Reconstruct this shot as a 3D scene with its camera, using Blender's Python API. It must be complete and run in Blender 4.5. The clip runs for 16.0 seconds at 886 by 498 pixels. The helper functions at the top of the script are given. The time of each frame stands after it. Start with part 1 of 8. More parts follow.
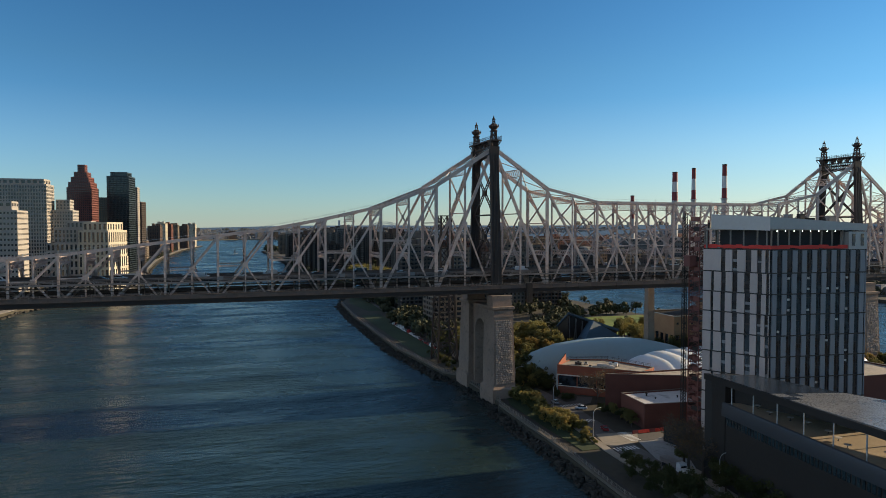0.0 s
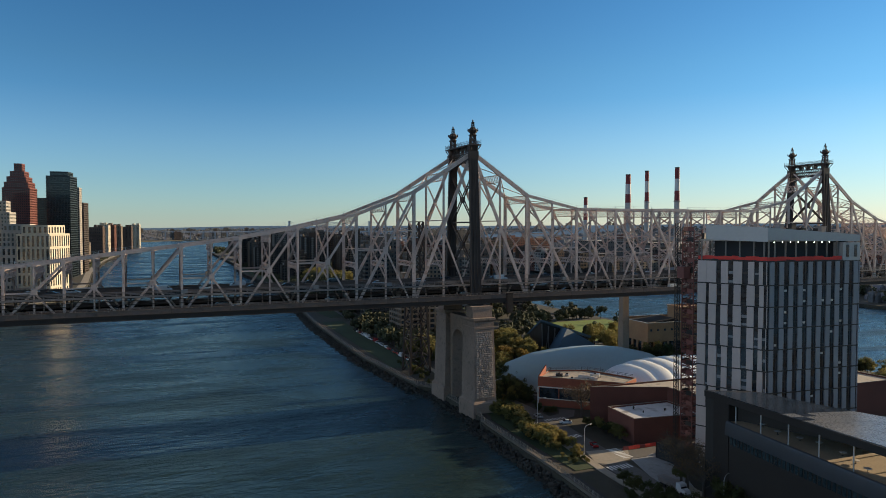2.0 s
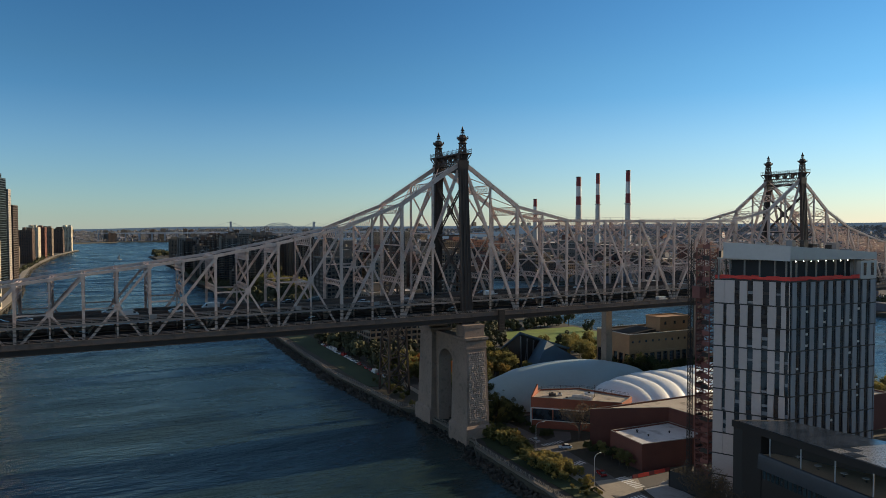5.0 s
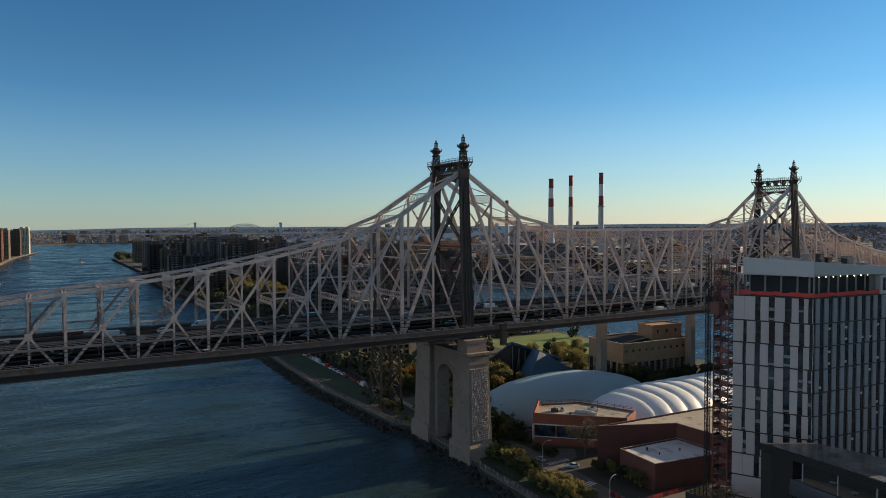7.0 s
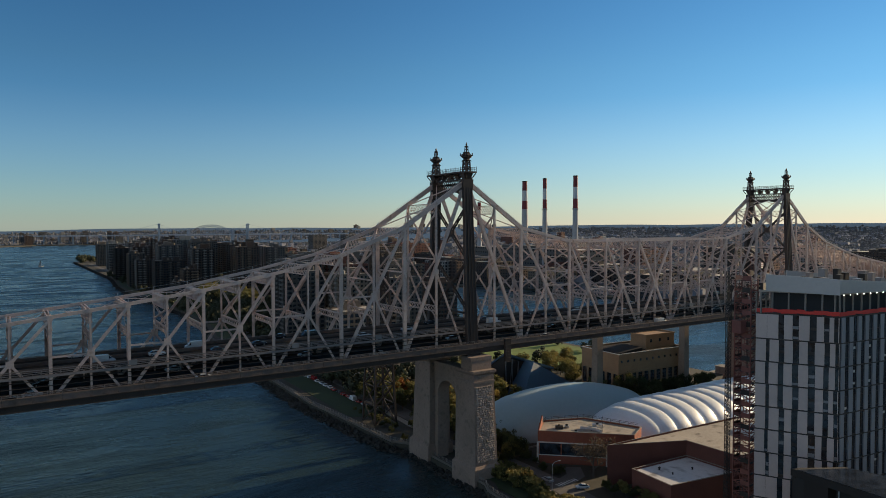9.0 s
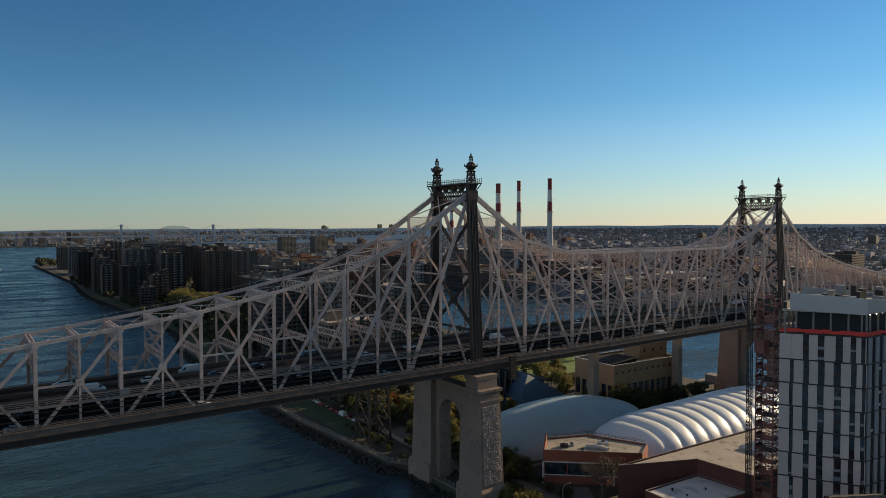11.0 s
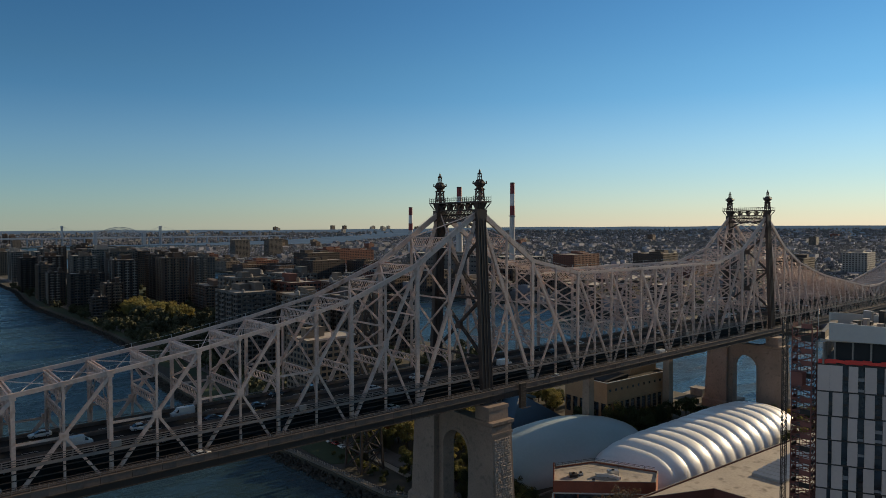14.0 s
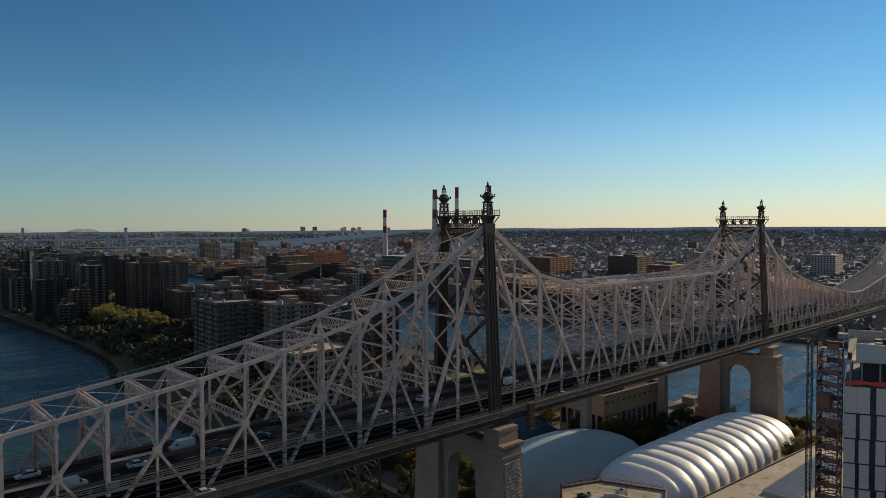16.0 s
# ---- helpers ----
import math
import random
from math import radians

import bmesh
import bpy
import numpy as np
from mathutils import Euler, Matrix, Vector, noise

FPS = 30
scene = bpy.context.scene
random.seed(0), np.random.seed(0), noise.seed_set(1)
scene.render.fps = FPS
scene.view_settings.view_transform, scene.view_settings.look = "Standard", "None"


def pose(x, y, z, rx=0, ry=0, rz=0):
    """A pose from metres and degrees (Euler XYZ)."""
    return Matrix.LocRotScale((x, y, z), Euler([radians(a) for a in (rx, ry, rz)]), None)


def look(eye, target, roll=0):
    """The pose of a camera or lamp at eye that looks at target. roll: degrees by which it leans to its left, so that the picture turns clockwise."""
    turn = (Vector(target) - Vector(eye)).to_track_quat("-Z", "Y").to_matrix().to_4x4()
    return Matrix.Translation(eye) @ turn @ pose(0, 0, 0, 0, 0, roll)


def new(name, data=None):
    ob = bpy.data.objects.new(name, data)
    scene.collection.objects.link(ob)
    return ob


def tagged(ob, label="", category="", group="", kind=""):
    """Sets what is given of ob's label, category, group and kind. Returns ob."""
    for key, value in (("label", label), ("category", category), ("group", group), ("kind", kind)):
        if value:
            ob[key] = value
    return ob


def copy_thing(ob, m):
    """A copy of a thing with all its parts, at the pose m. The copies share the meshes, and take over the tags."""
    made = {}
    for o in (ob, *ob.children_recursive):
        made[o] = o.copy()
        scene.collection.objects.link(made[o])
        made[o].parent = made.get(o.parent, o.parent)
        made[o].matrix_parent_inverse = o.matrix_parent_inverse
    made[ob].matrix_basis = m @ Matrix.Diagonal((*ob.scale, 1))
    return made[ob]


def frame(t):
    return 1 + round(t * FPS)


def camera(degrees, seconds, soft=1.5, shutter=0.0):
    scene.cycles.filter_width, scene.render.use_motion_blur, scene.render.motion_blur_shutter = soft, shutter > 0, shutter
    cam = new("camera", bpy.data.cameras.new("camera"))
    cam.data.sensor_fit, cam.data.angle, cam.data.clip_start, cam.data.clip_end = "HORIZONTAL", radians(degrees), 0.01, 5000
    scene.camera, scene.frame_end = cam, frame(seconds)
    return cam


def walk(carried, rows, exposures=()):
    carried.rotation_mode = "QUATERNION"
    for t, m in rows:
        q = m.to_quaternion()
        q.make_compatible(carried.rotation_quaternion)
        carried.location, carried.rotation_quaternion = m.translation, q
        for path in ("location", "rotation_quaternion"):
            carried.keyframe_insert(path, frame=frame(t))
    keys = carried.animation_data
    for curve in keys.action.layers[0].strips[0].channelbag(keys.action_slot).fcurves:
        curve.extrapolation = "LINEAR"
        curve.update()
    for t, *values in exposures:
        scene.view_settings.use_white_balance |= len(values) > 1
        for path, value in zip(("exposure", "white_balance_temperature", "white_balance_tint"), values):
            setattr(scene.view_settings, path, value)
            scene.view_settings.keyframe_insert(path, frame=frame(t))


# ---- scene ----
cam = camera(66.47, 16.0, soft=0.5)
PATH = [
    (0.0, -105.315, -259.486, 69.505, 18.573, -1.932, -0.019),
    (0.5, -106.874, -255.959, 70.235, 19.734, -1.924, -0.035),
    (1.0, -108.384, -252.403, 70.976, 20.813, -1.922, -0.040),
    (1.5, -109.862, -248.830, 71.732, 21.820, -1.924, -0.037),
    (2.0, -111.321, -245.249, 72.506, 22.765, -1.929, -0.028),
    (2.5, -112.771, -241.669, 73.299, 23.657, -1.936, -0.015),
    (3.0, -114.218, -238.094, 74.115, 24.505, -1.944, 0.001),
    (3.5, -115.668, -234.528, 74.954, 25.316, -1.951, 0.019),
    (4.0, -117.124, -230.974, 75.816, 26.097, -1.958, 0.038),
    (4.5, -118.585, -227.431, 76.702, 26.853, -1.964, 0.057),
    (5.0, -120.052, -223.901, 77.611, 27.589, -1.968, 0.075),
    (5.5, -121.520, -220.382, 78.543, 28.311, -1.971, 0.092),
    (6.0, -122.987, -216.871, 79.497, 29.021, -1.972, 0.106),
    (6.5, -124.446, -213.366, 80.471, 29.724, -1.972, 0.119),
    (7.0, -125.893, -209.864, 81.463, 30.422, -1.971, 0.129),
    (7.5, -127.320, -206.361, 82.472, 31.116, -1.968, 0.137),
    (8.0, -128.720, -202.855, 83.496, 31.809, -1.964, 0.142),
    (8.5, -130.087, -199.342, 84.531, 32.503, -1.960, 0.145),
    (9.0, -131.414, -195.820, 85.577, 33.196, -1.956, 0.146),
    (9.5, -132.693, -192.286, 86.630, 33.891, -1.952, 0.145),
    (10.0, -133.918, -188.739, 87.689, 34.586, -1.948, 0.143),
    (10.5, -135.085, -185.179, 88.751, 35.282, -1.944, 0.139),
    (11.0, -136.188, -181.605, 89.814, 35.977, -1.940, 0.134),
    (11.5, -137.225, -178.021, 90.876, 36.672, -1.937, 0.129),
    (12.0, -138.194, -174.430, 91.935, 37.364, -1.935, 0.124),
    (12.5, -139.096, -170.837, 92.990, 38.052, -1.932, 0.120),
    (13.0, -139.932, -167.249, 94.039, 38.735, -1.929, 0.116),
    (13.5, -140.706, -163.675, 95.082, 39.411, -1.926, 0.114),
    (14.0, -141.425, -160.127, 96.117, 40.078, -1.921, 0.114),
    (14.5, -142.099, -156.620, 97.146, 40.735, -1.913, 0.115),
    (15.0, -142.739, -153.169, 98.169, 41.379, -1.902, 0.119),
    (15.5, -143.360, -149.794, 99.185, 42.008, -1.885, 0.126),
    (16.0, -143.983, -146.519, 100.197, 42.621, -1.862, 0.136),
]
walk(cam, [(t, pose(x, y, z, 90 + pitch, roll, -yaw)) for t, x, y, z, yaw, pitch, roll in PATH],
     [(0.0, 0.60, 6520, 4), (16.0, 0.14, 6800, 5)])

# ---- sky and sun ----
SUN_AZ, SUN_EL = radians(92), radians(14)
world = bpy.data.worlds.new("sky")
scene.world = world
world.use_nodes = True
wn = world.node_tree.nodes
sky = wn.new("ShaderNodeTexSky")
sky.sky_type = "NISHITA"
sky.sun_disc = False
sky.sun_elevation, sky.sun_rotation = SUN_EL, SUN_AZ
sky.air_density, sky.dust_density, sky.ozone_density = 1.05, 0.0, 3.8
dim, deepen = wn.new("ShaderNodeVectorMath"), wn.new("ShaderNodeGamma")
dim.operation = "SCALE"
dim.inputs["Scale"].default_value = 0.1
deepen.inputs["Gamma"].default_value = 1.2
world.node_tree.links.new(sky.outputs[0], dim.inputs[0])
world.node_tree.links.new(dim.outputs[0], deepen.inputs[0])
# haze takes the colour out of the lowest sky
where, split, low, pale = wn.new("ShaderNodeTexCoord"), wn.new("ShaderNodeSeparateXYZ"), wn.new("ShaderNodeMapRange"), wn.new("ShaderNodeHueSaturation")
low.inputs[1].default_value, low.inputs[2].default_value, low.inputs[3].default_value, low.inputs[4].default_value = -0.02, 0.18, 0.78, 1.1
high, zenith_tint = wn.new("ShaderNodeMapRange"), wn.new("ShaderNodeHueSaturation")
high.interpolation_type = "SMOOTHSTEP"
high.inputs[1].default_value, high.inputs[2].default_value, high.inputs[3].default_value, high.inputs[4].default_value = 0.3, 0.75, 1.0, 0.36
lift = wn.new("ShaderNodeMapRange")
lift.interpolation_type = "SMOOTHSTEP"
lift.inputs[1].default_value, lift.inputs[2].default_value, lift.inputs[3].default_value, lift.inputs[4].default_value = 0.3, 0.75, 1.0, 1.1
glow = wn.new("ShaderNodeMapRange")
glow.inputs[1].default_value, glow.inputs[2].default_value, glow.inputs[3].default_value, glow.inputs[4].default_value = -0.02, 0.12, 0.93, 1.0
world.node_tree.links.new(split.outputs["Z"], glow.inputs[0])
world.node_tree.links.new(glow.outputs[0], pale.inputs["Value"])
world.node_tree.links.new(where.outputs["Generated"], split.inputs[0])
world.node_tree.links.new(split.outputs["Z"], low.inputs[0])
world.node_tree.links.new(low.outputs[0], pale.inputs["Saturation"])
world.node_tree.links.new(deepen.outputs[0], pale.inputs["Color"])
# unseen sky overhead, desaturated and lifted to make the fill light neutral
world.node_tree.links.new(split.outputs["Z"], high.inputs[0])
world.node_tree.links.new(split.outputs["Z"], lift.inputs[0])
world.node_tree.links.new(high.outputs[0], zenith_tint.inputs["Saturation"])
world.node_tree.links.new(lift.outputs[0], zenith_tint.inputs["Value"])
world.node_tree.links.new(pale.outputs[0], zenith_tint.inputs["Color"])
# sea haze cools the lowest sky
fade, cool, tint = wn.new("ShaderNodeMapRange"), wn.new("ShaderNodeMix"), wn.new("ShaderNodeVectorMath")
fade.inputs[1].default_value, fade.inputs[2].default_value = 0.0, 0.22
cool.data_type, tint.operation = "RGBA", "MULTIPLY"
# the haze is cold away from the sun and warm towards it
side, aim, warm = wn.new("ShaderNodeVectorMath"), wn.new("ShaderNodeMapRange"), wn.new("ShaderNodeMix")
side.operation, warm.data_type = "DOT_PRODUCT", "RGBA"
side.inputs[1].default_value = (math.sin(SUN_AZ), math.cos(SUN_AZ), 0)
aim.inputs[1].default_value, aim.inputs[2].default_value = 0.1, 1.0
warm.inputs["A"].default_value, warm.inputs["B"].default_value = (0.70, 0.88, 1.20, 1), (0.86, 0.83, 0.97, 1)
world.node_tree.links.new(where.outputs["Generated"], side.inputs[0])
world.node_tree.links.new(side.outputs["Value"], aim.inputs[0])
world.node_tree.links.new(aim.outputs[0], warm.inputs["Factor"])
world.node_tree.links.new(warm.outputs["Result"], cool.inputs["A"])
deep = wn.new("ShaderNodeMix")
deep.data_type = "RGBA"
deep.inputs["A"].default_value, deep.inputs["B"].default_value = (0.82, 0.87, 0.91, 1), (1.10, 1.06, 1.02, 1)
world.node_tree.links.new(aim.outputs[0], deep.inputs["Factor"])
world.node_tree.links.new(deep.outputs["Result"], cool.inputs["B"])
# unseen sky opposite the sun, brightened and tinted rose to fill shaded faces
back, rose, bright = wn.new("ShaderNodeMapRange"), wn.new("ShaderNodeMix"), wn.new("ShaderNodeVectorMath")
back.interpolation_type, rose.data_type, bright.operation = "SMOOTHSTEP", "RGBA", "MULTIPLY"
back.inputs[1].default_value, back.inputs[2].default_value = -0.35, -0.95
rose.inputs["A"].default_value, rose.inputs["B"].default_value = (1, 1, 1, 1), (2.5, 1.7, 1.45, 1)
world.node_tree.links.new(side.outputs["Value"], back.inputs[0])
world.node_tree.links.new(back.outputs[0], rose.inputs["Factor"])
world.node_tree.links.new(rose.outputs["Result"], bright.inputs[1])
world.node_tree.links.new(tint.outputs[0], bright.inputs[0])
world.node_tree.links.new(split.outputs["Z"], fade.inputs[0])
world.node_tree.links.new(fade.outputs[0], cool.inputs["Factor"])
world.node_tree.links.new(zenith_tint.outputs[0], tint.inputs[0])
world.node_tree.links.new(cool.outputs["Result"], tint.inputs[1])
world.node_tree.links.new(bright.outputs[0], wn["Background"].inputs[0])
wn["Background"].inputs[1].default_value = 1.12
sun = new("sun", bpy.data.lights.new("sun", "SUN"))
sun.data.energy, sun.data.angle, sun.data.color = 5.0, radians(0.6), (1.0, 0.77, 0.52)
sun_way = Vector((math.sin(SUN_AZ) * math.cos(SUN_EL), math.cos(SUN_AZ) * math.cos(SUN_EL), math.sin(SUN_EL)))
sun.matrix_world = look(sun_way * 1000, (0, 0, 0))

# ---- materials ----


def material(name, colour, rough=0.7, metal=0.0, vary=0.25, scale=1.0, bump=0.2, fine=8.0, random_tint=0.0, spec=0.5, stain=None):
    """A painted or mineral surface: two scales of noise in colour, roughness and relief."""
    m = bpy.data.materials.new(name)
    m.use_nodes = True
    n, l = m.node_tree.nodes, m.node_tree.links
    b = n["Principled BSDF"]
    b.inputs["Metallic"].default_value = metal
    b.inputs["Specular IOR Level"].default_value = spec
    geo = n.new("ShaderNodeNewGeometry")
    big, small = n.new("ShaderNodeTexNoise"), n.new("ShaderNodeTexNoise")
    for t, s, d in ((big, 0.15 * scale, 3), (small, fine * scale * 0.3, 4)):
        t.inputs["Scale"].default_value, t.inputs["Detail"].default_value = s, d
        l.new(geo.outputs["Position"], t.inputs["Vector"])
    add = n.new("ShaderNodeMath")
    add.operation = "ADD"
    l.new(big.outputs[0], add.inputs[0]), l.new(small.outputs[0], add.inputs[1])
    ramp = n.new("ShaderNodeMapRange")
    ramp.inputs[1].default_value, ramp.inputs[2].default_value = 0.6, 1.4
    ramp.inputs[3].default_value, ramp.inputs[4].default_value = 1 - vary, 1 + vary
    l.new(add.outputs[0], ramp.inputs[0])
    mul = n.new("ShaderNodeVectorMath")
    mul.operation = "SCALE"
    mul.inputs[0].default_value = colour
    l.new(ramp.outputs[0], mul.inputs["Scale"])
    out = mul.outputs[0]
    if stain:
        mix = n.new("ShaderNodeMix")
        mix.data_type = "RGBA"
        st = n.new("ShaderNodeTexNoise")
        st.inputs["Scale"].default_value, st.inputs["Detail"].default_value = 0.6 * scale, 6
        l.new(geo.outputs["Position"], st.inputs["Vector"])
        sr = n.new("ShaderNodeMapRange")
        sr.inputs[1].default_value, sr.inputs[2].default_value, sr.inputs[4].default_value = 0.55, 0.75, 0.8
        l.new(st.outputs[0], sr.inputs[0])
        l.new(sr.outputs[0], mix.inputs["Factor"])
        l.new(out, mix.inputs["A"])
        mix.inputs["B"].default_value = (*stain, 1)
        out = mix.outputs["Result"]
    if random_tint:
        info, hsv, rr = n.new("ShaderNodeObjectInfo"), n.new("ShaderNodeHueSaturation"), n.new("ShaderNodeMapRange")
        rr.inputs[3].default_value, rr.inputs[4].default_value = 1 - random_tint, 1 + random_tint
        l.new(info.outputs["Random"], rr.inputs[0])
        l.new(rr.outputs[0], hsv.inputs["Value"])
        l.new(out, hsv.inputs["Color"])
        out = hsv.outputs[0]
    l.new(out, b.inputs["Base Color"])
    rm = n.new("ShaderNodeMapRange")
    rm.inputs[3].default_value, rm.inputs[4].default_value = max(0.03, rough - 0.12), min(1, rough + 0.12)
    l.new(small.outputs[0], rm.inputs[0])
    l.new(rm.outputs[0], b.inputs["Roughness"])
    if bump:
        bp = n.new("ShaderNodeBump")
        bp.inputs["Strength"].default_value, bp.inputs["Distance"].default_value = bump, 0.05
        l.new(small.outputs[0], bp.inputs["Height"])
        l.new(bp.outputs[0], b.inputs["Normal"])
    return m


def island_random(m, lo, hi):
    """Vary the pieces of a joined mesh from one another."""
    n, l = m.node_tree.nodes, m.node_tree.links
    b = n["Principled BSDF"]
    src = b.inputs["Base Color"].links[0].from_socket
    geo, hsv, rr = n.new("ShaderNodeNewGeometry"), n.new("ShaderNodeHueSaturation"), n.new("ShaderNodeMapRange")
    rr.inputs[3].default_value, rr.inputs[4].default_value = lo, hi
    l.new(geo.outputs["Random Per Island"], rr.inputs[0])
    l.new(rr.outputs[0], hsv.inputs["Value"])
    l.new(src, hsv.inputs["Color"])
    l.new(hsv.outputs[0], b.inputs["Base Color"])
    return m


def leaf_material(name, stops):
    """Foliage whose colour runs from tree to tree and leaf to leaf through autumn colours."""
    m = bpy.data.materials.new(name)
    m.use_nodes = True
    n, l = m.node_tree.nodes, m.node_tree.links
    b = n["Principled BSDF"]
    b.inputs["Roughness"].default_value = 0.75
    b.inputs["Specular IOR Level"].default_value = 0.2
    info, geo = n.new("ShaderNodeObjectInfo"), n.new("ShaderNodeNewGeometry")
    a, c = n.new("ShaderNodeMath"), n.new("ShaderNodeMath")
    a.operation, c.operation = "MULTIPLY_ADD", "MULTIPLY"
    c.inputs[1].default_value = 0.7
    l.new(info.outputs["Random"], c.inputs[0])
    l.new(geo.outputs["Random Per Island"], a.inputs[0])
    a.inputs[1].default_value = 0.3
    l.new(c.outputs[0], a.inputs[2])
    r = n.new("ShaderNodeValToRGB")
    while len(r.color_ramp.elements) < len(stops):
        r.color_ramp.elements.new(0.5)
    for e, (p, col) in zip(r.color_ramp.elements, stops):
        e.position, e.color = p, (*col, 1)
    l.new(a.outputs[0], r.inputs[0])
    l.new(r.outputs[0], b.inputs["Base Color"])
    thin, both = n.new("ShaderNodeBsdfTranslucent"), n.new("ShaderNodeMixShader")
    l.new(r.outputs[0], thin.inputs["Color"])
    both.inputs[0].default_value = 0.4
    l.new(b.outputs[0], both.inputs[1]), l.new(thin.outputs[0], both.inputs[2])
    l.new(both.outputs[0], n["Material Output"].inputs["Surface"])
    return m


def glass_material(name, colour, rough=0.08):
    m = bpy.data.materials.new(name)
    m.use_nodes = True
    n, l = m.node_tree.nodes, m.node_tree.links
    b = n["Principled BSDF"]
    b.inputs["Roughness"].default_value = rough
    b.inputs["Specular IOR Level"].default_value = 0.8
    geo, t, r = n.new("ShaderNodeNewGeometry"), n.new("ShaderNodeTexNoise"), n.new("ShaderNodeMapRange")
    t.inputs["Scale"].default_value = 0.35
    l.new(geo.outputs["Position"], t.inputs["Vector"])
    r.inputs[1].default_value, r.inputs[2].default_value, r.inputs[3].default_value, r.inputs[4].default_value = 0.35, 0.7, 0.4, 1.7
    l.new(t.outputs[0], r.inputs[0])
    mul = n.new("ShaderNodeVectorMath")
    mul.operation = "SCALE"
    mul.inputs[0].default_value = colour
    l.new(r.outputs[0], mul.inputs["Scale"])
    l.new(mul.outputs[0], b.inputs["Base Color"])
    return m


def water_material():
    m = bpy.data.materials.new("river_water")
    m.use_nodes = True
    n, l = m.node_tree.nodes, m.node_tree.links
    b = n["Principled BSDF"]
    b.inputs["Roughness"].default_value = 0.28
    b.inputs["IOR"].default_value = 1.3
    b.inputs["Specular Tint"].default_value = (0.42, 0.70, 1.12, 1)
    geo = n.new("ShaderNodeNewGeometry")
    mp = n.new("ShaderNodeMapping")
    mp.inputs["Rotation"].default_value = (0, 0, radians(20))
    mp.inputs["Scale"].default_value = (0.5, 1.2, 1)
    l.new(geo.outputs["Position"], mp.inputs["Vector"])
    heights = []
    for s, d, w in ((0.35, 5, 1.0), (0.06, 3, 3.0), (1.6, 3, 0.28)):
        t = n.new("ShaderNodeTexNoise")
        t.inputs["Scale"].default_value, t.inputs["Detail"].default_value = s, d
        l.new(mp.outputs[0], t.inputs["Vector"])
        k = n.new("ShaderNodeMath")
        k.operation = "MULTIPLY"
        k.inputs[1].default_value = w
        l.new(t.outputs[0], k.inputs[0])
        heights.append(k)
    s1, s2 = n.new("ShaderNodeMath"), n.new("ShaderNodeMath")
    l.new(heights[0].outputs[0], s1.inputs[0]), l.new(heights[1].outputs[0], s1.inputs[1])
    l.new(s1.outputs[0], s2.inputs[0]), l.new(heights[2].outputs[0], s2.inputs[1])
    bp = n.new("ShaderNodeBump")
    bp.inputs["Strength"].default_value, bp.inputs["Distance"].default_value = 0.8, 0.9
    l.new(s2.outputs[0], bp.inputs["Height"])
    l.new(bp.outputs[0], b.inputs["Normal"])
    big = n.new("ShaderNodeTexNoise")
    big.inputs["Scale"].default_value, big.inputs["Detail"].default_value = 0.012, 5
    l.new(mp.outputs[0], big.inputs["Vector"])
    mix = n.new("ShaderNodeMix")
    mix.data_type = "RGBA"
    l.new(big.outputs[0], mix.inputs["Factor"])
    mix.inputs["A"].default_value, mix.inputs["B"].default_value = (0.007, 0.023, 0.034, 1), (0.030, 0.050, 0.042, 1)
    l.new(mix.outputs["Result"], b.inputs["Base Color"])
    slick, calm = n.new("ShaderNodeTexNoise"), n.new("ShaderNodeMapRange")
    slick.inputs["Scale"].default_value, slick.inputs["Detail"].default_value, slick.inputs["Distortion"].default_value = 0.02, 6, 1.5
    l.new(mp.outputs[0], slick.inputs["Vector"])
    calm.inputs[1].default_value, calm.inputs[2].default_value, calm.inputs[3].default_value, calm.inputs[4].default_value = 0.38, 0.64, 0.16, 0.42
    l.new(slick.outputs[0], calm.inputs[0])
    l.new(calm.outputs[0], b.inputs["Roughness"])
    swell = n.new("ShaderNodeMapRange")
    swell.inputs[1].default_value, swell.inputs[2].default_value, swell.inputs[3].default_value, swell.inputs[4].default_value = 0.35, 0.65, 0.5, 1.0
    l.new(slick.outputs[0], swell.inputs[0])
    l.new(swell.outputs[0], bp.inputs["Strength"])
    return m

STEEL = material("weathered_tan_bridge_paint", (0.55, 0.42, 0.36), 0.6, 0.0, 0.22, 1.0, 0.15, stain=(0.26, 0.145, 0.085))
# tower steel, far darker than the truss
TOWER_STEEL = material("dark_tower_steel", (0.040, 0.027, 0.022), 0.65, 0.0, 0.3, 1.0, 0.15)
# edge girders and floor members, far darker than the truss
GIRDER = material("stained_brown_girder_paint", (0.036, 0.026, 0.021), 0.85, 0.0, 0.3, 0.8, 0.2, stain=(0.035, 0.022, 0.015))
CONCRETE = material("weathered_concrete", (0.23, 0.20, 0.17), 0.85, 0.0, 0.2, 0.7, 0.3, stain=(0.12, 0.105, 0.09))
PARAPET_CONCRETE = material("dark_parapet_concrete", (0.13, 0.096, 0.08), 0.9, 0.0, 0.25, 0.7, 0.3, random_tint=0.06, stain=(0.05, 0.036, 0.027))
GRANITE = material("grey_granite", (0.25, 0.178, 0.136), 0.9, 0.0, 0.25, 1.0, 0.4, stain=(0.11, 0.09, 0.07))
ROUGH_STONE = material("rough_faced_granite", (0.33, 0.26, 0.215), 0.9, 0.0, 0.3, 1.5, 0.6, random_tint=0.16)
MORTAR = material("dark_mortar", (0.13, 0.11, 0.09), 0.95, 0.0, 0.2, 1.0, 0.3)
ASPHALT = material("worn_asphalt", (0.115, 0.105, 0.098), 0.9, 0.0, 0.3, 1.0, 0.3)
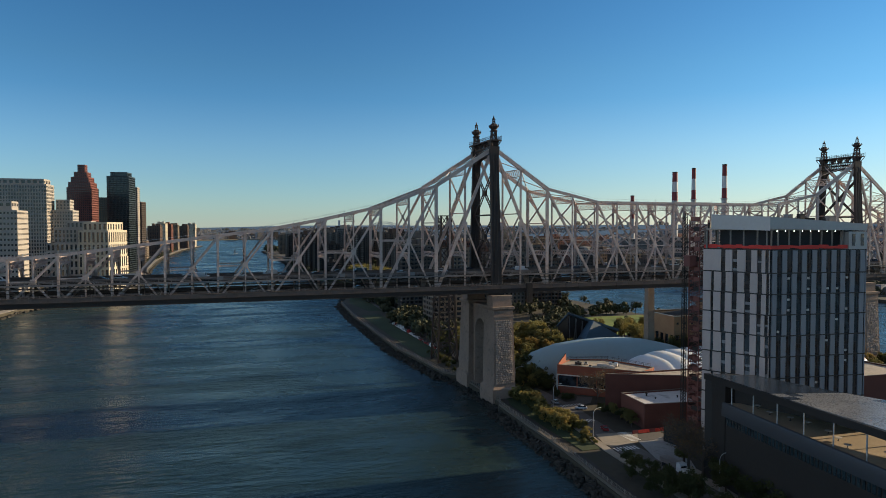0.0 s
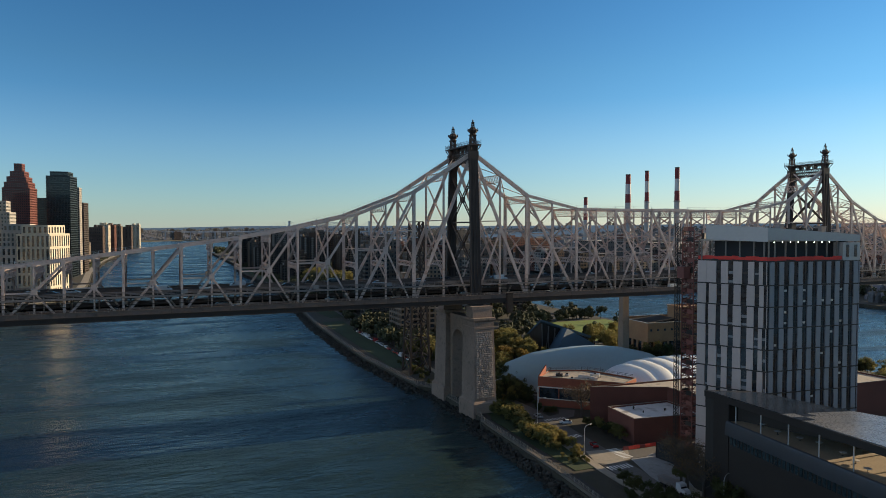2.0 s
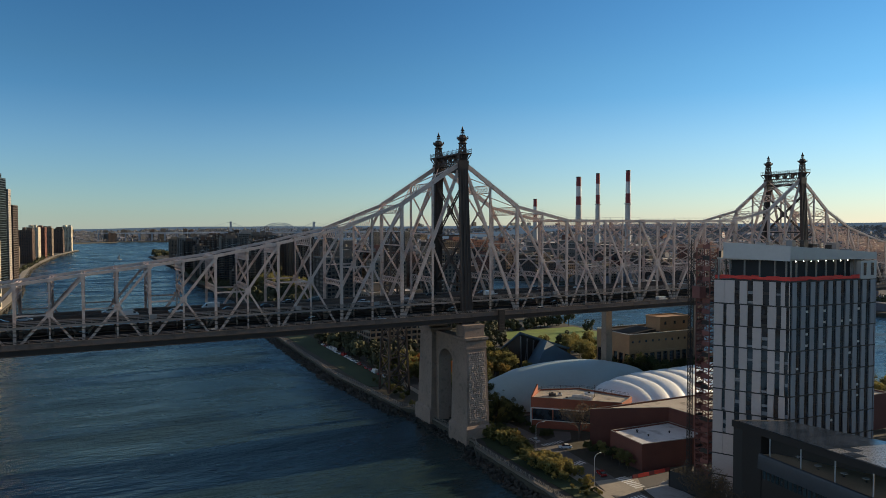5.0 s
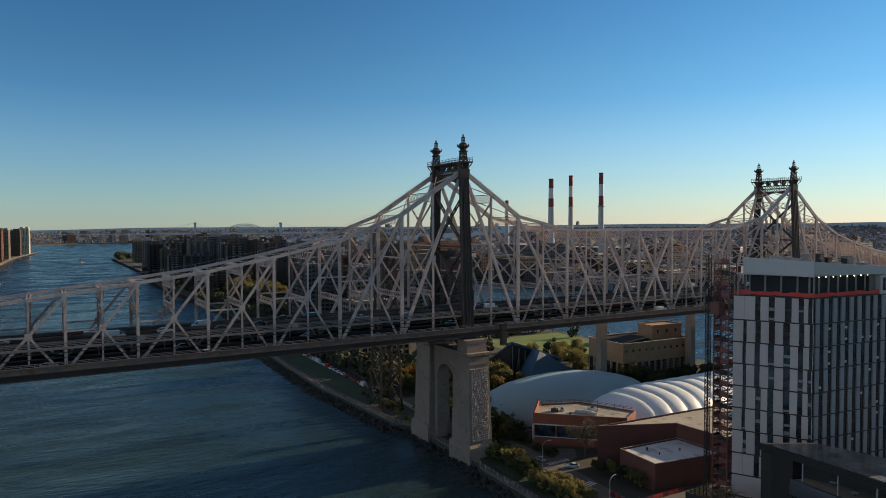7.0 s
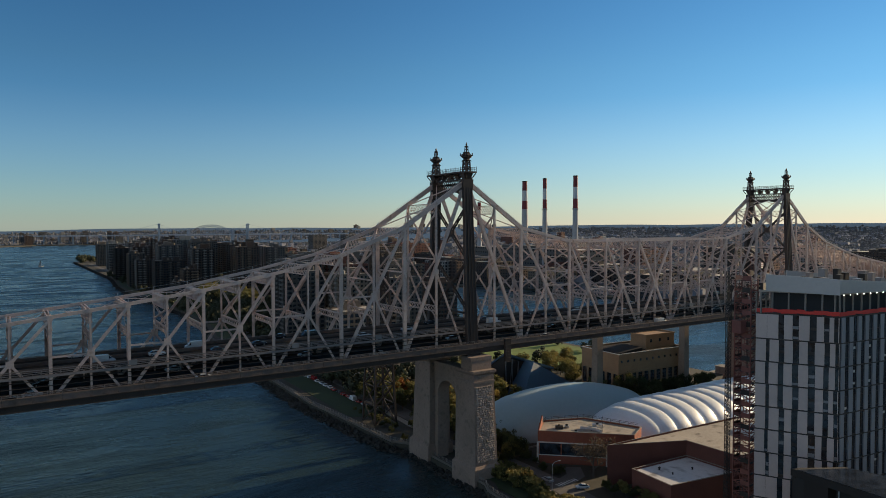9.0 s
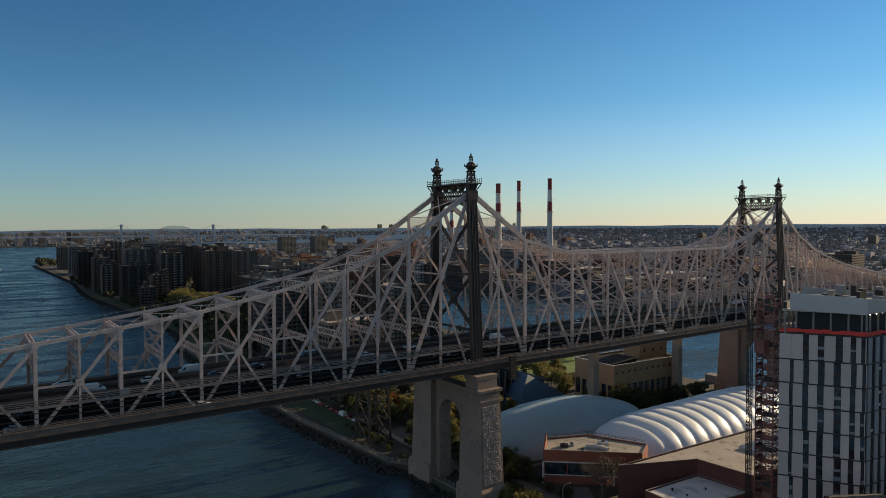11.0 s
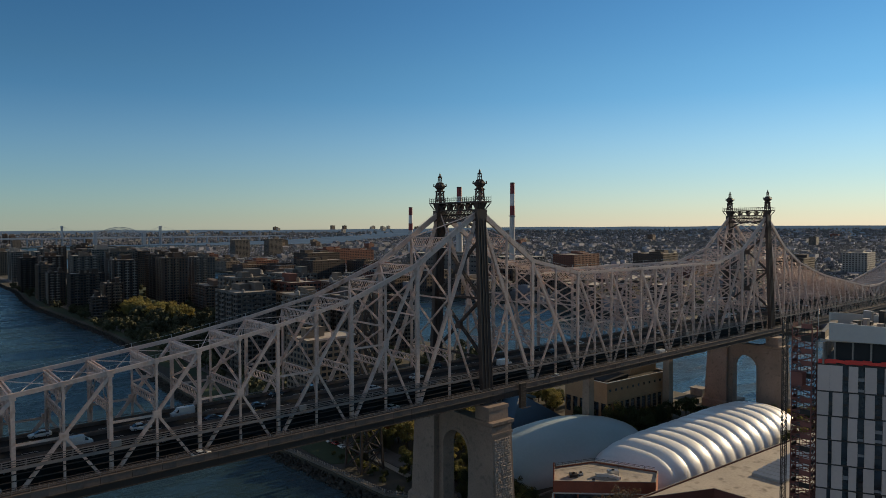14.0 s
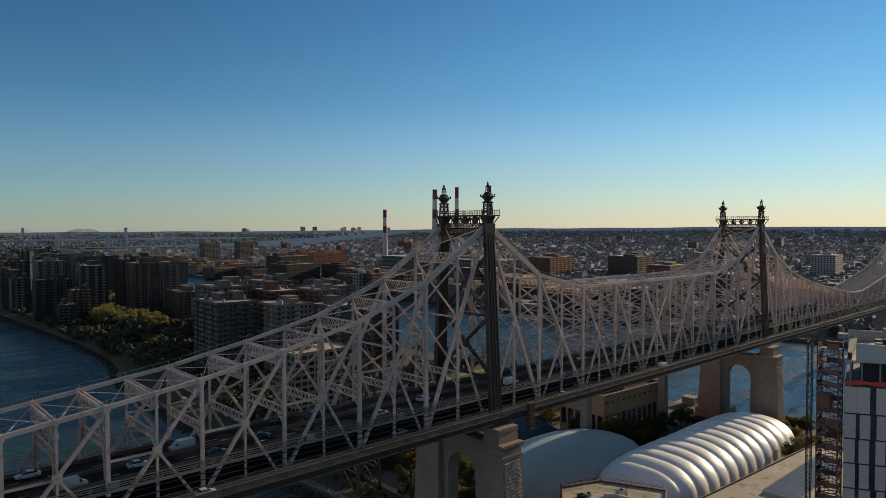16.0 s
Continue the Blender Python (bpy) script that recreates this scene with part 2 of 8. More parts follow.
# much darker than the street asphalt: shade between the trusses put into the colour
DECK_ASPHALT = material("shade_dark_bridge_asphalt", (0.016, 0.015, 0.0145), 0.95, 0.0, 0.3, 1.0, 0.2, spec=0.25)
RAIL_GREY = material("weathered_brown_rail_paint", (0.20, 0.172, 0.158), 0.65, 0.0, 0.25, 1.0, 0.1)
TAR = material("dark_tar_roof", (0.04, 0.034, 0.03), 0.95, 0.0, 0.3, 0.6, 0.2, spec=0.15)
PAVING = material("concrete_paving", (0.30, 0.26, 0.21), 0.9, 0.0, 0.2, 0.8, 0.2, stain=(0.20, 0.175, 0.145))
ROAD_PAINT = material("worn_white_road_paint", (0.62, 0.61, 0.58), 0.8, 0.0, 0.35, 3.0, 0.1)
GROUND = material("city_ground", (0.052, 0.045, 0.031), 0.95, 0.0, 0.4, 0.2, 0.2, stain=(0.035, 0.036, 0.018))
GRASS = material("mown_grass", (0.135, 0.185, 0.03), 0.9, 0.0, 0.35, 0.8, 0.4)
RIPRAP = material("wet_riprap_stone", (0.032, 0.029, 0.024), 0.95, 0.0, 0.4, 2.0, 0.5)
island_random(RIPRAP, 0.6, 1.5)
WATER = water_material()
# hall brick coloured as in shade, lobby brick as in sunlight
BRICK = material("red_brick", (0.125, 0.043, 0.030), 0.88, 0.0, 0.25, 1.2, 0.3)
LIT_BRICK = material("sunlit_brick", (0.24, 0.07, 0.038), 0.88, 0.0, 0.25, 1.2, 0.3)
STAINED_ROOF = material("stained_white_membrane", (0.62, 0.60, 0.60), 0.7, 0.0, 0.12, 0.45, 0.1, stain=(0.16, 0.15, 0.14))
ROOF_GREY = material("grey_roofing", (0.40, 0.345, 0.285), 0.9, 0.0, 0.25, 0.6, 0.2, stain=(0.10, 0.085, 0.07))
ROOF_WHITE = material("white_membrane_roof", (0.52, 0.48, 0.43), 0.7, 0.0, 0.15, 0.5, 0.1, stain=(0.3, 0.3, 0.3))
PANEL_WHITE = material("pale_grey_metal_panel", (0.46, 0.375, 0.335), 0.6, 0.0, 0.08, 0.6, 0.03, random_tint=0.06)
# darker, bluer copy of the panel: shade of the unlit faces in its colour
PANEL_SHADE = material("shaded_metal_panel", (0.225, 0.23, 0.245), 0.5, 0.0, 0.08, 0.6, 0.03, random_tint=0.06)
PARAPET = material("brushed_silver_cladding", (0.40, 0.385, 0.37), 0.45, 0.2, 0.08, 0.4, 0.03)
WINDOW = glass_material("dark_window_glass", (0.022, 0.028, 0.034))
GLASS_BLUE = glass_material("blue_green_curtain_glass", (0.018, 0.030, 0.034), 0.12)
DARK_METAL = material("dark_bronze_cladding", (0.024, 0.019, 0.016), 0.6, 0.1, 0.2, 0.5, 0.05)
BAND_METAL = material("ribbed_zinc_cladding", (0.20, 0.20, 0.205), 0.5, 0.3, 0.12, 0.6, 0.05)
SOLAR = glass_material("solar_panel_glass", (0.024, 0.028, 0.036), 0.2)
TAN_DECK = material("tan_timber_terrace", (0.36, 0.27, 0.17), 0.8, 0.0, 0.25, 1.0, 0.2)
DOME_SKIN = material("white_vinyl_dome_skin", (0.86, 0.85, 0.83), 0.45, 0.0, 0.07, 0.4, 0.04)
DOME_GREY = material("grey_green_vinyl_dome_skin", (0.35, 0.42, 0.42), 0.55, 0.0, 0.08, 0.3, 0.04)
YELLOW_BRICK = material("buff_brick", (0.34, 0.20, 0.105), 0.88, 0.0, 0.2, 1.0, 0.3)
RUST_RED = material("red_oxide_hoist_paint", (0.18, 0.06, 0.045), 0.6, 0.0, 0.3, 2.0, 0.1)
NET_ORANGE = material("red_safety_netting", (0.62, 0.055, 0.04), 0.8, 0.0, 0.2, 2.0, 0.2)
BLACK = material("black_hoarding", (0.015, 0.016, 0.017), 0.7, 0.0, 0.2, 1.0, 0.1)
GALV = material("galvanised_steel", (0.42, 0.43, 0.44), 0.4, 0.6, 0.15, 2.0, 0.05)
RAIL_WHITE = material("pale_railing_paint", (0.45, 0.45, 0.43), 0.6, 0.0, 0.2, 2.0, 0.05)
RED_PAINT = material("faded_red_chimney_paint", (0.17, 0.026, 0.03), 0.7, 0.0, 0.15, 0.4, 0.1)
WHITE_PAINT = material("white_chimney_paint", (0.5, 0.5, 0.49), 0.7, 0.0, 0.1, 0.4, 0.1)
STACK_GREY = material("grey_chimney_concrete", (0.36, 0.35, 0.34), 0.8, 0.0, 0.12, 0.4, 0.1)
TYRE = material("black_rubber", (0.012, 0.012, 0.012), 0.85, 0.0, 0.2, 5.0, 0.1)
BARK = material("grey_brown_bark", (0.085, 0.065, 0.05), 0.9, 0.0, 0.3, 3.0, 0.5)
LEAF = leaf_material("autumn_foliage", [(0.0, (0.12, 0.12, 0.045)), (0.35, (0.18, 0.16, 0.058)), (0.6, (0.24, 0.20, 0.068)), (0.85, (0.29, 0.21, 0.066)), (1.0, (0.28, 0.155, 0.055))])
LEAF_GREEN = leaf_material("green_foliage", [(0.0, (0.045, 0.055, 0.024)), (0.6, (0.075, 0.08, 0.030)), (1.0, (0.125, 0.115, 0.042))])
LEAF_YELLOW = leaf_material("yellow_green_foliage", [(0.0, (0.15, 0.145, 0.055)), (0.6, (0.21, 0.185, 0.065)), (1.0, (0.27, 0.21, 0.07))])
LEAF_RED = leaf_material("red_orange_foliage", [(0.0, (0.20, 0.06, 0.02)), (1.0, (0.28, 0.12, 0.03))])
# far hills: distance haze put in as a faint blue emission
HILL = material("haze_glow_far_hills", (0.045, 0.055, 0.065), 1.0, 0.0, 0.5, 0.08, 0.0, spec=0.0)
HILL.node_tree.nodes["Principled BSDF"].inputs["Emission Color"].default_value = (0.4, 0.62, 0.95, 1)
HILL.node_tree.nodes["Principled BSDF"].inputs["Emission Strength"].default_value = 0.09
# autumn foliage with the shade of the island blocks darkened in
FAR_LEAF = material("shade_dark_far_foliage", (0.046, 0.050, 0.022), 0.9, 0.0, 0.55, 0.25, 0.0, stain=(0.085, 0.068, 0.026))
# houses and trees of the far city carry the haze in a bluish grey
CITY = material("hazed_masonry_houses", (0.16, 0.158, 0.175), 0.88, 0.0, 0.2, 0.1, 0.0)
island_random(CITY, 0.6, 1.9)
HAZED_TREES = material("hazed_street_trees", (0.095, 0.094, 0.092), 0.95, 0.0, 0.4, 0.2, 0.0)
island_random(HAZED_TREES, 0.7, 1.35)

# ---- mesh tools ----


class Geo:
    """Collects boxes, bars and shells into one mesh."""

    def __init__(self):
        self.v, self.f = [], []

    def face_set(self, pts, faces):
        o = len(self.v)
        self.v += [tuple(p) for p in pts]
        self.f += [tuple(o + i for i in q) for q in faces]

    def hexa(self, p):
        """Eight corners: bottom four counter-clockwise, then the top four."""
        self.face_set(p, ((3, 2, 1, 0), (4, 5, 6, 7), (0, 1, 5, 4), (1, 2, 6, 5), (2, 3, 7, 6), (3, 0, 4, 7)))

    def box(self, x0, y0, z0, x1, y1, z1):
        self.hexa([(x0, y0, z0), (x1, y0, z0), (x1, y1, z0), (x0, y1, z0), (x0, y0, z1), (x1, y0, z1), (x1, y1, z1), (x0, y1, z1)])

    def bar(self, a, b, w, h, side=None):
        """A box from a to b; w across (along side), h the other way."""
        a, b = Vector(a), Vector(b)
        d = (b - a).normalized()
        s = Vector(side) if side else (Vector((0, 0, 1)).cross(d) if abs(d.z) < 0.95 else Vector((1, 0, 0)))
        s = (s - d * s.dot(d)).normalized()
        u = d.cross(s)
        s, u = s * w / 2, u * h / 2
        self.hexa([a - s - u, a + s - u, a + s + u, a - s + u, b - s - u, b + s - u, b + s + u, b - s + u])

    def prism(self, poly, z0, z1, tops=None):
        """An upright prism over a counter-clockwise outline; tops: heights of its own for each corner."""
        n = len(poly)
        tops = tops or [z1] * n
        self.face_set([(x, y, z0) for x, y in poly] + [(x, y, t) for (x, y), t in zip(poly, tops)],
                      [tuple(range(n - 1, -1, -1)), tuple(range(n, 2 * n))] + [(i, (i + 1) % n, n + (i + 1) % n, n + i) for i in range(n)])

    def taper(self, x0, y0, x1, y1, z0, X0, Y0, X1, Y1, z1):
        self.hexa([(x0, y0, z0), (x1, y0, z0), (x1, y1, z0), (x0, y1, z0), (X0, Y0, z1), (X1, Y0, z1), (X1, Y1, z1), (X0, Y1, z1)])

    def lathe(self, cx, cy, rings, n=16, twist=0.0):
        """Rings of (radius, z) from bottom to top, closed at both ends."""
        o = len(self.v)
        for r, z in rings:
            self.v += [(cx + r * math.cos(2 * math.pi * (i + twist) / n), cy + r * math.sin(2 * math.pi * (i + twist) / n), z) for i in range(n)]
        for k in range(len(rings) - 1):
            for i in range(n):
                j = (i + 1) % n
                self.f.append((o + k * n + i, o + k * n + j, o + (k + 1) * n + j, o + (k + 1) * n + i))
        self.f.append(tuple(o + i for i in range(n - 1, -1, -1)))
        self.f.append(tuple(o + (len(rings) - 1) * n + i for i in range(n)))

    def laced(self, a, b, w, d, t=0.1, lace=0.16, pitch=1.3, side=(0, 1, 0)):
        """A built-up member: two web plates w wide, d apart along side, joined by zigzag lacing on both open faces."""
        a, b, s = Vector(a), Vector(b), Vector(side)
        ax = (b - a).normalized()
        s = (s - ax * s.dot(ax)).normalized()
        u = ax.cross(s)
        for k in (-1, 1):
            self.bar(a + s * (k * d / 2), b + s * (k * d / 2), t, w, s)
        L = (b - a).length
        n = max(2, int(L / pitch))
        for k in (-1, 1):
            e = u * (k * (w / 2 - 0.03))
            for i in range(n):
                p, q = a + ax * (L * i / n), a + ax * (L * (i + 1) / n)
                g = 1 if i % 2 else -1
                self.bar(p + e + s * (g * d / 2), q + e - s * (g * d / 2), lace, 0.05, s)

    def lattice(self, a, b, depth, n, w=0.22, thin=0.14, down=(0, 0, -1)):
        """A lattice girder hanging from the line a to b: two chords and crossed lacing."""
        a, b, dn = Vector(a), Vector(b), Vector(down) * depth
        self.bar(a, b, w, w)
        self.bar(a + dn, b + dn, w, w)
        for i in range(n):
            p, q = a.lerp(b, i / n), a.lerp(b, (i + 1) / n)
            self.bar(p, q + dn, thin, thin)
            self.bar(p + dn, q, thin, thin)

    def mesh(self, name, mat, smooth=False):
        me = bpy.data.meshes.new(name)
        me.from_pydata(self.v, [], self.f)
        me.materials.append(mat)
        if smooth:
            me.polygons.foreach_set("use_smooth", [True] * len(me.polygons))
        me.update()
        return me


def part(name, geo, mat, parent=None, label="", smooth=False):
    """One mesh object under a thing or a part."""
    ob = new(name, geo.mesh(name, mat, smooth) if isinstance(geo, Geo) else geo)
    if parent:
        ob.parent = parent
    return tagged(ob, label)


def thing(name, label, category, group="", at=(0, 0, 0), kind=""):
    ob = new(name)
    ob.location = at
    ob.empty_display_size = 1
    return tagged(ob, label, category, group, kind)


def turn(x, y, a):
    c, s = math.cos(a), math.sin(a)
    return x * c - y * s, x * s + y * c


# ---- water and land ----
g = Geo()
N = 24
for i in range(N):
    for j in range(N):
        x0, x1, y0, y1 = [-4700 + 9400 * k / N for k in (i, i + 1, j, j + 1)]
        g.face_set([(x0, y0, 0), (x1, y0, 0), (x1, y1, 0), (x0, y1, 0)], [(0, 1, 2, 3)])
water = part("water", g, WATER)
tagged(water, "dark blue rippled tidal river water", "water", kind="structure")


def land(name, poly, z, label, mat=GROUND):
    g = Geo()
    g.prism(poly, -4, z)
    return tagged(part(name, g, mat), label, "ground", kind="structure")


WEST_SHORE = [(-16, -330), (-11, -115), (-8.2, -80), (-6.8, -40), (-6.2, -29), (-4.0, -24.5), (-3.8, 24), (-8.0, 30), (-10, 65), (-12.5, 100), (-11.5, 150), (-9, 240), (-3, 325), (6, 350), (14, 400), (15, 485), (10, 624), (3, 750), (6, 850), (18, 1000), (14, 1620), (60, 1720)]
EAST_SHORE = [(150, 1760), (185, 1650), (196, 1000), (200, 300), (204, 0), (206, -330)]
land("ground_island", (WEST_SHORE + EAST_SHORE)[::-1], 2.6, "dark island ground with soil and worn grass")
g = Geo()
g.prism([(17, 400), (18, 490), (14, 620), (8, 750), (10, 850), (22, 1000), (190, 1000), (190, 262), (8, 262), (4, 325), (10, 350)][::-1], 2.2, 2.68)
# turf colour darkened to hold the shade of blocks and trees
PARK_TURF = material("shade_darkened_turf", (0.030, 0.046, 0.016), 0.95, 0.0, 0.4, 0.3, 0.2)
tagged(part("park_ground", g, PARK_TURF), "turf and paths between island blocks, darkened for their shade", "ground", kind="structure")
MANHATTAN = [(-272, -1500), (-268, 0), (-262, 298), (-255, 353), (-226, 430), (-190, 480), (-188, 600), (-192, 700), (-203, 876), (-212, 1151), (-211, 1287), (-204, 1500), (-192, 1787), (-150, 2180), (-200, 2260), (-420, 2420), (-430, 2800), (-160, 3150), (0, 3350), (1200, 3450), (2400, 3900), (2400, 4690), (-4690, 4690), (-4690, -1500)]
land("ground_west_bank", MANHATTAN, 3.0, "built-up city ground on the west bank")
QUEENS = [(490, -1500), (486, 10), (474, 100), (460, 300), (446, 700), (410, 1300), (340, 1900), (250, 2350), (270, 2900), (1200, 3050), (2700, 3500), (2700, 4690), (4690, 4690), (4690, -1500)]
land("ground_east_bank", QUEENS[::-1], 3.0, "built-up city ground on the east bank")

# ---- bridge ----
ZB, YT = 43.5, 9.15
bridge = thing("cantilever_bridge", "tan steel double-deck cantilever truss bridge over the river", "bridge")
RIVER = [(0, 100.7), (24, 85.2), (46, 76.7), (67, 72.0), (86.2, 68.4), (104.7, 66.0), (122, 63.9), (138.5, 61.8), (154.5, 59.8), (169, 58.4)]
ISLE = [(0, 100.7), (24, 84.8), (47.5, 79.7), (67, 79.6), (86, 79.6)]


def add_panels(nodes, out):
    """Truss members of one arm: nodes run outward from a tower as (x, top height); out is the way along x."""
    for (xa, za), (xb, zb) in zip(nodes, nodes[1:]):
        xm, zm = (xa + xb) / 2, (za + zb) / 2
        size = 1.15 if za > 95 else 0.95 if za > 80 else 0.72
        chord = 1.5 if za > 95 else 1.15 if za > 80 else 0.85
        for y in (-YT, YT):
            g = Geo()
            g.bar((xa, y, za), (xb, y, zb), 0.75, chord, (0, 1, 0))
            g.box(xb - 0.6, y - 0.44, zb - 0.95, xb + 0.6, y + 0.44, zb + 0.45)
            g.box(xm - 0.4, y - 0.42, zm - 0.65, xm + 0.4, y + 0.42, zm + 0.43)
            part("top_chord", g, STEEL, bridge)
            g = Geo()
            g.laced((xb, y, ZB), (xb, y, zb - 0.6), size, 0.66, 0.1)
            part("post", g, STEEL, bridge)
            g = Geo()
            g.laced((xm, y, ZB), (xm, y, zm - 0.6), 0.6 * size, 0.48, 0.06, 0.11, 1.0)
            part("sub_post", g, STEEL, bridge)
            top = za - (3.2 if za > 95 else 0.6)
            s = 1.6 if za > 95 else 0.0
            xs = xa + (s if xb > xa else -s)
            g = Geo()
            g.laced((xs, y, top), (xb, y, ZB + 0.3), 0.95 * size, 0.6, 0.09)
            part("diagonal", g, STEEL, bridge)
            mz = (top + ZB) / 2
            g = Geo()
            g.laced((xm, y, mz), (xa + (1.2 if xb > xa else -1.2), y, ZB + 0.3), 0.54, 0.48, 0.07)
            g.prism([(xm - 0.85, y - 0.38), (xm + 0.85, y - 0.38), (xm + 0.85, y + 0.38), (xm - 0.85, y + 0.38)], mz - 0.8, mz + 0.75)
            part("sub_diagonal", g, STEEL, bridge)
            if zm < 83:
                g = Geo()
                g.laced((xm, y, mz - 0.2), (xb, y, mz - 0.2), 0.45, 0.42, 0.05, 0.09, 0.9)
                part("longitudinal_strut", g, STEEL, bridge)
        for x, z in ((xm, zm), (xb, zb)):
            sway_frame(x, z)
        g = Geo()
        rod = 0.3 if za > 80 else 0.14
        for pa, pb in (((xa, za), (xm, zm)), ((xm, zm), (xb, zb))):
            g.bar((pa[0], -YT, pa[1] - 0.3), (pb[0], YT, pb[1] - 0.3), rod, rod)
            g.bar((pa[0], YT, pa[1] - 0.5), (pb[0], -YT, pb[1] - 0.5), rod, rod)
        part("lateral_bracing", g, STEEL, bridge)


def sway_frame(x, z):
    """Lattice strut, crossed bracing and arched portal between the two trusses."""
    g = Geo()
    y = YT - 0.3
    depth = 2.9
    for dx in (-0.4, 0.4):
        g.lattice((x + dx, -y, z - 0.2), (x + dx, y, z - 0.2), depth, 8 if z > 72 else 12, 0.2 if z > 72 else 0.32, 0.1 if z > 72 else 0.24)
    low = 57.6
    if z - depth > low + 6:
        hi = z - depth - 0.3
        steps = 2 if hi - low > 17 else 1
        for k in range(steps):
            a, b = low + 2 + (hi - low - 2) * k / steps, low + 2 + (hi - low - 2) * (k + 1) / steps
            g.laced((x, -y, b), (x, y, a), 0.42, 0.4, 0.07, 0.09, 1.2, (1, 0, 0))
            g.laced((x, -y, a), (x, y, b), 0.42, 0.4, 0.07, 0.09, 1.2, (1, 0, 0))
            g.box(x - 0.35, -0.6, (a + b) / 2 - 0.6, x + 0.35, 0.6, (a + b) / 2 + 0.6)
            if k:
                g.laced((x, -y, a), (x, y, a), 0.4, 0.5, 0.06, 0.09, 1.2, (1, 0, 0))
    zp = min(low + 1.6, z - depth)
    if z - depth > low - 0.5:
        g.lattice((x, -y, zp), (x, y, zp), 1.7, 10, 0.32, 0.18)
    if z - depth <= low + 6:
        for t in (-1, 1):
            top, foot = z - depth, 52.0
            rim = [(t * (1.6 + (y - 2.4) * math.sin(math.pi / 2 * k / 14)), foot + (top - foot) * math.cos(math.pi / 2 * k / 14)) for k in range(15)]
            for k in range(14):
                (ya, za), (yb, zb) = rim[k], rim[k + 1]
                for dx in (-0.35, 0.35):
                    g.bar((x + dx, ya, za), (x + dx, yb, zb), 0.14, 0.26, (1, 0, 0))
                    yo = t * (y - 0.2)
                    g.bar((x + dx, ya, za), (x + dx, yo if k > 5 else yb, zb if k > 5 else top), 0.1, 0.18, (1, 0, 0))
                    g.bar((x + dx, yb, zb), (x + dx, yo if k > 5 else ya, za if k > 5 else top), 0.1, 0.18, (1, 0, 0))
    prev = [None, None]
    for i in range(9 if z - depth > low - 0.5 else 0):
        u = i / 8
        yy, zz = 4.6 + (y - 4.6) * u, (zp - 1.7) - 3.6 * (1 - math.sqrt(max(0, 1 - u * u)))
        for k, s in enumerate((-1, 1)):
            p = (x, s * yy, zz)
            if prev[k]:
                g.bar(prev[k], p, 0.35, 0.22, (1, 0, 0))
                if i % 2:
                    g.bar(p, (x, s * min(y, yy + 0.8), zp - 1.7), 0.1, 0.1)
            prev[k] = p
    part("sway_frame", g, STEEL, bridge)


def arm(x0, nodes, way, stretch=1.0):
    add_panels([(x0 + way * d * stretch, z) for d, z in nodes], way)


arm(0, RIVER, -1)
arm(0, ISLE, 1)
arm(192, ISLE, -1)
arm(192, RIVER, 1, 150 / 180)
arm(-360, RIVER, 1)
arm(492, RIVER, -1, 150 / 180)


def closing_panel(xa, xb, z):
    xm = (xa + xb) / 2
    for y in (-YT, YT):
        g = Geo()
        g.bar((xa, y, z), (xb, y, z), 1.0, 1.1, (0, 1, 0))
        part("top_chord", g, STEEL, bridge)
        for p, q in ((xa, xb), (xb, xa)):
            g = Geo()
            g.laced((p, y, z - 0.6), (q, y, ZB + 0.3), 1.0, 0.7 if p == xa else 0.5, 0.1)
            part("diagonal", g, STEEL, bridge)
        g = Geo()
        g.laced((xm, y, ZB), (xm, y, z - 0.6), 0.62, 0.55, 0.07, 0.12, 1.0)
        g.box(xm - 1.2, y - 0.46, (z + ZB) / 2 - 1.2, xm + 1.2, y + 0.46, (z + ZB) / 2 + 1.2)
        part("sub_post", g, STEEL, bridge)
    sway_frame(xm, z)


closing_panel(86, 106, 79.6)
closing_panel(-191, -169, 58.4)
closing_panel(192 + 169 * 150 / 180, 492 - 169 * 150 / 180, 58.4)

# eyebar cables and handlines over the top chord
for y in (-YT, YT):
    for x0, nodes, way, st in ((0, RIVER, -1, 1), (0, ISLE, 1, 1), (192, ISLE, -1, 1), (192, RIVER, 1, 150 / 180)):
        g = Geo()
        for (da, za), (db, zb) in zip(nodes, nodes[1:]):
            a, b = (x0 + way * da * st, y, za + 1.35), (x0 + way * db * st, y, zb + 1.35)
            g.bar(a, b, 0.05, 0.05)
            g.bar((b[0], y, zb + 0.5), b, 0.12, 0.12)
            m = ((a[0] + b[0]) / 2, y, (za + zb) / 2)
            g.bar((m[0], y, m[2] + 0.4), (m[0], y, m[2] + 1.35), 0.1, 0.1)
        part("handline", g, GALV, bridge)

# towers


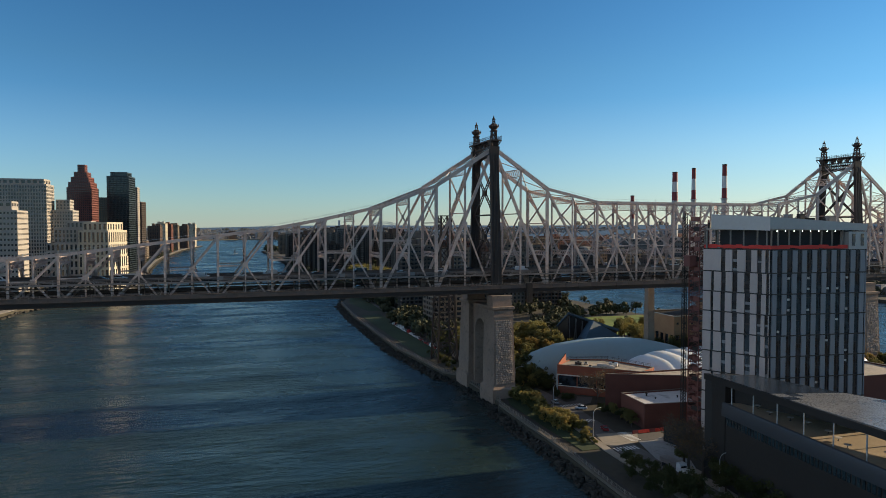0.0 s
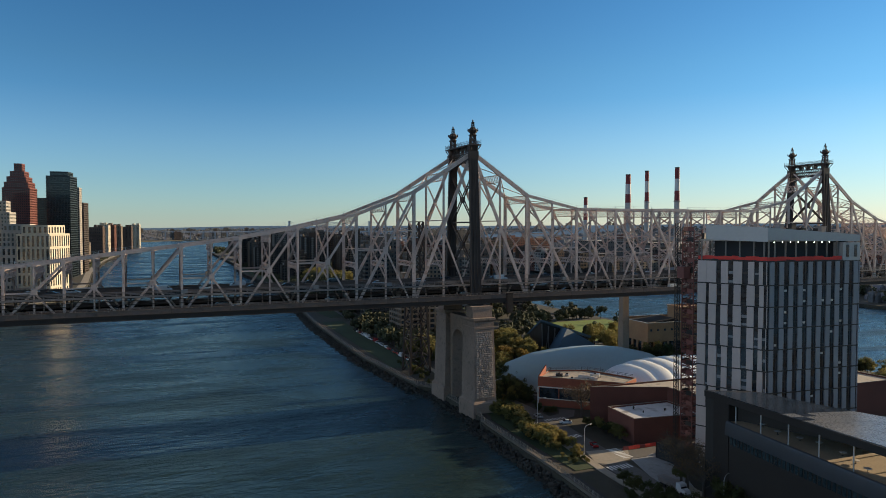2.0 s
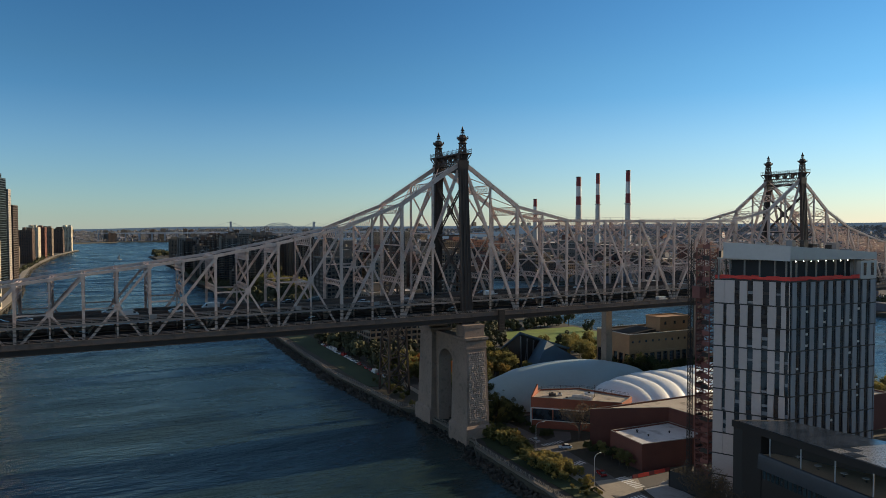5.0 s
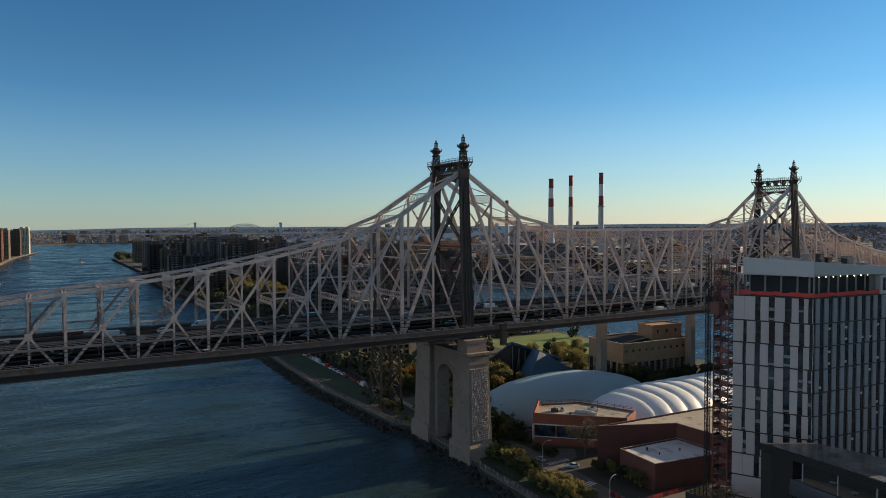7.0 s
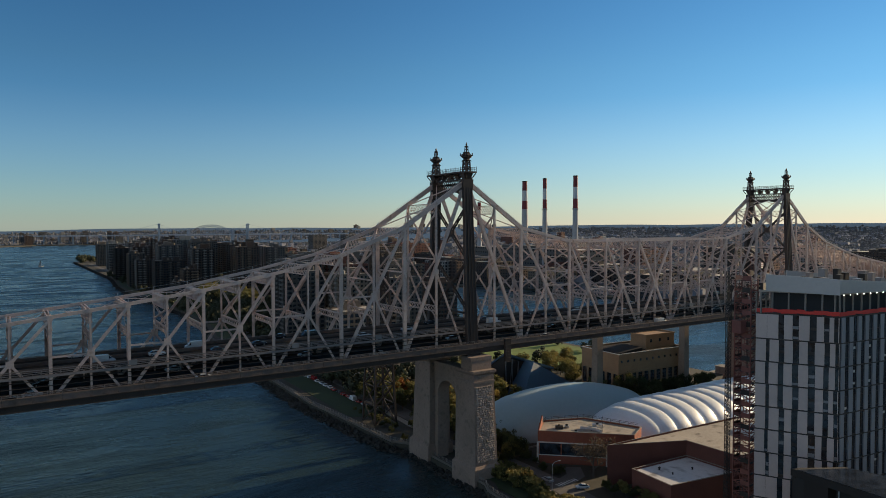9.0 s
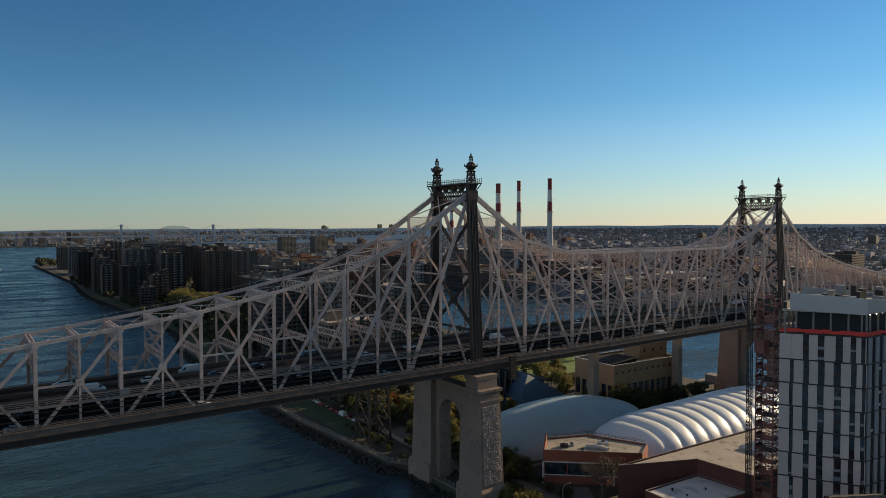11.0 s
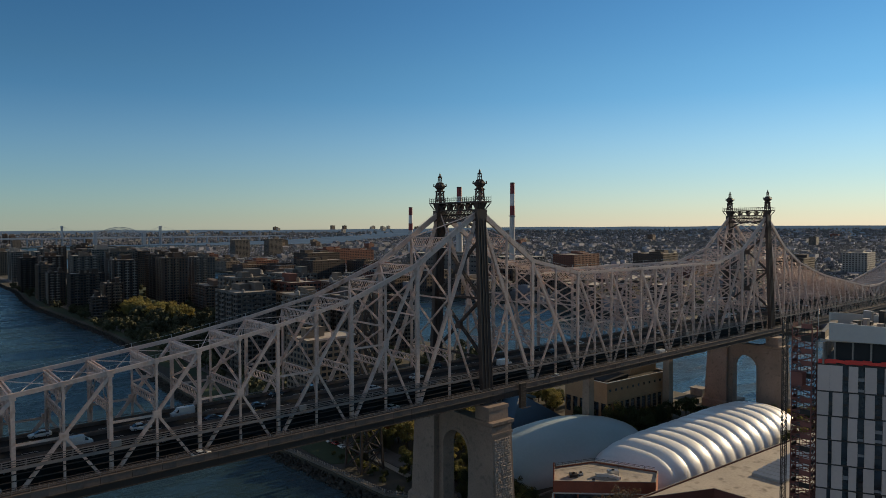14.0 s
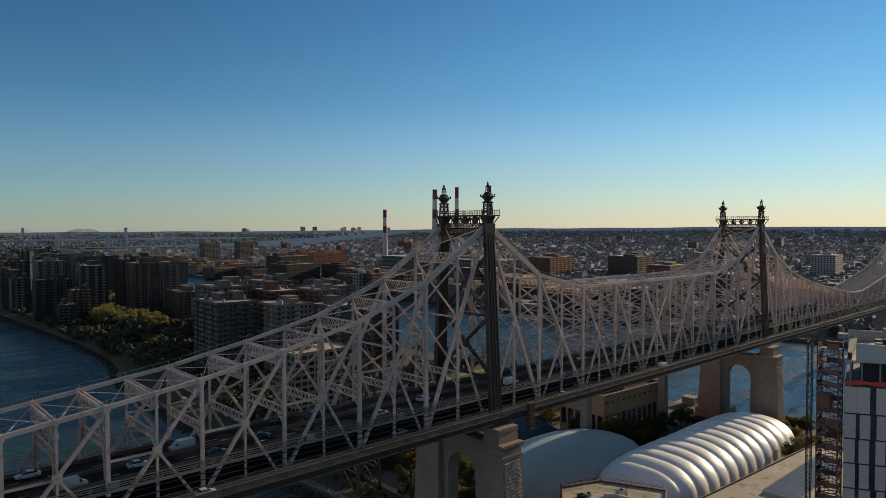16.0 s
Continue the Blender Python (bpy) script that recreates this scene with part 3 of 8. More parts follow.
def tower(x):
    for s in (-1, 1):
        g = Geo()
        yb, yt = s * 12.4, s * 9.45
        for dx, wx in ((-1.5, 1.0), (0, 1.2), (1.5, 1.0)):
            top = 0.74
            p = [(x + dx - wx / 2, yb - 0.75, 43), (x + dx + wx / 2, yb - 0.75, 43), (x + dx + wx / 2, yb + 0.75, 43), (x + dx - wx / 2, yb + 0.75, 43)]
            q = [(x + dx * top - wx * top / 2, yt - 0.65, 101.5), (x + dx * top + wx * top / 2, yt - 0.65, 101.5), (x + dx * top + wx * top / 2, yt + 0.65, 101.5), (x + dx * top - wx * top / 2, yt + 0.65, 101.5)]
            g.hexa(p + q)
        g.taper(x - 2.0, yb - 0.5, x + 2.0, yb + 0.5, 43, x - 1.2, yt - 0.45, x + 1.2, yt + 0.45, 101.5)
        for dx in (-2.1, -0.68, 0.68, 2.1):
            g.bar((x + dx, yb - 0.85, 43), (x + dx * 0.74, yt - 0.75, 101.5), 0.2, 0.22, (1, 0, 0))
        g.taper(x - 2.7, yb - 1.4, x + 2.7, yb + 1.4, 42.2, x - 2.2, yb - 1.0, x + 2.2, yb + 1.0, 44.2)
        for k in range(9):
            z = 48 + 6 * k
            y = yb + (yt - yb) * (z - 43) / 58.5
            w = 2.15 - 0.55 * (z - 43) / 58.5
            g.box(x - w, y - 0.8, z, x + w, y + 0.8, z + 0.35)
        g.taper(x - 1.75, yt - 0.9, x + 1.75, yt + 0.9, 95.5, x - 2.1, yt - 1.1, x + 2.1, yt + 1.1, 101.2)
        g.taper(x - 1.3, yt - 0.7, x + 1.3, yt + 0.7, 101.2, x - 1.9, yt - 1.3, x + 1.9, yt + 1.3, 103.3)
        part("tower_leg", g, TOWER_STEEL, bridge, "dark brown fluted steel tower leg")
    g = Geo()
    for dx in (-0.9, 0.9):
        for k in range(2):
            g.lattice((x + dx, -8.4, 101.2 - 1.5 * k), (x + dx, 8.4, 101.2 - 1.5 * k), 1.5, 13, 0.26, 0.17)
    g.box(x - 1.2, -8.4, 97.5, x + 1.2, 8.4, 98.2)
    for i in range(10):
        u, v = i / 10, (i + 1) / 10
        for s in (-1, 1):
            g.bar((x, s * (2 + 7 * u), 97.4 - 4.5 * (1 - math.sqrt(1 - u * u))), (x, s * (2 + 7 * v), 97.4 - 4.5 * (1 - math.sqrt(max(0, 1 - v * v)))), 1.6, 0.45, (1, 0, 0))
    # scrolled arcade between girder and platform
    for k in range(4):
        c = -6.3 + 4.2 * k
        for i in range(8):
            p, q = math.pi * i / 8, math.pi * (i + 1) / 8
            g.bar((x, c + 1.6 * math.cos(p), 101.4 + 1.5 * math.sin(p)), (x, c + 1.6 * math.cos(q), 101.4 + 1.5 * math.sin(q)), 1.0, 0.3, (1, 0, 0))
        g.box(x - 0.5, c - 2.3, 101.2, x + 0.5, c - 1.7, 103.3)
        for t in (-1, 1):
            g.bar((x, c + t * 1.5, 102.9), (x, c + t * 2.1, 103.3), 0.9, 0.4, (1, 0, 0))
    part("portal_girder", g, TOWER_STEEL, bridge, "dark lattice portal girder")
    g = Geo()
    levels = (92, 74, 56)
    for za, zb in zip(levels, levels[1:]):
        ya, yb = [9.45 + 2.95 * (101.5 - z) / 58.5 - 0.6 for z in (za, zb)]
        g.laced((x, -ya, za), (x, yb, zb), 0.7, 0.9, 0.12, 0.16, 1.4, (1, 0, 0))
        g.laced((x, ya, za), (x, -yb, zb), 0.7, 0.9, 0.12, 0.16, 1.4, (1, 0, 0))
        g.box(x - 0.6, -1.2, (za + zb) / 2 - 1.2, x + 0.6, 1.2, (za + zb) / 2 + 1.2)
        g.laced((x, -yb, zb), (x, yb, zb), 0.6, 0.9, 0.12, 0.16, 1.4, (1, 0, 0))
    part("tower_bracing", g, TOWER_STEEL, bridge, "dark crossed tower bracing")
    g = Geo()
    g.box(x - 2.3, -12.2, 103.3, x + 2.3, 12.2, 103.75)
    for y in (-12, -8, -4, 0, 4, 8, 12):
        g.bar((x - 2.1, y, 103.2), (x - 1.2, y * 0.9, 101.4), 0.3, 0.3)
        g.bar((x + 2.1, y, 103.2), (x + 1.2, y * 0.9, 101.4), 0.3, 0.3)
    part("tower_platform", g, TOWER_STEEL, bridge, "dark overhanging tower-top platform")
    g = Geo()
    for dx in (-2.2, 2.2):
        for z in (104.35, 105.0):
            g.bar((x + dx, -12.1, z), (x + dx, 12.1, z), 0.09, 0.09)
        for i in range(25):
            y = -12.1 + 24.2 * i / 24
            g.bar((x + dx, y, 103.7), (x + dx, y, 105.05 if i % 3 else 105.4), 0.1, 0.1)
    for y in (-12.1, 12.1):
        g.bar((x - 2.2, y, 105), (x + 2.2, y, 105), 0.09, 0.09)
        g.bar((x - 2.2, y, 104.3), (x + 2.2, y, 104.3), 0.09, 0.09)
    part("platform_railing", g, TOWER_STEEL, bridge)
    for s in (-1, 1):
        spire(x, s * 9.45)


def spire(x, y):
    g = Geo()
    g.lathe(x, y, [(0.95, 107.2), (1.4, 107.5), (1.05, 107.9), (1.2, 108.2), (1.75, 108.6), (1.9, 109.1), (1.65, 109.6), (1.2, 109.9), (1.3, 110.1), (0.75, 110.4)], 8, 0.5)
    top = part("spire", g, TOWER_STEEL, bridge, "dark openwork iron finial")
    for dx in (-1, 1):
        for dy in (-1, 1):
            g = Geo()
            g.bar((x + dx * 1.0, y + dy * 1.0, 103.7), (x + dx * 0.78, y + dy * 0.78, 107.4), 0.34, 0.34)
            part("spire_leg", g, TOWER_STEEL, top)
    for dx, dy in ((1, 0), (-1, 0), (0, 1), (0, -1)):
        g = Geo()
        p = lambda r, e, z: (x + dx * r + dy * e * r, y + dy * r + dx * e * r, z)
        for k in range(2):
            z0, z1 = 103.9 + 1.7 * k, 105.6 + 1.7 * k
            r0, r1 = 1.0 - 0.1 * k, 1.0 - 0.1 * (k + 1)
            g.bar(p(r0, -1, z0), p(r1, 1, z1), 0.2, 0.2)
            g.bar(p(r0, 1, z0), p(r1, -1, z1), 0.2, 0.2)
            g.bar(p(r1, -1, z1), p(r1, 1, z1), 0.24, 0.24)
        part("spire_lattice", g, TOWER_STEEL, top)
    for i in range(4):
        a = math.pi / 4 + i * math.pi / 2
        c, s = math.cos(a), math.sin(a)
        g = Geo()
        g.bar((x + 1.2 * c, y + 1.2 * s, 108.9), (x + 2.15 * c, y + 2.15 * s, 109.2), 0.3, 0.36)
        g.bar((x + 2.1 * c, y + 2.1 * s, 109.0), (x + 1.95 * c, y + 1.95 * s, 109.9), 0.24, 0.24)
        g.bar((x + 1.2 * c, y + 1.2 * s, 107.6), (x + 1.65 * c, y + 1.65 * s, 107.2), 0.24, 0.24)
        part("crocket", g, TOWER_STEEL, top)
        g = Geo()
        g.bar((x + 0.62 * c, y + 0.62 * s, 110.2), (x + 0.5 * c, y + 0.5 * s, 112.1), 0.2, 0.2)
        g.bar((x + 0.57 * c, y + 0.57 * s, 111.2), (x - 0.57 * s, y + 0.57 * c, 111.2), 0.14, 0.18)
        part("lantern_bar", g, TOWER_STEEL, top)
    g = Geo()
    g.lathe(x, y, [(0.55, 111.9), (0.78, 112.1), (0.45, 112.4), (0.22, 112.55), (0.34, 112.85), (0.28, 113.1), (0.1, 113.25), (0.06, 113.6)], 8)
    part("spire_cap", g, TOWER_STEEL, top)


for x in (0, 192, -360, 492):
    tower(x)

# decks
X0, X1 = -360, 492
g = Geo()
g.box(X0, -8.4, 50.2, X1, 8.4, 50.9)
part("upper_deck", g, DECK_ASPHALT, bridge, "asphalt upper roadway, truss shade put into its colour")
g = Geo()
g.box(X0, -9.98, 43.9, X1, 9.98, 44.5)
part("lower_deck", g, DECK_ASPHALT, bridge, "asphalt lower roadway, deck shade put into its colour")
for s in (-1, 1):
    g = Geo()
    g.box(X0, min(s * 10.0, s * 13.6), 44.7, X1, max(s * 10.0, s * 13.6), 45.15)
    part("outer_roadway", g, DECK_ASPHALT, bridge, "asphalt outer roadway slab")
    g = Geo()
    y = s * 13.95
    g.box(X0, y - 0.25, 43.2, X1, y + 0.25, 44.6)
    g.box(X0, y - 0.42, 43.05, X1, y + 0.42, 43.23)
    g.box(X0, y - 0.45, 44.55, X1, y + 0.45, 44.8)
    for i in range(142):
        x = X0 + 6 * i
        g.box(x - 0.06, y - 0.32, 43.2, x + 0.06, y + 0.32, 44.6)
    part("edge_girder", g, GIRDER, bridge, "stained dark brown edge girder")
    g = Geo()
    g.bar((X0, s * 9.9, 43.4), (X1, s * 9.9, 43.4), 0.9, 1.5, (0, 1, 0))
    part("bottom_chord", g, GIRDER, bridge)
    q = Geo()
    q.box(0.04, -0.16, 44.82, 5.96, 0.16, 46.1)
    q.box(0.04, -0.24, 46.1, 5.96, 0.24, 46.32)
    q.box(2.9, -0.24, 44.82, 3.1, 0.24, 46.1)
    panel = q.mesh("parapet_panel", PARAPET_CONCRETE)
    for i in range(142):
        part("parapet_panel", panel, None, bridge).location = (X0 + 6 * i, y, 0)
    g = Geo()
    for z in (46.75, 47.1):
        g.bar((X0, y, z), (X1, y, z), 0.08, 0.08)
    for i in range(285):
        g.bar((X0 + 3 * i, y, 46.3), (X0 + 3 * i, y, 47.15), 0.1, 0.1)
    part("parapet_rail", g, RAIL_GREY, bridge)
    # upper roadway edge: fascia beam and tube rails outside the truss
    g = Geo()
    y = s * 10.05
    g.box(X0, y - 0.12, 49.7, X1, y + 0.12, 50.35)
    for z in (50.75, 51.15, 51.6):
        g.bar((X0, y, z), (X1, y, z), 0.16, 0.16)
    for i in range(213):
        x = X0 + 4 * i
        g.bar((x, y, 50.3), (x, y, 51.65), 0.14, 0.14)
        g.bar((x, y, 49.9), (x, s * 8.4, 50.3), 0.2, 0.3)
    part("upper_railing", g, RAIL_GREY, bridge, "grey steel edge rail of the upper roadway")
    # fence between the truss and the outer roadway
    g = Geo()
    y = s * 10.35
    g.box(X0, y - 0.15, 45.15, X1, y + 0.15, 45.75)
    for z in (46.1, 46.5):
        g.bar((X0, y, z), (X1, y, z), 0.1, 0.1)
    for i in range(213):
        g.bar((X0 + 4 * i + 2, y, 45.7), (X0 + 4 * i + 2, y, 46.55), 0.12, 0.12)
    part("inner_fence", g, PARAPET_CONCRETE, bridge, "low concrete kerb and rail beside the outer roadway")
    g = Geo()
    for z in (47.6, 48.9):
        g.bar((X0, s * 9.85, z), (X1, s * 9.85, z), 0.16, 0.2)
    part("service_pipe", g, GIRDER, bridge, "dark service pipes along the lower level")
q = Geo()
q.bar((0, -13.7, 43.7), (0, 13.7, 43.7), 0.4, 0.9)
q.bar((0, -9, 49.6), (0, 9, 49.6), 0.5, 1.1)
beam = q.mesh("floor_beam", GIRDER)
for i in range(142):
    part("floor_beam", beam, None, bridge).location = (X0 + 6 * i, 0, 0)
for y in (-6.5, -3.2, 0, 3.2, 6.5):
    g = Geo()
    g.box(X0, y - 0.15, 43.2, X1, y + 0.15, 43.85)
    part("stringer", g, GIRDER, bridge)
# barriers take the darker parapet concrete to carry the same shade
for y in (-8.0, -0.3, 0.3, 8.0):
    g = Geo()
    g.bar((X0, y, 51.35), (X1, y, 51.35), 0.3, 0.8, (0, 1, 0))
    part("roadway_barrier", g, PARAPET_CONCRETE, bridge, "low concrete roadway barrier")
g = Geo()
for i in range(106):
    for y in (-4.1, 4.1):
        g.box(X0 + 8 * i, y - 0.08, 50.9, X0 + 8 * i + 3, y + 0.08, 50.91)
part("lane_lines", g, ROAD_PAINT, bridge)
g = Geo()
g.box(12.2, -15.2, 39.2, 14.6, -14.25, 46.6)
g.box(12.0, -15.4, 46.6, 14.8, -14.2, 46.9)
g.bar((12.2, -15.4, 39.0), (16.4, -15.4, 39.0), 0.15, 0.15)
shaft = part("access_shaft", g, GIRDER, bridge, "grey steel access shaft at the deck edge")
for i in range(6):
    g = Geo()
    g.box(12.1, -15.3, 40.2 + i * 1.1, 14.7, -15.2, 40.3 + i * 1.1)
    part("rung", g, GIRDER, shaft)
for x in (-104, -61, -34, 41, 118):
    g = Geo()
    g.box(x - 0.95, -10.55, 50.6, x + 0.95, -10.15, 51.75)
    g.box(x - 1.0, -10.6, 51.75, x + 1.0, -10.1, 51.87)
    part("equipment_box", g, BAND_METAL, bridge, "pale grey equipment box on the rail")

# ---- masonry piers ----


def pier(x):
    """Two battered granite shafts joined by an arched wall, under a cornice, with rough-faced panels."""
    p = thing("bridge_pier", "tall granite bridge pier with a round-headed arch", "pier", "bridge piers", (x + 0.5, 0, 0))
    XB, XT, ZT = 4.5, 4.0, 36.6
    for s in (-1, 1):
        yo, yi = (20.0, 8.2)
        To, Ti = (18.5, 8.4)
        g = Geo()
        a, b = sorted((s * yo, s * yi))
        A, B = sorted((s * To, s * Ti))
        g.taper(-XB, a, XB, b, 7.0, -XT, A, XT, B, ZT)
        part("shaft", g, GRANITE, p)
        g = Geo()
        a, b = sorted((s * 21.0, s * 7.6))
        g.taper(-XB - 0.9, a, XB + 0.9, b, 0.0, -XB - 0.8, a + 0.1, XB + 0.8, b - 0.1, 6.4)
        g.taper(-XB - 0.8, a + 0.1, XB + 0.8, b - 0.1, 6.4, -XB, a + 0.9, XB, b - 0.5, 7.2)
        part("plinth", g, GRANITE, p)
        g = Geo()
        A, B = sorted((s * (To + 0.3), s * (Ti - 0.2)))
        g.box(-XT - 0.3, A, 34.0, XT + 0.3, B, 34.7)
        A, B = sorted((s * (To + 0.4), s * (Ti - 0.2)))
        g.taper(-XT - 0.1, A + 0.4, XT + 0.1, B - 0.4, ZT, -XT - 0.6, A - 0.3, XT + 0.6, B + 0.1, ZT + 0.7)
        g.box(-XT - 0.6, A - 0.3, ZT + 0.7, XT + 0.6, B + 0.1, ZT + 1.5)
        part("cornice", g, GRANITE, p, "projecting granite cornice")
        g = Geo()
        g.taper(-3.9, s * 14 - 3.1, 4.2, s * 14 + 3.1, ZT + 1.5, -3.8, s * 14 - 2.9, 4.1, s * 14 + 2.9, 41.2)
        g.box(-4.1, s * 14 - 3.1, 41.2, 4.3, s * 14 + 3.1, 42.3)
        part("pedestal", g, GRANITE, p, "stained granite pedestal block")
    # arched wall between the shafts
    g = Geo()
    R, ZC, W = 6.0, 25.4, 2.2
    pts = [(-R, 0.0)] + [(-R * math.cos(math.pi * i / 16), ZC + R * math.sin(math.pi * i / 16)) for i in range(17)] + [(R, 0.0)]
    for i in range(len(pts) - 1):
        (y0, z0), (y1, z1) = pts[i], pts[i + 1]
        o0, o1 = (y0, 36.0), (y1, 36.0)
        if y0 == y1:
            o0, o1 = (math.copysign(8.8, y0), z0), (math.copysign(8.8, y1), z1)
        q = [(y0, z0), (y1, z1), o1, o0]
        for xx, flip in ((-W, False), (W, True)):
            f = [(xx, y, z) for y, z in q]
            g.face_set(f[::-1] if flip else f, [(0, 1, 2, 3)])
        g.face_set([(-W, y0, z0), (W, y0, z0), (W, y1, z1), (-W, y1, z1)], [(0, 1, 2, 3)])
    for s in (-1, 1):
        g.box(-W, min(s * R, s * 8.8), ZC, W, max(s * R, s * 8.8), 36.0)
    g.box(-W, -8.8, 36.0, W, 8.8, 37.2)
    part("arch_wall", g, GRANITE, p, "smooth granite wall with a tall arch through it")
    for i in range(18):
        a0, a1 = math.pi * i / 18, math.pi * (i + 0.93) / 18
        for xx in (-W - 0.16, W - 0.02):
            g = Geo()
            g.hexa([(xx, -R * math.cos(a0), ZC + R * math.sin(a0)), (xx + 0.18, -R * math.cos(a0), ZC + R * math.sin(a0)), (xx + 0.18, -R * math.cos(a1), ZC + R * math.sin(a1)), (xx, -R * math.cos(a1), ZC + R * math.sin(a1)),
                    (xx, -(R + 1.1) * math.cos(a0), ZC + (R + 1.1) * math.sin(a0)), (xx + 0.18, -(R + 1.1) * math.cos(a0), ZC + (R + 1.1) * math.sin(a0)), (xx + 0.18, -(R + 1.1) * math.cos(a1), ZC + (R + 1.1) * math.sin(a1)), (xx, -(R + 1.1) * math.cos(a1), ZC + (R + 1.1) * math.sin(a1))])
            part("voussoir", g, GRANITE, p)
    return p


def pier_stones(p):
    """Rough-faced blocks proud of the outer faces of the shafts."""
    rng = random.Random(5)
    blocks = []
    for k in range(5):
        g = Geo()
        w, h = 0.5, 0.5
        c = [(-w, 0, -h), (w, 0, -h), (w, 0, h), (-w, 0, h)]
        d = [(u * rng.uniform(0.72, 0.9), -1.0 * rng.uniform(0.7, 1.1), v * rng.uniform(0.7, 0.9)) for u, _, v in c]
        g.face_set(c + d, [(0, 1, 5, 4), (1, 2, 6, 5), (2, 3, 7, 6), (3, 0, 4, 7), (4, 5, 6, 7)])
        blocks.append(g.mesh("stone_block", ROUGH_STONE))
    for s in (-1, 1):
        rows = 34 if s < 0 else 14
        for r in range(rows):
            z = 8.3 + 24.6 * (r + 0.5) / rows
            u = (z - 7) / 29.6
            y = s * (20.0 - 1.5 * u)
            half = 4.5 - 0.5 * u - 0.75
            x = -half
            while x < half - 0.2:
                w = min(rng.uniform(0.6, 1.35) if s < 0 else 2.0, half - x)
                ob = part("stone_block", rng.choice(blocks), None, p)
                ob.matrix_basis = Matrix.LocRotScale((x + w / 2, y, z), Euler((math.atan(1.5 / 29.6) * (1 if s < 0 else -1), 0, 0 if s < 0 else math.pi)), (w * rng.uniform(0.86, 0.95), rng.uniform(0.12, 0.34), 24.6 / rows * rng.uniform(0.84, 0.94)))
                x += w


COLUMN_STONE = material("buff_column_concrete", (0.28, 0.205, 0.15), 0.88, 0.0, 0.2, 0.8, 0.3, stain=(0.2, 0.14, 0.1))
PIERS = [pier(0), pier(192)]
for x in (-360, 492):
    pier(x)
for x, y, w in ((99.1, 26, 3.4), (155, 21, 3.2)):
    t = thing("bridge_column", "plain buff concrete column beside the bridge deck", "column", "bridge columns", (x, y, 0))
    g = Geo()
    g.taper(-w / 2 - 0.3, -1.9, w / 2 + 0.3, 1.9, 2.6, -w / 2, -1.6, w / 2, 1.6, 40.0)
    part("column_shaft", g, COLUMN_STONE, t)
    g = Geo()
    g.box(-w / 2 - 0.5, -2.3, 40.0, w / 2 + 0.5, 2.3, 41.2)
    part("column_cap", g, CONCRETE, t)

# ---- shoreline ----


def along(line, step):
    """Points every step metres along a broken line, with the heading."""
    out = []
    for (x0, y0), (x1, y1) in zip(line, line[1:]):
        L = math.hypot(x1 - x0, y1 - y0)
        for i in range(int(L / step)):
            t = (i + 0.5) * step / L
            out.append((x0 + (x1 - x0) * t, y0 + (y1 - y0) * t, math.atan2(y1 - y0, x1 - x0)))
    return out


rng = random.Random(11)
g = Geo()
for line, n in ((WEST_SHORE, 2.0), (MANHATTAN[1:14], 6.0), (EAST_SHORE, 5.0)):
    for x, y, a in along(line, n):
        for k in range((9 if y < 300 else 5) if n < 3 else 2):
            r = rng.uniform(0.5, 1.3) * (1 if n < 3 else 2)
            px, py = x - (rng.uniform(-0.3, 5.0) if line is WEST_SHORE else -rng.uniform(-0.5, 2.5)), y + rng.uniform(-1, 1)
            z = rng.uniform(-0.7, 0.2) + max(0, 1.4 - 0.33 * abs(x - px)) - (0.5 if abs(y) < 26 else 0)
            q = [(px + r * math.cos(b) * rng.uniform(0.6, 1.1), py + r * math.sin(b) * rng.uniform(0.6, 1.1)) for b in [math.pi * 2 * i / 6 for i in range(6)]]
            g.prism(q, -1, z + 0.5, [z + rng.uniform(0, 0.9) for _ in q])
tagged(part("riprap", g, RIPRAP), "dark wet stones along the shore", "stones", kind="stuff")
g = Geo()
for (x0, y0), (x1, y1) in zip(WEST_SHORE[:13], WEST_SHORE[1:13]):
    g.bar((x0 + 0.7, y0, 2.2), (x1 + 0.7, y1, 2.2), 0.8, 2.4)
tagged(part("seawall", g, MORTAR), "sooty concrete seawall coping", "seawall", kind="structure")
rail = thing("waterfront_railing", "weathered grey railing along the seawall", "railing")
pts = along(WEST_SHORE[:13], 2.4)
g = Geo()
for (x0, y0, _), (x1, y1, _) in zip(pts, pts[1:]):
    for z in (3.75, 4.15, 4.5):
        g.bar((x0 + 0.7, y0, z), (x1 + 0.7, y1, z), 0.06, 0.06)
part("rail_bar", g, CONCRETE, rail)
q = Geo()
q.box(-0.07, -0.07, 0, 0.07, 0.07, 1.25)
q.box(-0.11, -0.11, 1.25, 0.11, 0.11, 1.35)
post = q.mesh("rail_post", CONCRETE)
for x, y, _ in pts:
    part("rail_post", post, None, rail).location = (x + 0.7, y, 3.35)

# ---- streets on the island ----


def strip(name, line, width, z, mat, label, category, shift=0.0):
    g = Geo()
    L, R = [], []
    for i, (x, y) in enumerate(line):
        x0, y0 = line[max(0, i - 1)]
        x1, y1 = line[min(len(line) - 1, i + 1)]
        d = Vector((x1 - x0, y1 - y0)).normalized()
        nx, ny = -d.y, d.x
        L.append((x + nx * (shift + width / 2), y + ny * (shift + width / 2)))
        R.append((x + nx * (shift - width / 2), y + ny * (shift - width / 2)))
    for i in range(len(line) - 1):
        g.prism([R[i], R[i + 1], L[i + 1], L[i]], z - 0.25, z)
    return tagged(part(name, g, mat), label, category, kind="structure")


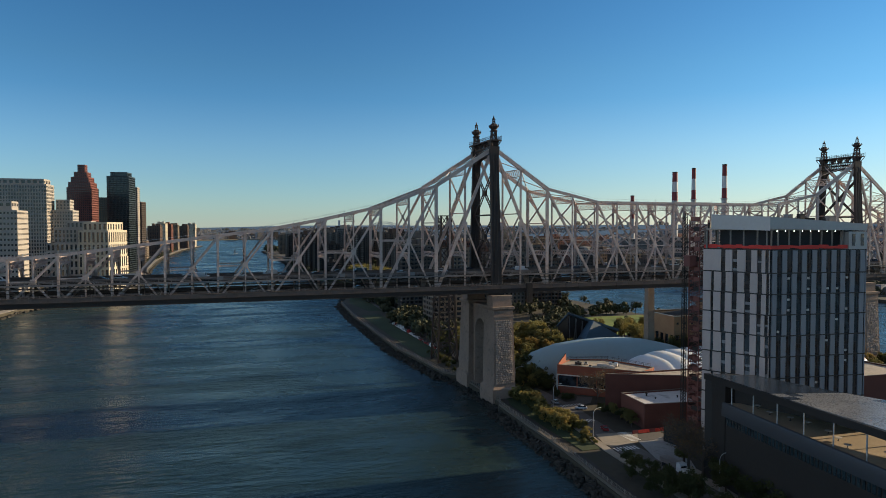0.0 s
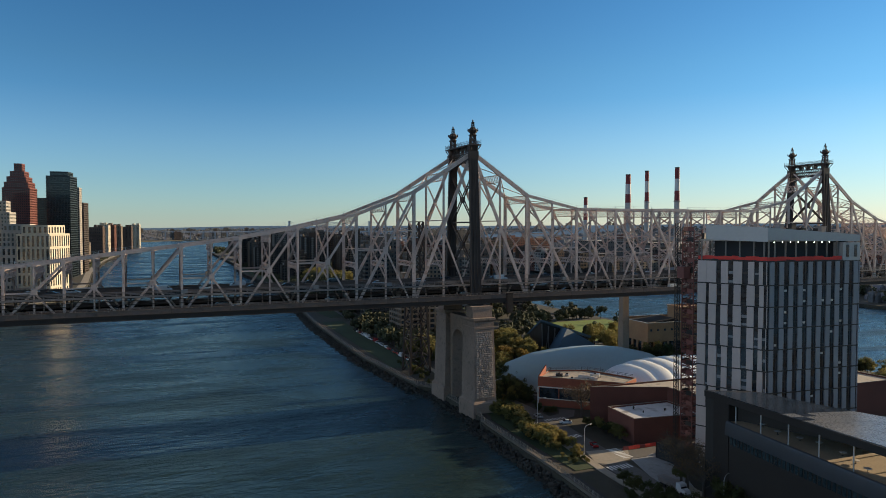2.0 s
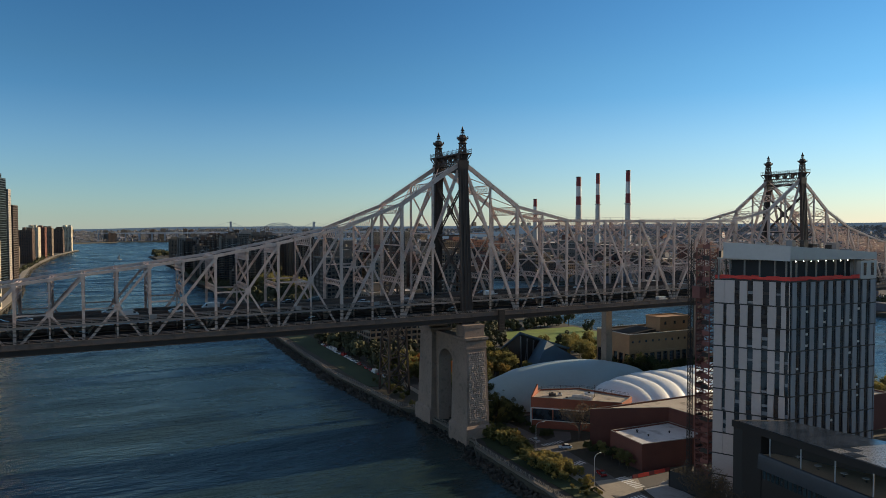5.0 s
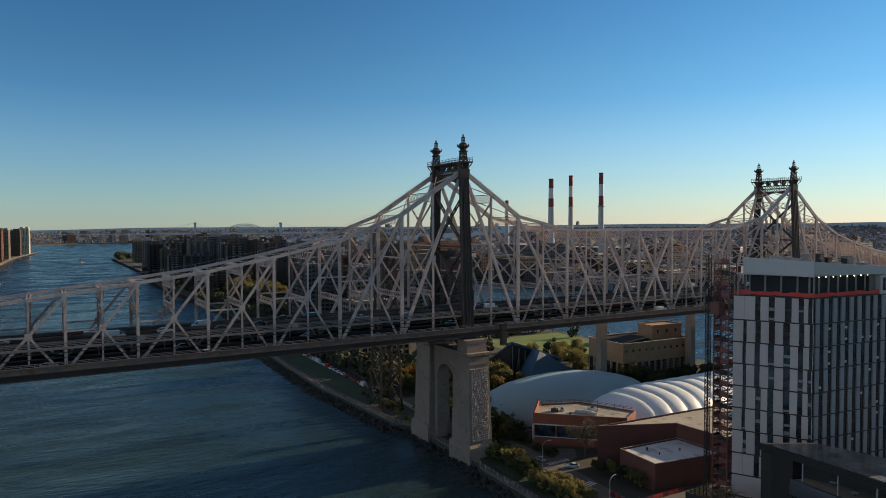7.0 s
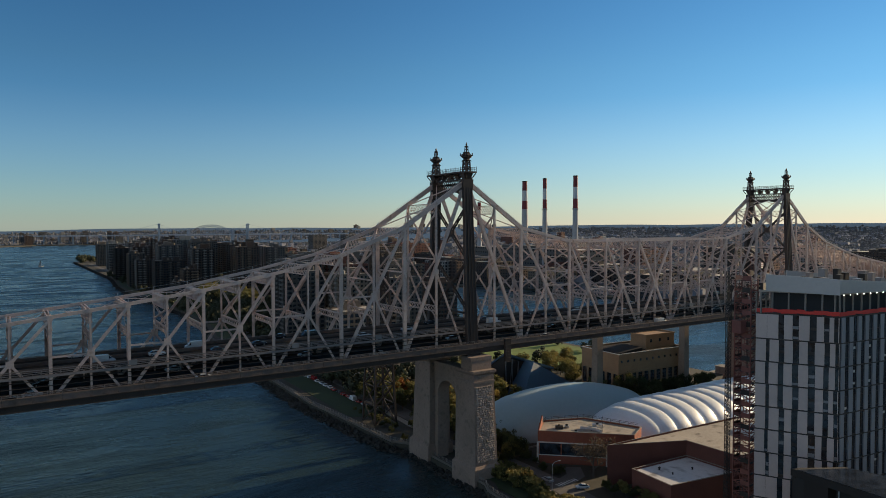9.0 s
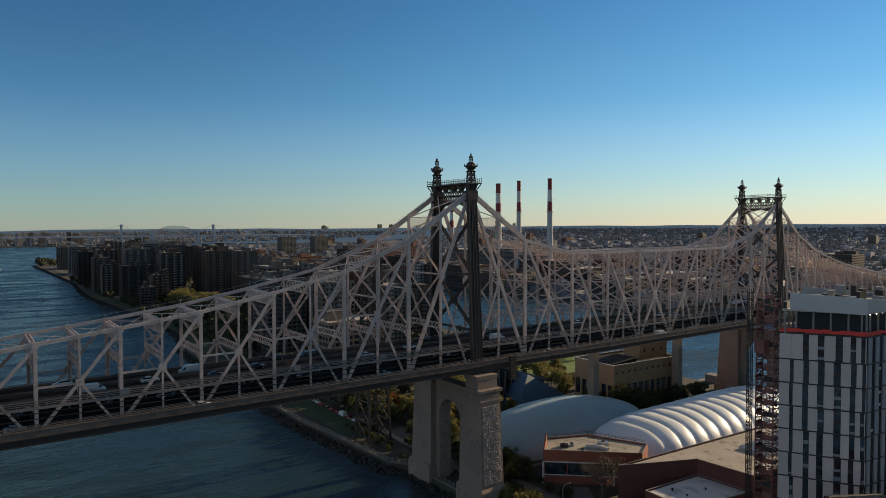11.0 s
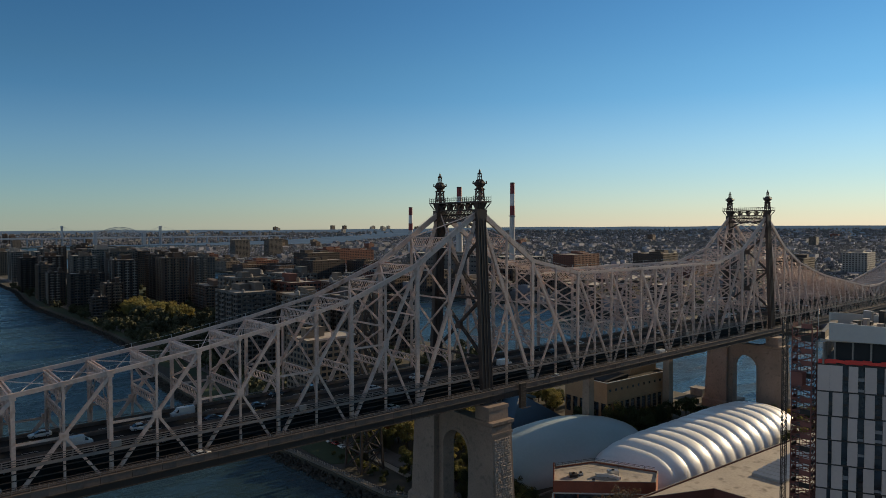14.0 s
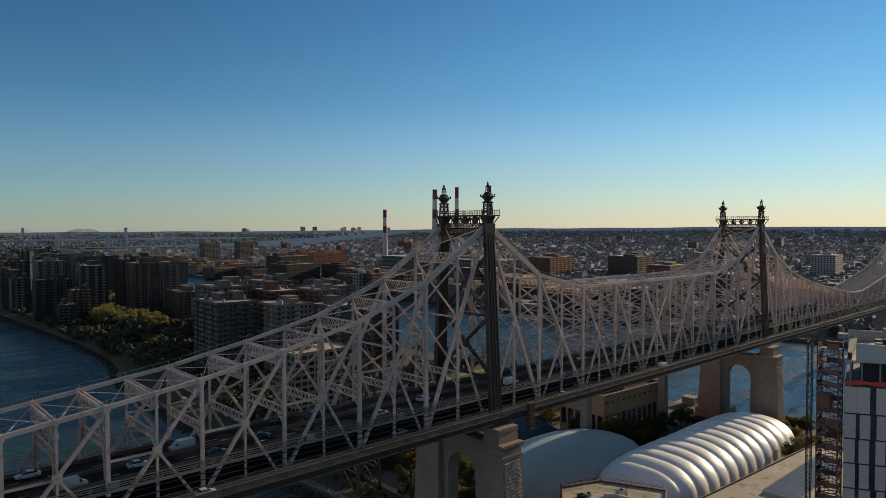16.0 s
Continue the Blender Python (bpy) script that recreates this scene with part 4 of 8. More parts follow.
WEST_ROAD = [(8, -330), (9.0, -140), (10.5, -100), (11.3, -86), (13, -70), (14.2, -57), (16, -40), (16, -20), (15, 20), (18, 90), (20, 200), (30, 400), (28, 700), (36, 1000), (34, 1500)]
strip("road", WEST_ROAD, 8.4, 2.70, ASPHALT, "dark worn asphalt street", "road")
strip("road_east", [(13, -78), (24, -78.6), (38, -78.8), (53, -79.2)], 6.6, 2.712, ASPHALT, "asphalt side street", "road")
strip("road_north", [(16, -38), (27, -34), (31, -28)], 6.0, 2.708, ASPHALT, "asphalt driveway", "road")
strip("pavement", WEST_ROAD[:10], 2.6, 2.85, PAVING, "pale concrete pavement", "pavement", 6.2)
strip("pavement_east", WEST_ROAD[1:3], 4.5, 2.85, PAVING, "pale concrete pavement", "pavement", -6.9)
# promenade asphalt darkened: the bank's shade is in its colour
strip("promenade", WEST_SHORE[:13], 2.4, 2.82, material("shade_dark_asphalt", (0.045, 0.04, 0.036), 0.9, 0.0, 0.3, 1.0, 0.3), "worn asphalt waterfront promenade", "pavement", -3.0)
strip("riverside_drive", MANHATTAN[2:14], 8.0, 3.25, PAVING, "pale concrete riverside highway", "road", 5.5)
# pool of sunlight on the junction, laid as a pale concrete sheet
g = Geo()
g.prism([(6.7, -80.9), (10.1, -83.3), (18.4, -81.8), (23.8, -73.4), (9.9, -71)], 2.6, 2.73)
tagged(part("road_junction", g, PAVING), "junction with a pool of sunlight laid in pale concrete", "road", kind="structure")

g = Geo()
g.prism([(12.5, -113), (17.0, -112), (26.5, -93.5), (28.0, -80.0), (23.8, -82.2), (18.5, -82.0), (14.2, -96)], 2.6, 2.722)
tagged(part("yard", g, material("grey_yard_concrete", (0.27, 0.265, 0.26), 0.85, 0.0, 0.25, 0.8, 0.2, stain=(0.15, 0.145, 0.14))), "grey concrete yard beside the building site", "pavement", kind="structure")


def crossing(x, y, a, n, length):
    t = thing("crosswalk", "worn white striped pedestrian crossing", "road marking", "crosswalks", (x, y, 2.745))
    t.rotation_euler = (0, 0, a)
    q = Geo()
    q.box(-0.3, -length / 2, -0.02, 0.3, length / 2, 0.004)
    me = q.mesh("stripe", ROAD_PAINT)
    for i in range(n):
        part("stripe", me, None, t).location = ((i - n / 2) * 1.15, 0, 0)


crossing(18.5, -75.9, 1.55, 8, 3.6)
crossing(11.6, -86.3, 0.0, 7, 3.0)
crossing(14.2, -57.2, 0.2, 7, 2.8)
crossing(20.5, -37.2, 0.05, 8, 2.0)
g = Geo()
for i in range(22):
    x0, y0, a = along(WEST_ROAD[:9], 6)[i]
    g.bar((x0, y0 - 1.2, 2.705), (x0, y0 + 1.2, 2.705), 0.14, 0.02, (1, 0, 0))
tagged(part("lane_markings", g, ROAD_PAINT), "worn white lane dashes", "road marking", kind="structure")
g = Geo()
g.prism([(124, 98), (198, 95), (197, 174), (124, 178)], 2.4, 2.72)
tagged(part("lawn", g, GRASS), "sunlit mown lawn", "lawn", kind="structure")
g = Geo()
g.prism([(-2.5, -84), (5.5, -84), (8.5, -72), (9.5, -57), (11, -40), (11, -4), (-1, -4)], 2.4, 2.76)
tagged(part("verge", g, PARK_TURF), "grass verge beside the promenade", "lawn", kind="structure")
g = Geo()
g.prism([(-6, 70), (8, 62), (12, 240), (-3, 240)], 2.4, 2.72)
tagged(part("verge_north", g, PARK_TURF), "grass strip beside the promenade", "lawn", kind="structure")

# ---- hotel tower ----
HA, HB, HC, HD, HE = (31.4, -94.5), (39.9, -111.1), (71.4, -114.7), (82.0, -95.0), (57.0, -87.5)
hotel = thing("hotel_tower", "tall hotel tower with pale metal panels and dark window strips", "building")
g = Geo()
poly = [HA, HB, HC, HD, HE]
ctr = Vector((sum(p[0] for p in poly) / 5, sum(p[1] for p in poly) / 5))


def inset(poly, d):
    out = []
    n = len(poly)
    for i in range(n):
        p0, p1, p2 = [Vector(poly[(i + k) % n]) for k in (-1, 0, 1)]
        e0, e1 = (p1 - p0).normalized(), (p2 - p1).normalized()
        n0, n1 = Vector((-e0.y, e0.x)), Vector((-e1.y, e1.x))
        m = (n0 + n1).normalized()
        out.append(tuple(p1 + m * (d / max(0.3, m.dot(n0)))))
    return out


g.prism(inset(poly, 0.35), 2.6, 63.0)
part("glazing", g, WINDOW, hotel, "dark window glass")
BANDS = [9.2, 15.1, 20.9, 27.0, 33.0, 38.9, 44.8, 50.6, 56.5, 63.0]
for z in BANDS:
    g = Geo()
    g.prism(inset(poly, 0.02), z - 0.22, z + 0.12)
    part("floor_band", g, DARK_METAL, hotel)
rng = random.Random(3)
panels = {}


def panel_mesh(w, h, mat=PANEL_WHITE):
    key = (round(w, 2), round(h, 2), mat.name)
    if key not in panels:
        q = Geo()
        q.hexa([(0, 0.3, 0), (w, 0.3, 0), (w, -0.02, 0), (0, -0.02, 0), (0, 0.3, h), (w, 0.3, h), (w, -0.02, h), (0, -0.02, h)])
        q.f = [tuple(reversed(f)) for f in q.f]
        panels[key] = q.mesh("facade_panel", mat)
    return panels[key]


def clad(p, q, cols, wide, base, shift=0.0, mat=PANEL_SHADE):
    """Rows of shade-coloured panels between two corners, staggered from band to band."""
    L = math.hypot(q[0] - p[0], q[1] - p[1])
    a = math.atan2(q[1] - p[1], q[0] - p[0])
    pitch = L / cols
    zs = [base] + BANDS
    for r, (z0, z1) in enumerate(zip(zs, zs[1:])):
        for c in range(cols):
            w = pitch * wide
            s = (c + shift) * pitch + (0.0 if c == 0 else rng.choice((0.0, 0.0, 0.0, 0.1)) * pitch * (1 - wide))
            if r == 0 and c < 3 and base < 5:
                w = pitch * 0.995
            ob = part("facade_panel", panel_mesh(w, z1 - z0 - 0.36, mat), None, hotel)
            ob.matrix_basis = Matrix.LocRotScale((p[0] + math.cos(a) * s, p[1] + math.sin(a) * s, z0 + 0.13), Euler((0, 0, a)), None)


STRIPS = [(0.132, 0.042), (0.29, 0.066), (0.462, 0.073), (0.647, 0.08), (0.825, 0.06), (0.95, 0.045)]


def clad_west(p, q, base):
    """Wide pale panels with narrow window strips of growing width."""
    L = math.hypot(q[0] - p[0], q[1] - p[1])
    a = math.atan2(q[1] - p[1], q[0] - p[0])
    zs = [base] + BANDS
    for r, (z0, z1) in enumerate(zip(zs, zs[1:])):
        cuts = [] if r < 2 else STRIPS[1:] if r in (2, len(zs) - 2) else STRIPS
        s = 0.0
        for u, w in cuts + [(1.0, 0.0)]:
            u = u + (rng.choice((-0.008, 0, 0, 0.01)) if w else 0)
            wide = (u - s) * L
            parts = 2 if wide > 3.6 else 1
            for k in range(parts):
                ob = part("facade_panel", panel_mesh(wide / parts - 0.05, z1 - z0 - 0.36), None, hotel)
                d = s * L + k * wide / parts + 0.025
                ob.matrix_basis = Matrix.LocRotScale((p[0] + math.cos(a) * d, p[1] + math.sin(a) * d, z0 + 0.13), Euler((0, 0, a)), None)
            if w:
                m = Vector(p).lerp(Vector(q), u + w / 2)
                nn = Vector((-(q[1] - p[1]), q[0] - p[0])).normalized()
                for zz in ((z0 + z1) / 2 - 0.45, z0 + 0.3):
                    if rng.random() < 0.75:
                        bx = Geo()
                        bx.box(-w * L / 2 + 0.06, -0.05, 0, w * L / 2 - 0.06, 0.05, rng.uniform(0.5, 1.0))
                        ob = part("spandrel", bx, rng.choice((DARK_METAL, BAND_METAL, GLASS_BLUE)), hotel)
                        ob.matrix_basis = Matrix.LocRotScale((m.x + nn.x * 0.26, m.y + nn.y * 0.26, zz), Euler((0, 0, a)), None)
            s = u + w


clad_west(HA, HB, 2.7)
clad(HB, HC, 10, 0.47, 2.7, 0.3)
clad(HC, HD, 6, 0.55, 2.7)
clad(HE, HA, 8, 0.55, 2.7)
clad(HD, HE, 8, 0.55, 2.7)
for p, q, cols, wide in ((HB, HC, 10, 0.47),):
    a = Vector(p)
    b = Vector(q)
    n = Vector((-(b - a).y, (b - a).x)).normalized()
    for c in range(cols):
        g = Geo()
        for k in range(18):
            t0, t1 = max(0.002, (c - 0.22) / cols), (c + 0.29) / cols
            z = 4 + 3.25 * k
            u, v = a.lerp(b, t0) + n * 0.3, a.lerp(b, t1) + n * 0.3
            g.bar((u.x, u.y, z), (v.x, v.y, z), 0.1, 0.12)
            w = a.lerp(b, (t0 + t1) / 2) + n * 0.3
            g.bar((w.x, w.y, z), (w.x, w.y, z + 3.2), 0.07, 0.07)
        part("window_frame", g, DARK_METAL, hotel)
blind = Geo()
blind.box(0, -0.03, 0, 0.8, 0.03, 0.6)
bm_ = blind.mesh("window_blind", ROOF_WHITE)
for p, q, cols, wide, n in ((HB, HC, 10, 0.47, 17),):
    a, b = Vector(p), Vector(q)
    ang = math.atan2((b - a).y, (b - a).x)
    nn = Vector((-(b - a).y, (b - a).x)).normalized()
    for i in range(n):
        w = a.lerp(b, (rng.randrange(1, cols) - 0.12) / cols) + nn * 0.22
        ob = part("window_blind", bm_, None, hotel)
        ob.matrix_basis = Matrix.LocRotScale((w.x, w.y, 21.4 + 5.93 * rng.randrange(6) + rng.choice((0.6, 3.6))), Euler((0, 0, ang)), None)
# open top storey under the parapet band, its shaded interior a solid black block
g = Geo()
g.prism(inset(poly, 3.0), 63.0, 68.4)
part("top_storey_core", g, BLACK, hotel, "black block for the shaded open interior")
g = Geo()
for p, q, n in ((HA, HB, 5), (HB, HC, 9), (HE, HA, 6)):
    a, b = Vector(p), Vector(q)
    nn = Vector((-(b - a).y, (b - a).x)).normalized()
    for i in range(n + 1):
        w = a.lerp(b, i / n) + nn * 1.2
        g = Geo()
        g.box(w.x - 0.17, w.y - 0.17, 63, w.x + 0.17, w.y + 0.17, 68.4)
        part("column", g, CONCRETE, hotel)
LAMP = bpy.data.materials.new("white_lamp_glow")
LAMP.use_nodes = True
LAMP.node_tree.nodes["Principled BSDF"].inputs["Emission Color"].default_value = (1, 0.95, 0.85, 1)
LAMP.node_tree.nodes["Principled BSDF"].inputs["Emission Strength"].default_value = 4
for i in range(8):
    w = Vector(HB).lerp(Vector(HC), 0.1 + 0.085 * i) + Vector((0, 1.0))
    g = Geo()
    g.lathe(w.x, w.y, [(0.03, 68.0), (0.10, 68.06), (0.11, 68.18), (0.05, 68.28), (0.03, 68.4)], 8)
    part("work_light", g, LAMP, hotel, "small bright work light")
g = Geo()
pr = inset(poly, 0.12)
for (x0, y0), (x1, y1) in zip(pr[:3], pr[1:3]):
    for i in range(10):
        a, b = (x0 + (x1 - x0) * i / 10, y0 + (y1 - y0) * i / 10), (x0 + (x1 - x0) * (i + 1) / 10, y0 + (y1 - y0) * (i + 1) / 10)
        if x0 < 35 or i < 8:
            g.bar((*a, 63.6 + 0.14 * (i % 3)), (*b, 63.65 + 0.12 * (i % 2)), 0.08, 1.05 - 0.3 * (i % 4 == 2), (b[1] - a[1], a[0] - b[0], 0))
part("safety_netting", g, NET_ORANGE, hotel, "bright red safety netting")
g = Geo()
g.prism(inset(poly, 0.4), 68.4, 68.9)
part("roof", g, ROOF_GREY, hotel)
g = Geo()
hi = {HA: 73.0, HB: 72.2, HC: 70.2, HD: 70.0, HE: 72.6}
g2 = Geo()
for p, q in zip(poly[:-1], poly[1:]):
    ip, iq = inset(poly, 0.4)[poly.index(p)], inset(poly, 0.4)[poly.index(q)]
    p0 = Vector(HA).lerp(Vector(HB), 0.12) if p == HA else p
    i0 = Vector(ip).lerp(Vector(iq), 0.12) if p == HA else ip
    g.hexa([(*p0, 68.8), (*q, 68.3), (*iq, 68.3), (*i0, 68.8), (*p0, hi[p]), (*q, hi[q]), (*iq, hi[q]), (*i0, hi[p])])
part("parapet", g, PARAPET, hotel, "pale blue-grey sloping parapet band")
g2.prism(inset([HE, Vector(HA).lerp(Vector(HE), 0.04), tuple(Vector(HA).lerp(Vector(HB), 0.1)), (58, -90)], 0.5), 68.9, 70.6)
part("stair_core", g2, DARK_METAL, hotel, "dark core wall on the roof")
g = Geo()
a, b = Vector(HB).lerp(Vector(HC), 0.81), Vector(HC)
g.prism([tuple(a), tuple(b), (b.x - 0.2, b.y + 3), (a.x, a.y + 3)], 63, 68.0)
part("end_wall", g, PARAPET, hotel)
g = Geo()
for i in range(2):
    c = Vector(HB).lerp(Vector(HC), 0.86 + 0.09 * i)
    g.box(c.x - 0.5, c.y - 0.08, 64, c.x + 0.5, c.y + 0.2, 67.4)
part("end_window", g, WINDOW, hotel)
for i in range(18):
    x, y = 42 + 1.9 * i + rng.uniform(-1, 1), -101 + rng.uniform(-6, 6)
    w, d, h = rng.uniform(0.8, 2.6), rng.uniform(0.8, 2.2), rng.uniform(1.5, 4.4)
    t = thing("roof_unit", "boxy rooftop plant unit on the hotel roof", "roof equipment", "rooftop units", (x, y, 68.9))
    g = Geo()
    g.box(-w / 2, -d / 2, 0.25, w / 2, d / 2, h)
    g.box(-w / 2 - 0.08, -d / 2 - 0.08, h, w / 2 + 0.08, d / 2 + 0.08, h + 0.15)
    part("casing", g, rng.choice((BAND_METAL, DARK_METAL, DARK_METAL, RAIL_GREY)), t)
    g = Geo()
    for dx in (-w / 2 + 0.1, w / 2 - 0.1):
        g.box(dx - 0.08, -d / 2, 0, dx + 0.08, d / 2, 0.25)
    part("skid", g, DARK_METAL, t)


def mast(name, label, x, y, w, d, z0, z1, step, mat, leg, thin):
    t = thing(name, label, "construction hoist", "", (x, y, 0))
    g = Geo()
    for sx in (-1, 1):
        for sy in (-1, 1):
            g.bar((sx * w / 2, sy * d / 2, z0), (sx * w / 2, sy * d / 2, z1), leg, leg)
    part("leg", g, mat, t)
    g = Geo()
    n = int((z1 - z0) / step)
    for i in range(n):
        a, b = z0 + step * i, z0 + step * (i + 1)
        for sx in (-1, 1):
            g.bar((sx * w / 2, -d / 2, a), (sx * w / 2, d / 2, b if i % 2 else a), thin, thin)
            g.bar((sx * w / 2, -d / 2, b), (sx * w / 2, d / 2, a), thin, thin)
        for sy in (-1, 1):
            g.bar((-w / 2, sy * d / 2, a), (w / 2, sy * d / 2, b), thin, thin)
            g.bar((-w / 2, sy * d / 2, b), (w / 2, sy * d / 2, b), thin, thin)
    part("lattice", g, mat, t)
    return t


hoist = mast("hoist_tower", "red-brown scaffold hoist tower against the hotel", 32.6, -91.0, 3.0, 4.6, 2.6, 71.5, 1.5, RUST_RED, 0.24, 0.16)
for k in range(23):
    z = 5.0 + 3.0 * k
    g = Geo()
    g.box(-1.5, -2.3, z, 1.5, 2.3, z + 0.14)
    lan = part("landing", g, DARK_METAL, hoist)
    g = Geo()
    g.box(-1.6, -2.3, z + 0.14, -1.5, 0.2, z + 1.3)
    g.box(-1.2, 2.25, z + 0.14, 1.3, 2.33, z + 1.3)
    for i in range(6):
        g.box(-1.58, -2.2 + 0.8 * i, z + 1.3, -1.5, -2.1 + 0.8 * i, z + 2.9)
    part("landing_gate", g, RUST_RED if k % 3 else DARK_METAL, lan)
g = Geo()
g.box(-4.2, -1.2, 57.5, -1.75, 1.4, 60.6)
g.box(-4.3, -1.3, 60.6, -1.7, 1.5, 60.8)
part("hoist_cage", g, RUST_RED, hoist, "red hoist cage")
mast("hoist_mast", "slender dark lattice hoist mast", 30.6, -87.2, 1.0, 1.0, 2.6, 73.5, 1.0, DARK_METAL, 0.13, 0.08)
pole = thing("flagpole", "thin pole with a red and white flag on the hotel roof", "flag", "", (36.5, -92.6, 68.9))
g = Geo()
g.lathe(0, 0, [(0.07, 0), (0.04, 7.0)], 8)
part("pole", g, GALV, pole)
for k in range(6):
    g = Geo()
    g.hexa([(0.05, -0.02, 5.4 + 0.25 * k), (1.5, 0.35, 5.2 + 0.25 * k), (1.5, 0.4, 5.2 + 0.25 * k), (0.05, 0.02, 5.4 + 0.25 * k), (0.05, -0.02, 5.64 + 0.25 * k), (1.5, 0.35, 5.44 + 0.25 * k), (1.5, 0.4, 5.44 + 0.25 * k), (0.05, 0.02, 5.64 + 0.25 * k)])
    part("flag_stripe", g, RED_PAINT if k % 2 else WHITE_PAINT, pole)
# hoarding and site clutter at the foot of the tower
t = thing("site_hoarding", "black site hoarding beside the hoist", "hoarding", "", (32.3, -86, 2.6))
for k, (a, b) in enumerate((((-6, 2), (2, 2.6)), ((-6, 2), (-4.5, -8)), ((-4.5, -8), (-2, -9)))):
    g = Geo()
    g.bar((*a, 2.4), (*b, 2.4), 0.2, 4.8)
    hp = part("hoarding_panel", g, BLACK, t)
    for i in range(5):
        u = i / 4
        g = Geo()
        g.bar((a[0] + (b[0] - a[0]) * u, a[1] + (b[1] - a[1]) * u, 0), (a[0] + (b[0] - a[0]) * u, a[1] + (b[1] - a[1]) * u, 4.9), 0.3, 0.3)
        part("post", g, BLACK, hp)
for i in range(7):
    t = thing("road_barrier", "red plastic road barrier on the street", "barrier", "red barriers", (22.2 + 2.1 * i, -74.6 - 0.05 * i, 2.74))
    t.rotation_euler = (0, 0, -0.03)
    g = Geo()
    g.hexa([(-1.0, -0.3, 0), (1.0, -0.3, 0), (1.0, 0.3, 0), (-1.0, 0.3, 0), (-0.98, -0.1, 1.0), (0.98, -0.1, 1.0), (0.98, 0.1, 1.0), (-0.98, 0.1, 1.0)])
    part("barrier_body", g, NET_ORANGE if i % 3 else RED_PAINT, t)

def heap(name, label, x, y, r, h, mat):
    """A sagging mound under a sheet."""
    t = thing(name, label, "site material", "site clutter", (x, y, 2.72))
    g = Geo()
    rings = [(1.0, 0.0), (0.92, 0.35), (0.7, 0.72), (0.4, 0.95), (0.05, 1.0)]
    for k, (u, v) in enumerate(rings):
        for i in range(14):
            a = 2 * math.pi * i / 14
            q = 1 + 0.22 * noise.noise((math.cos(a) * 1.7 + x, math.sin(a) * 1.7 + y, k * 0.6))
            g.v.append((r * u * q * math.cos(a) * 1.3, r * u * q * math.sin(a), h * v * q))
    for k in range(len(rings) - 1):
        for i in range(14):
            j = (i + 1) % 14
            g.f.append((k * 14 + i, k * 14 + j, k * 14 + 14 + j, k * 14 + 14 + i))
    part("sheet", g, mat, t)


heap("tarpaulin_heap", "yellow-tan tarpaulin over stacked site material", 33.2, -87.6, 1.8, 2.4, material("yellow_tarpaulin", (0.50, 0.38, 0.14), 0.55, 0.0, 0.2, 1.5, 0.3))
heap("rubble_heap", "pale heap of rubble beside the hoarding", 29.0, -81.9, 1.1, 0.9, CONCRETE)
rng = random.Random(14)
for i in range(9):
    t = thing("pallet_stack", "stack of wrapped building material on a pallet", "site material", "pallet stacks", (27.6 + 1.9 * (i % 5), -85.6 - 1.9 * (i // 5), 2.62))
    t.rotation_euler = (0, 0, rng.uniform(-0.2, 0.2))
    g = Geo()
    for k in range(3):
        g.box(-0.6, -0.5 + 0.42 * k, 0, 0.6, -0.34 + 0.42 * k, 0.1)
    g.box(-0.6, -0.5, 0.1, 0.6, 0.5, 0.15)
    part("pallet", g, TAN_DECK, t)
    g = Geo()
    hh = rng.uniform(0.6, 1.5)
    g.taper(-0.55, -0.45, 0.55, 0.45, 0.15, -0.5, -0.42, 0.5, 0.42, hh)
    part("load", g, rng.choice((ROOF_WHITE, CONCRETE, BAND_METAL, RUST_RED)), t)

# ---- low academic building with an overhanging roof ----
low = thing("campus_building", "long dark low building under a sloping solar roof", "building")
W0, W1, E0, E1 = Vector((17.6, -112.0)), Vector((6.2, -206.0)), Vector((28.5, -118.5)), Vector((66.0, -206.0))
west = lambda t: W0.lerp(W1, t)
east = lambda t: E0.lerp(E1, t)
sweep = lambda t: east(t) - Vector((9.0 * math.sin(math.pi * t), 0))


def ribbon(g, t0, t1, z0, z1, off, thick=0.5, n=1):
    """A stretch of wall along the west side."""
    d = (W1 - W0).normalized()
    nn = Vector((d.y, -d.x))
    for i in range(n):
        a, b = west(t0 + (t1 - t0) * i / n) + nn * off, west(t0 + (t1 - t0) * (i + 1) / n) + nn * off
        ai, bi = a - nn * thick, b - nn * thick
        g.hexa([(*ai, z0), (*bi, z0), (*b, z0), (*a, z0), (*ai, z1), (*bi, z1), (*b, z1), (*a, z1)])


roof_z = lambda t: 30.4 + 2.4 * t
g = Geo()
for i in range(16):
    u, v = i / 16, (i + 1) / 16
    a, b, c, d = west(u), west(v), sweep(v), sweep(u)
    g.hexa([(*a, 28.8 + 2.4 * u), (*b, 28.8 + 2.4 * v), (*c, 28.8 + 2.4 * v), (*d, 28.8 + 2.4 * u), (*a, 30.4 + 2.4 * u), (*b, 30.4 + 2.4 * v), (*c, 30.4 + 2.4 * v), (*d, 30.4 + 2.4 * u)])
part("roof_slab", g, DARK_METAL, low, "dark metal roof edge")
rng = random.Random(8)
# lighter sheet panels, reflected sky sheen put into their grey
ROOF_PANEL = material("sky_sheen_roof_panel", (0.19, 0.185, 0.18), 0.28, 0.0, 0.4, 1.2, 0.25, random_tint=0.03, stain=(0.08, 0.075, 0.07))
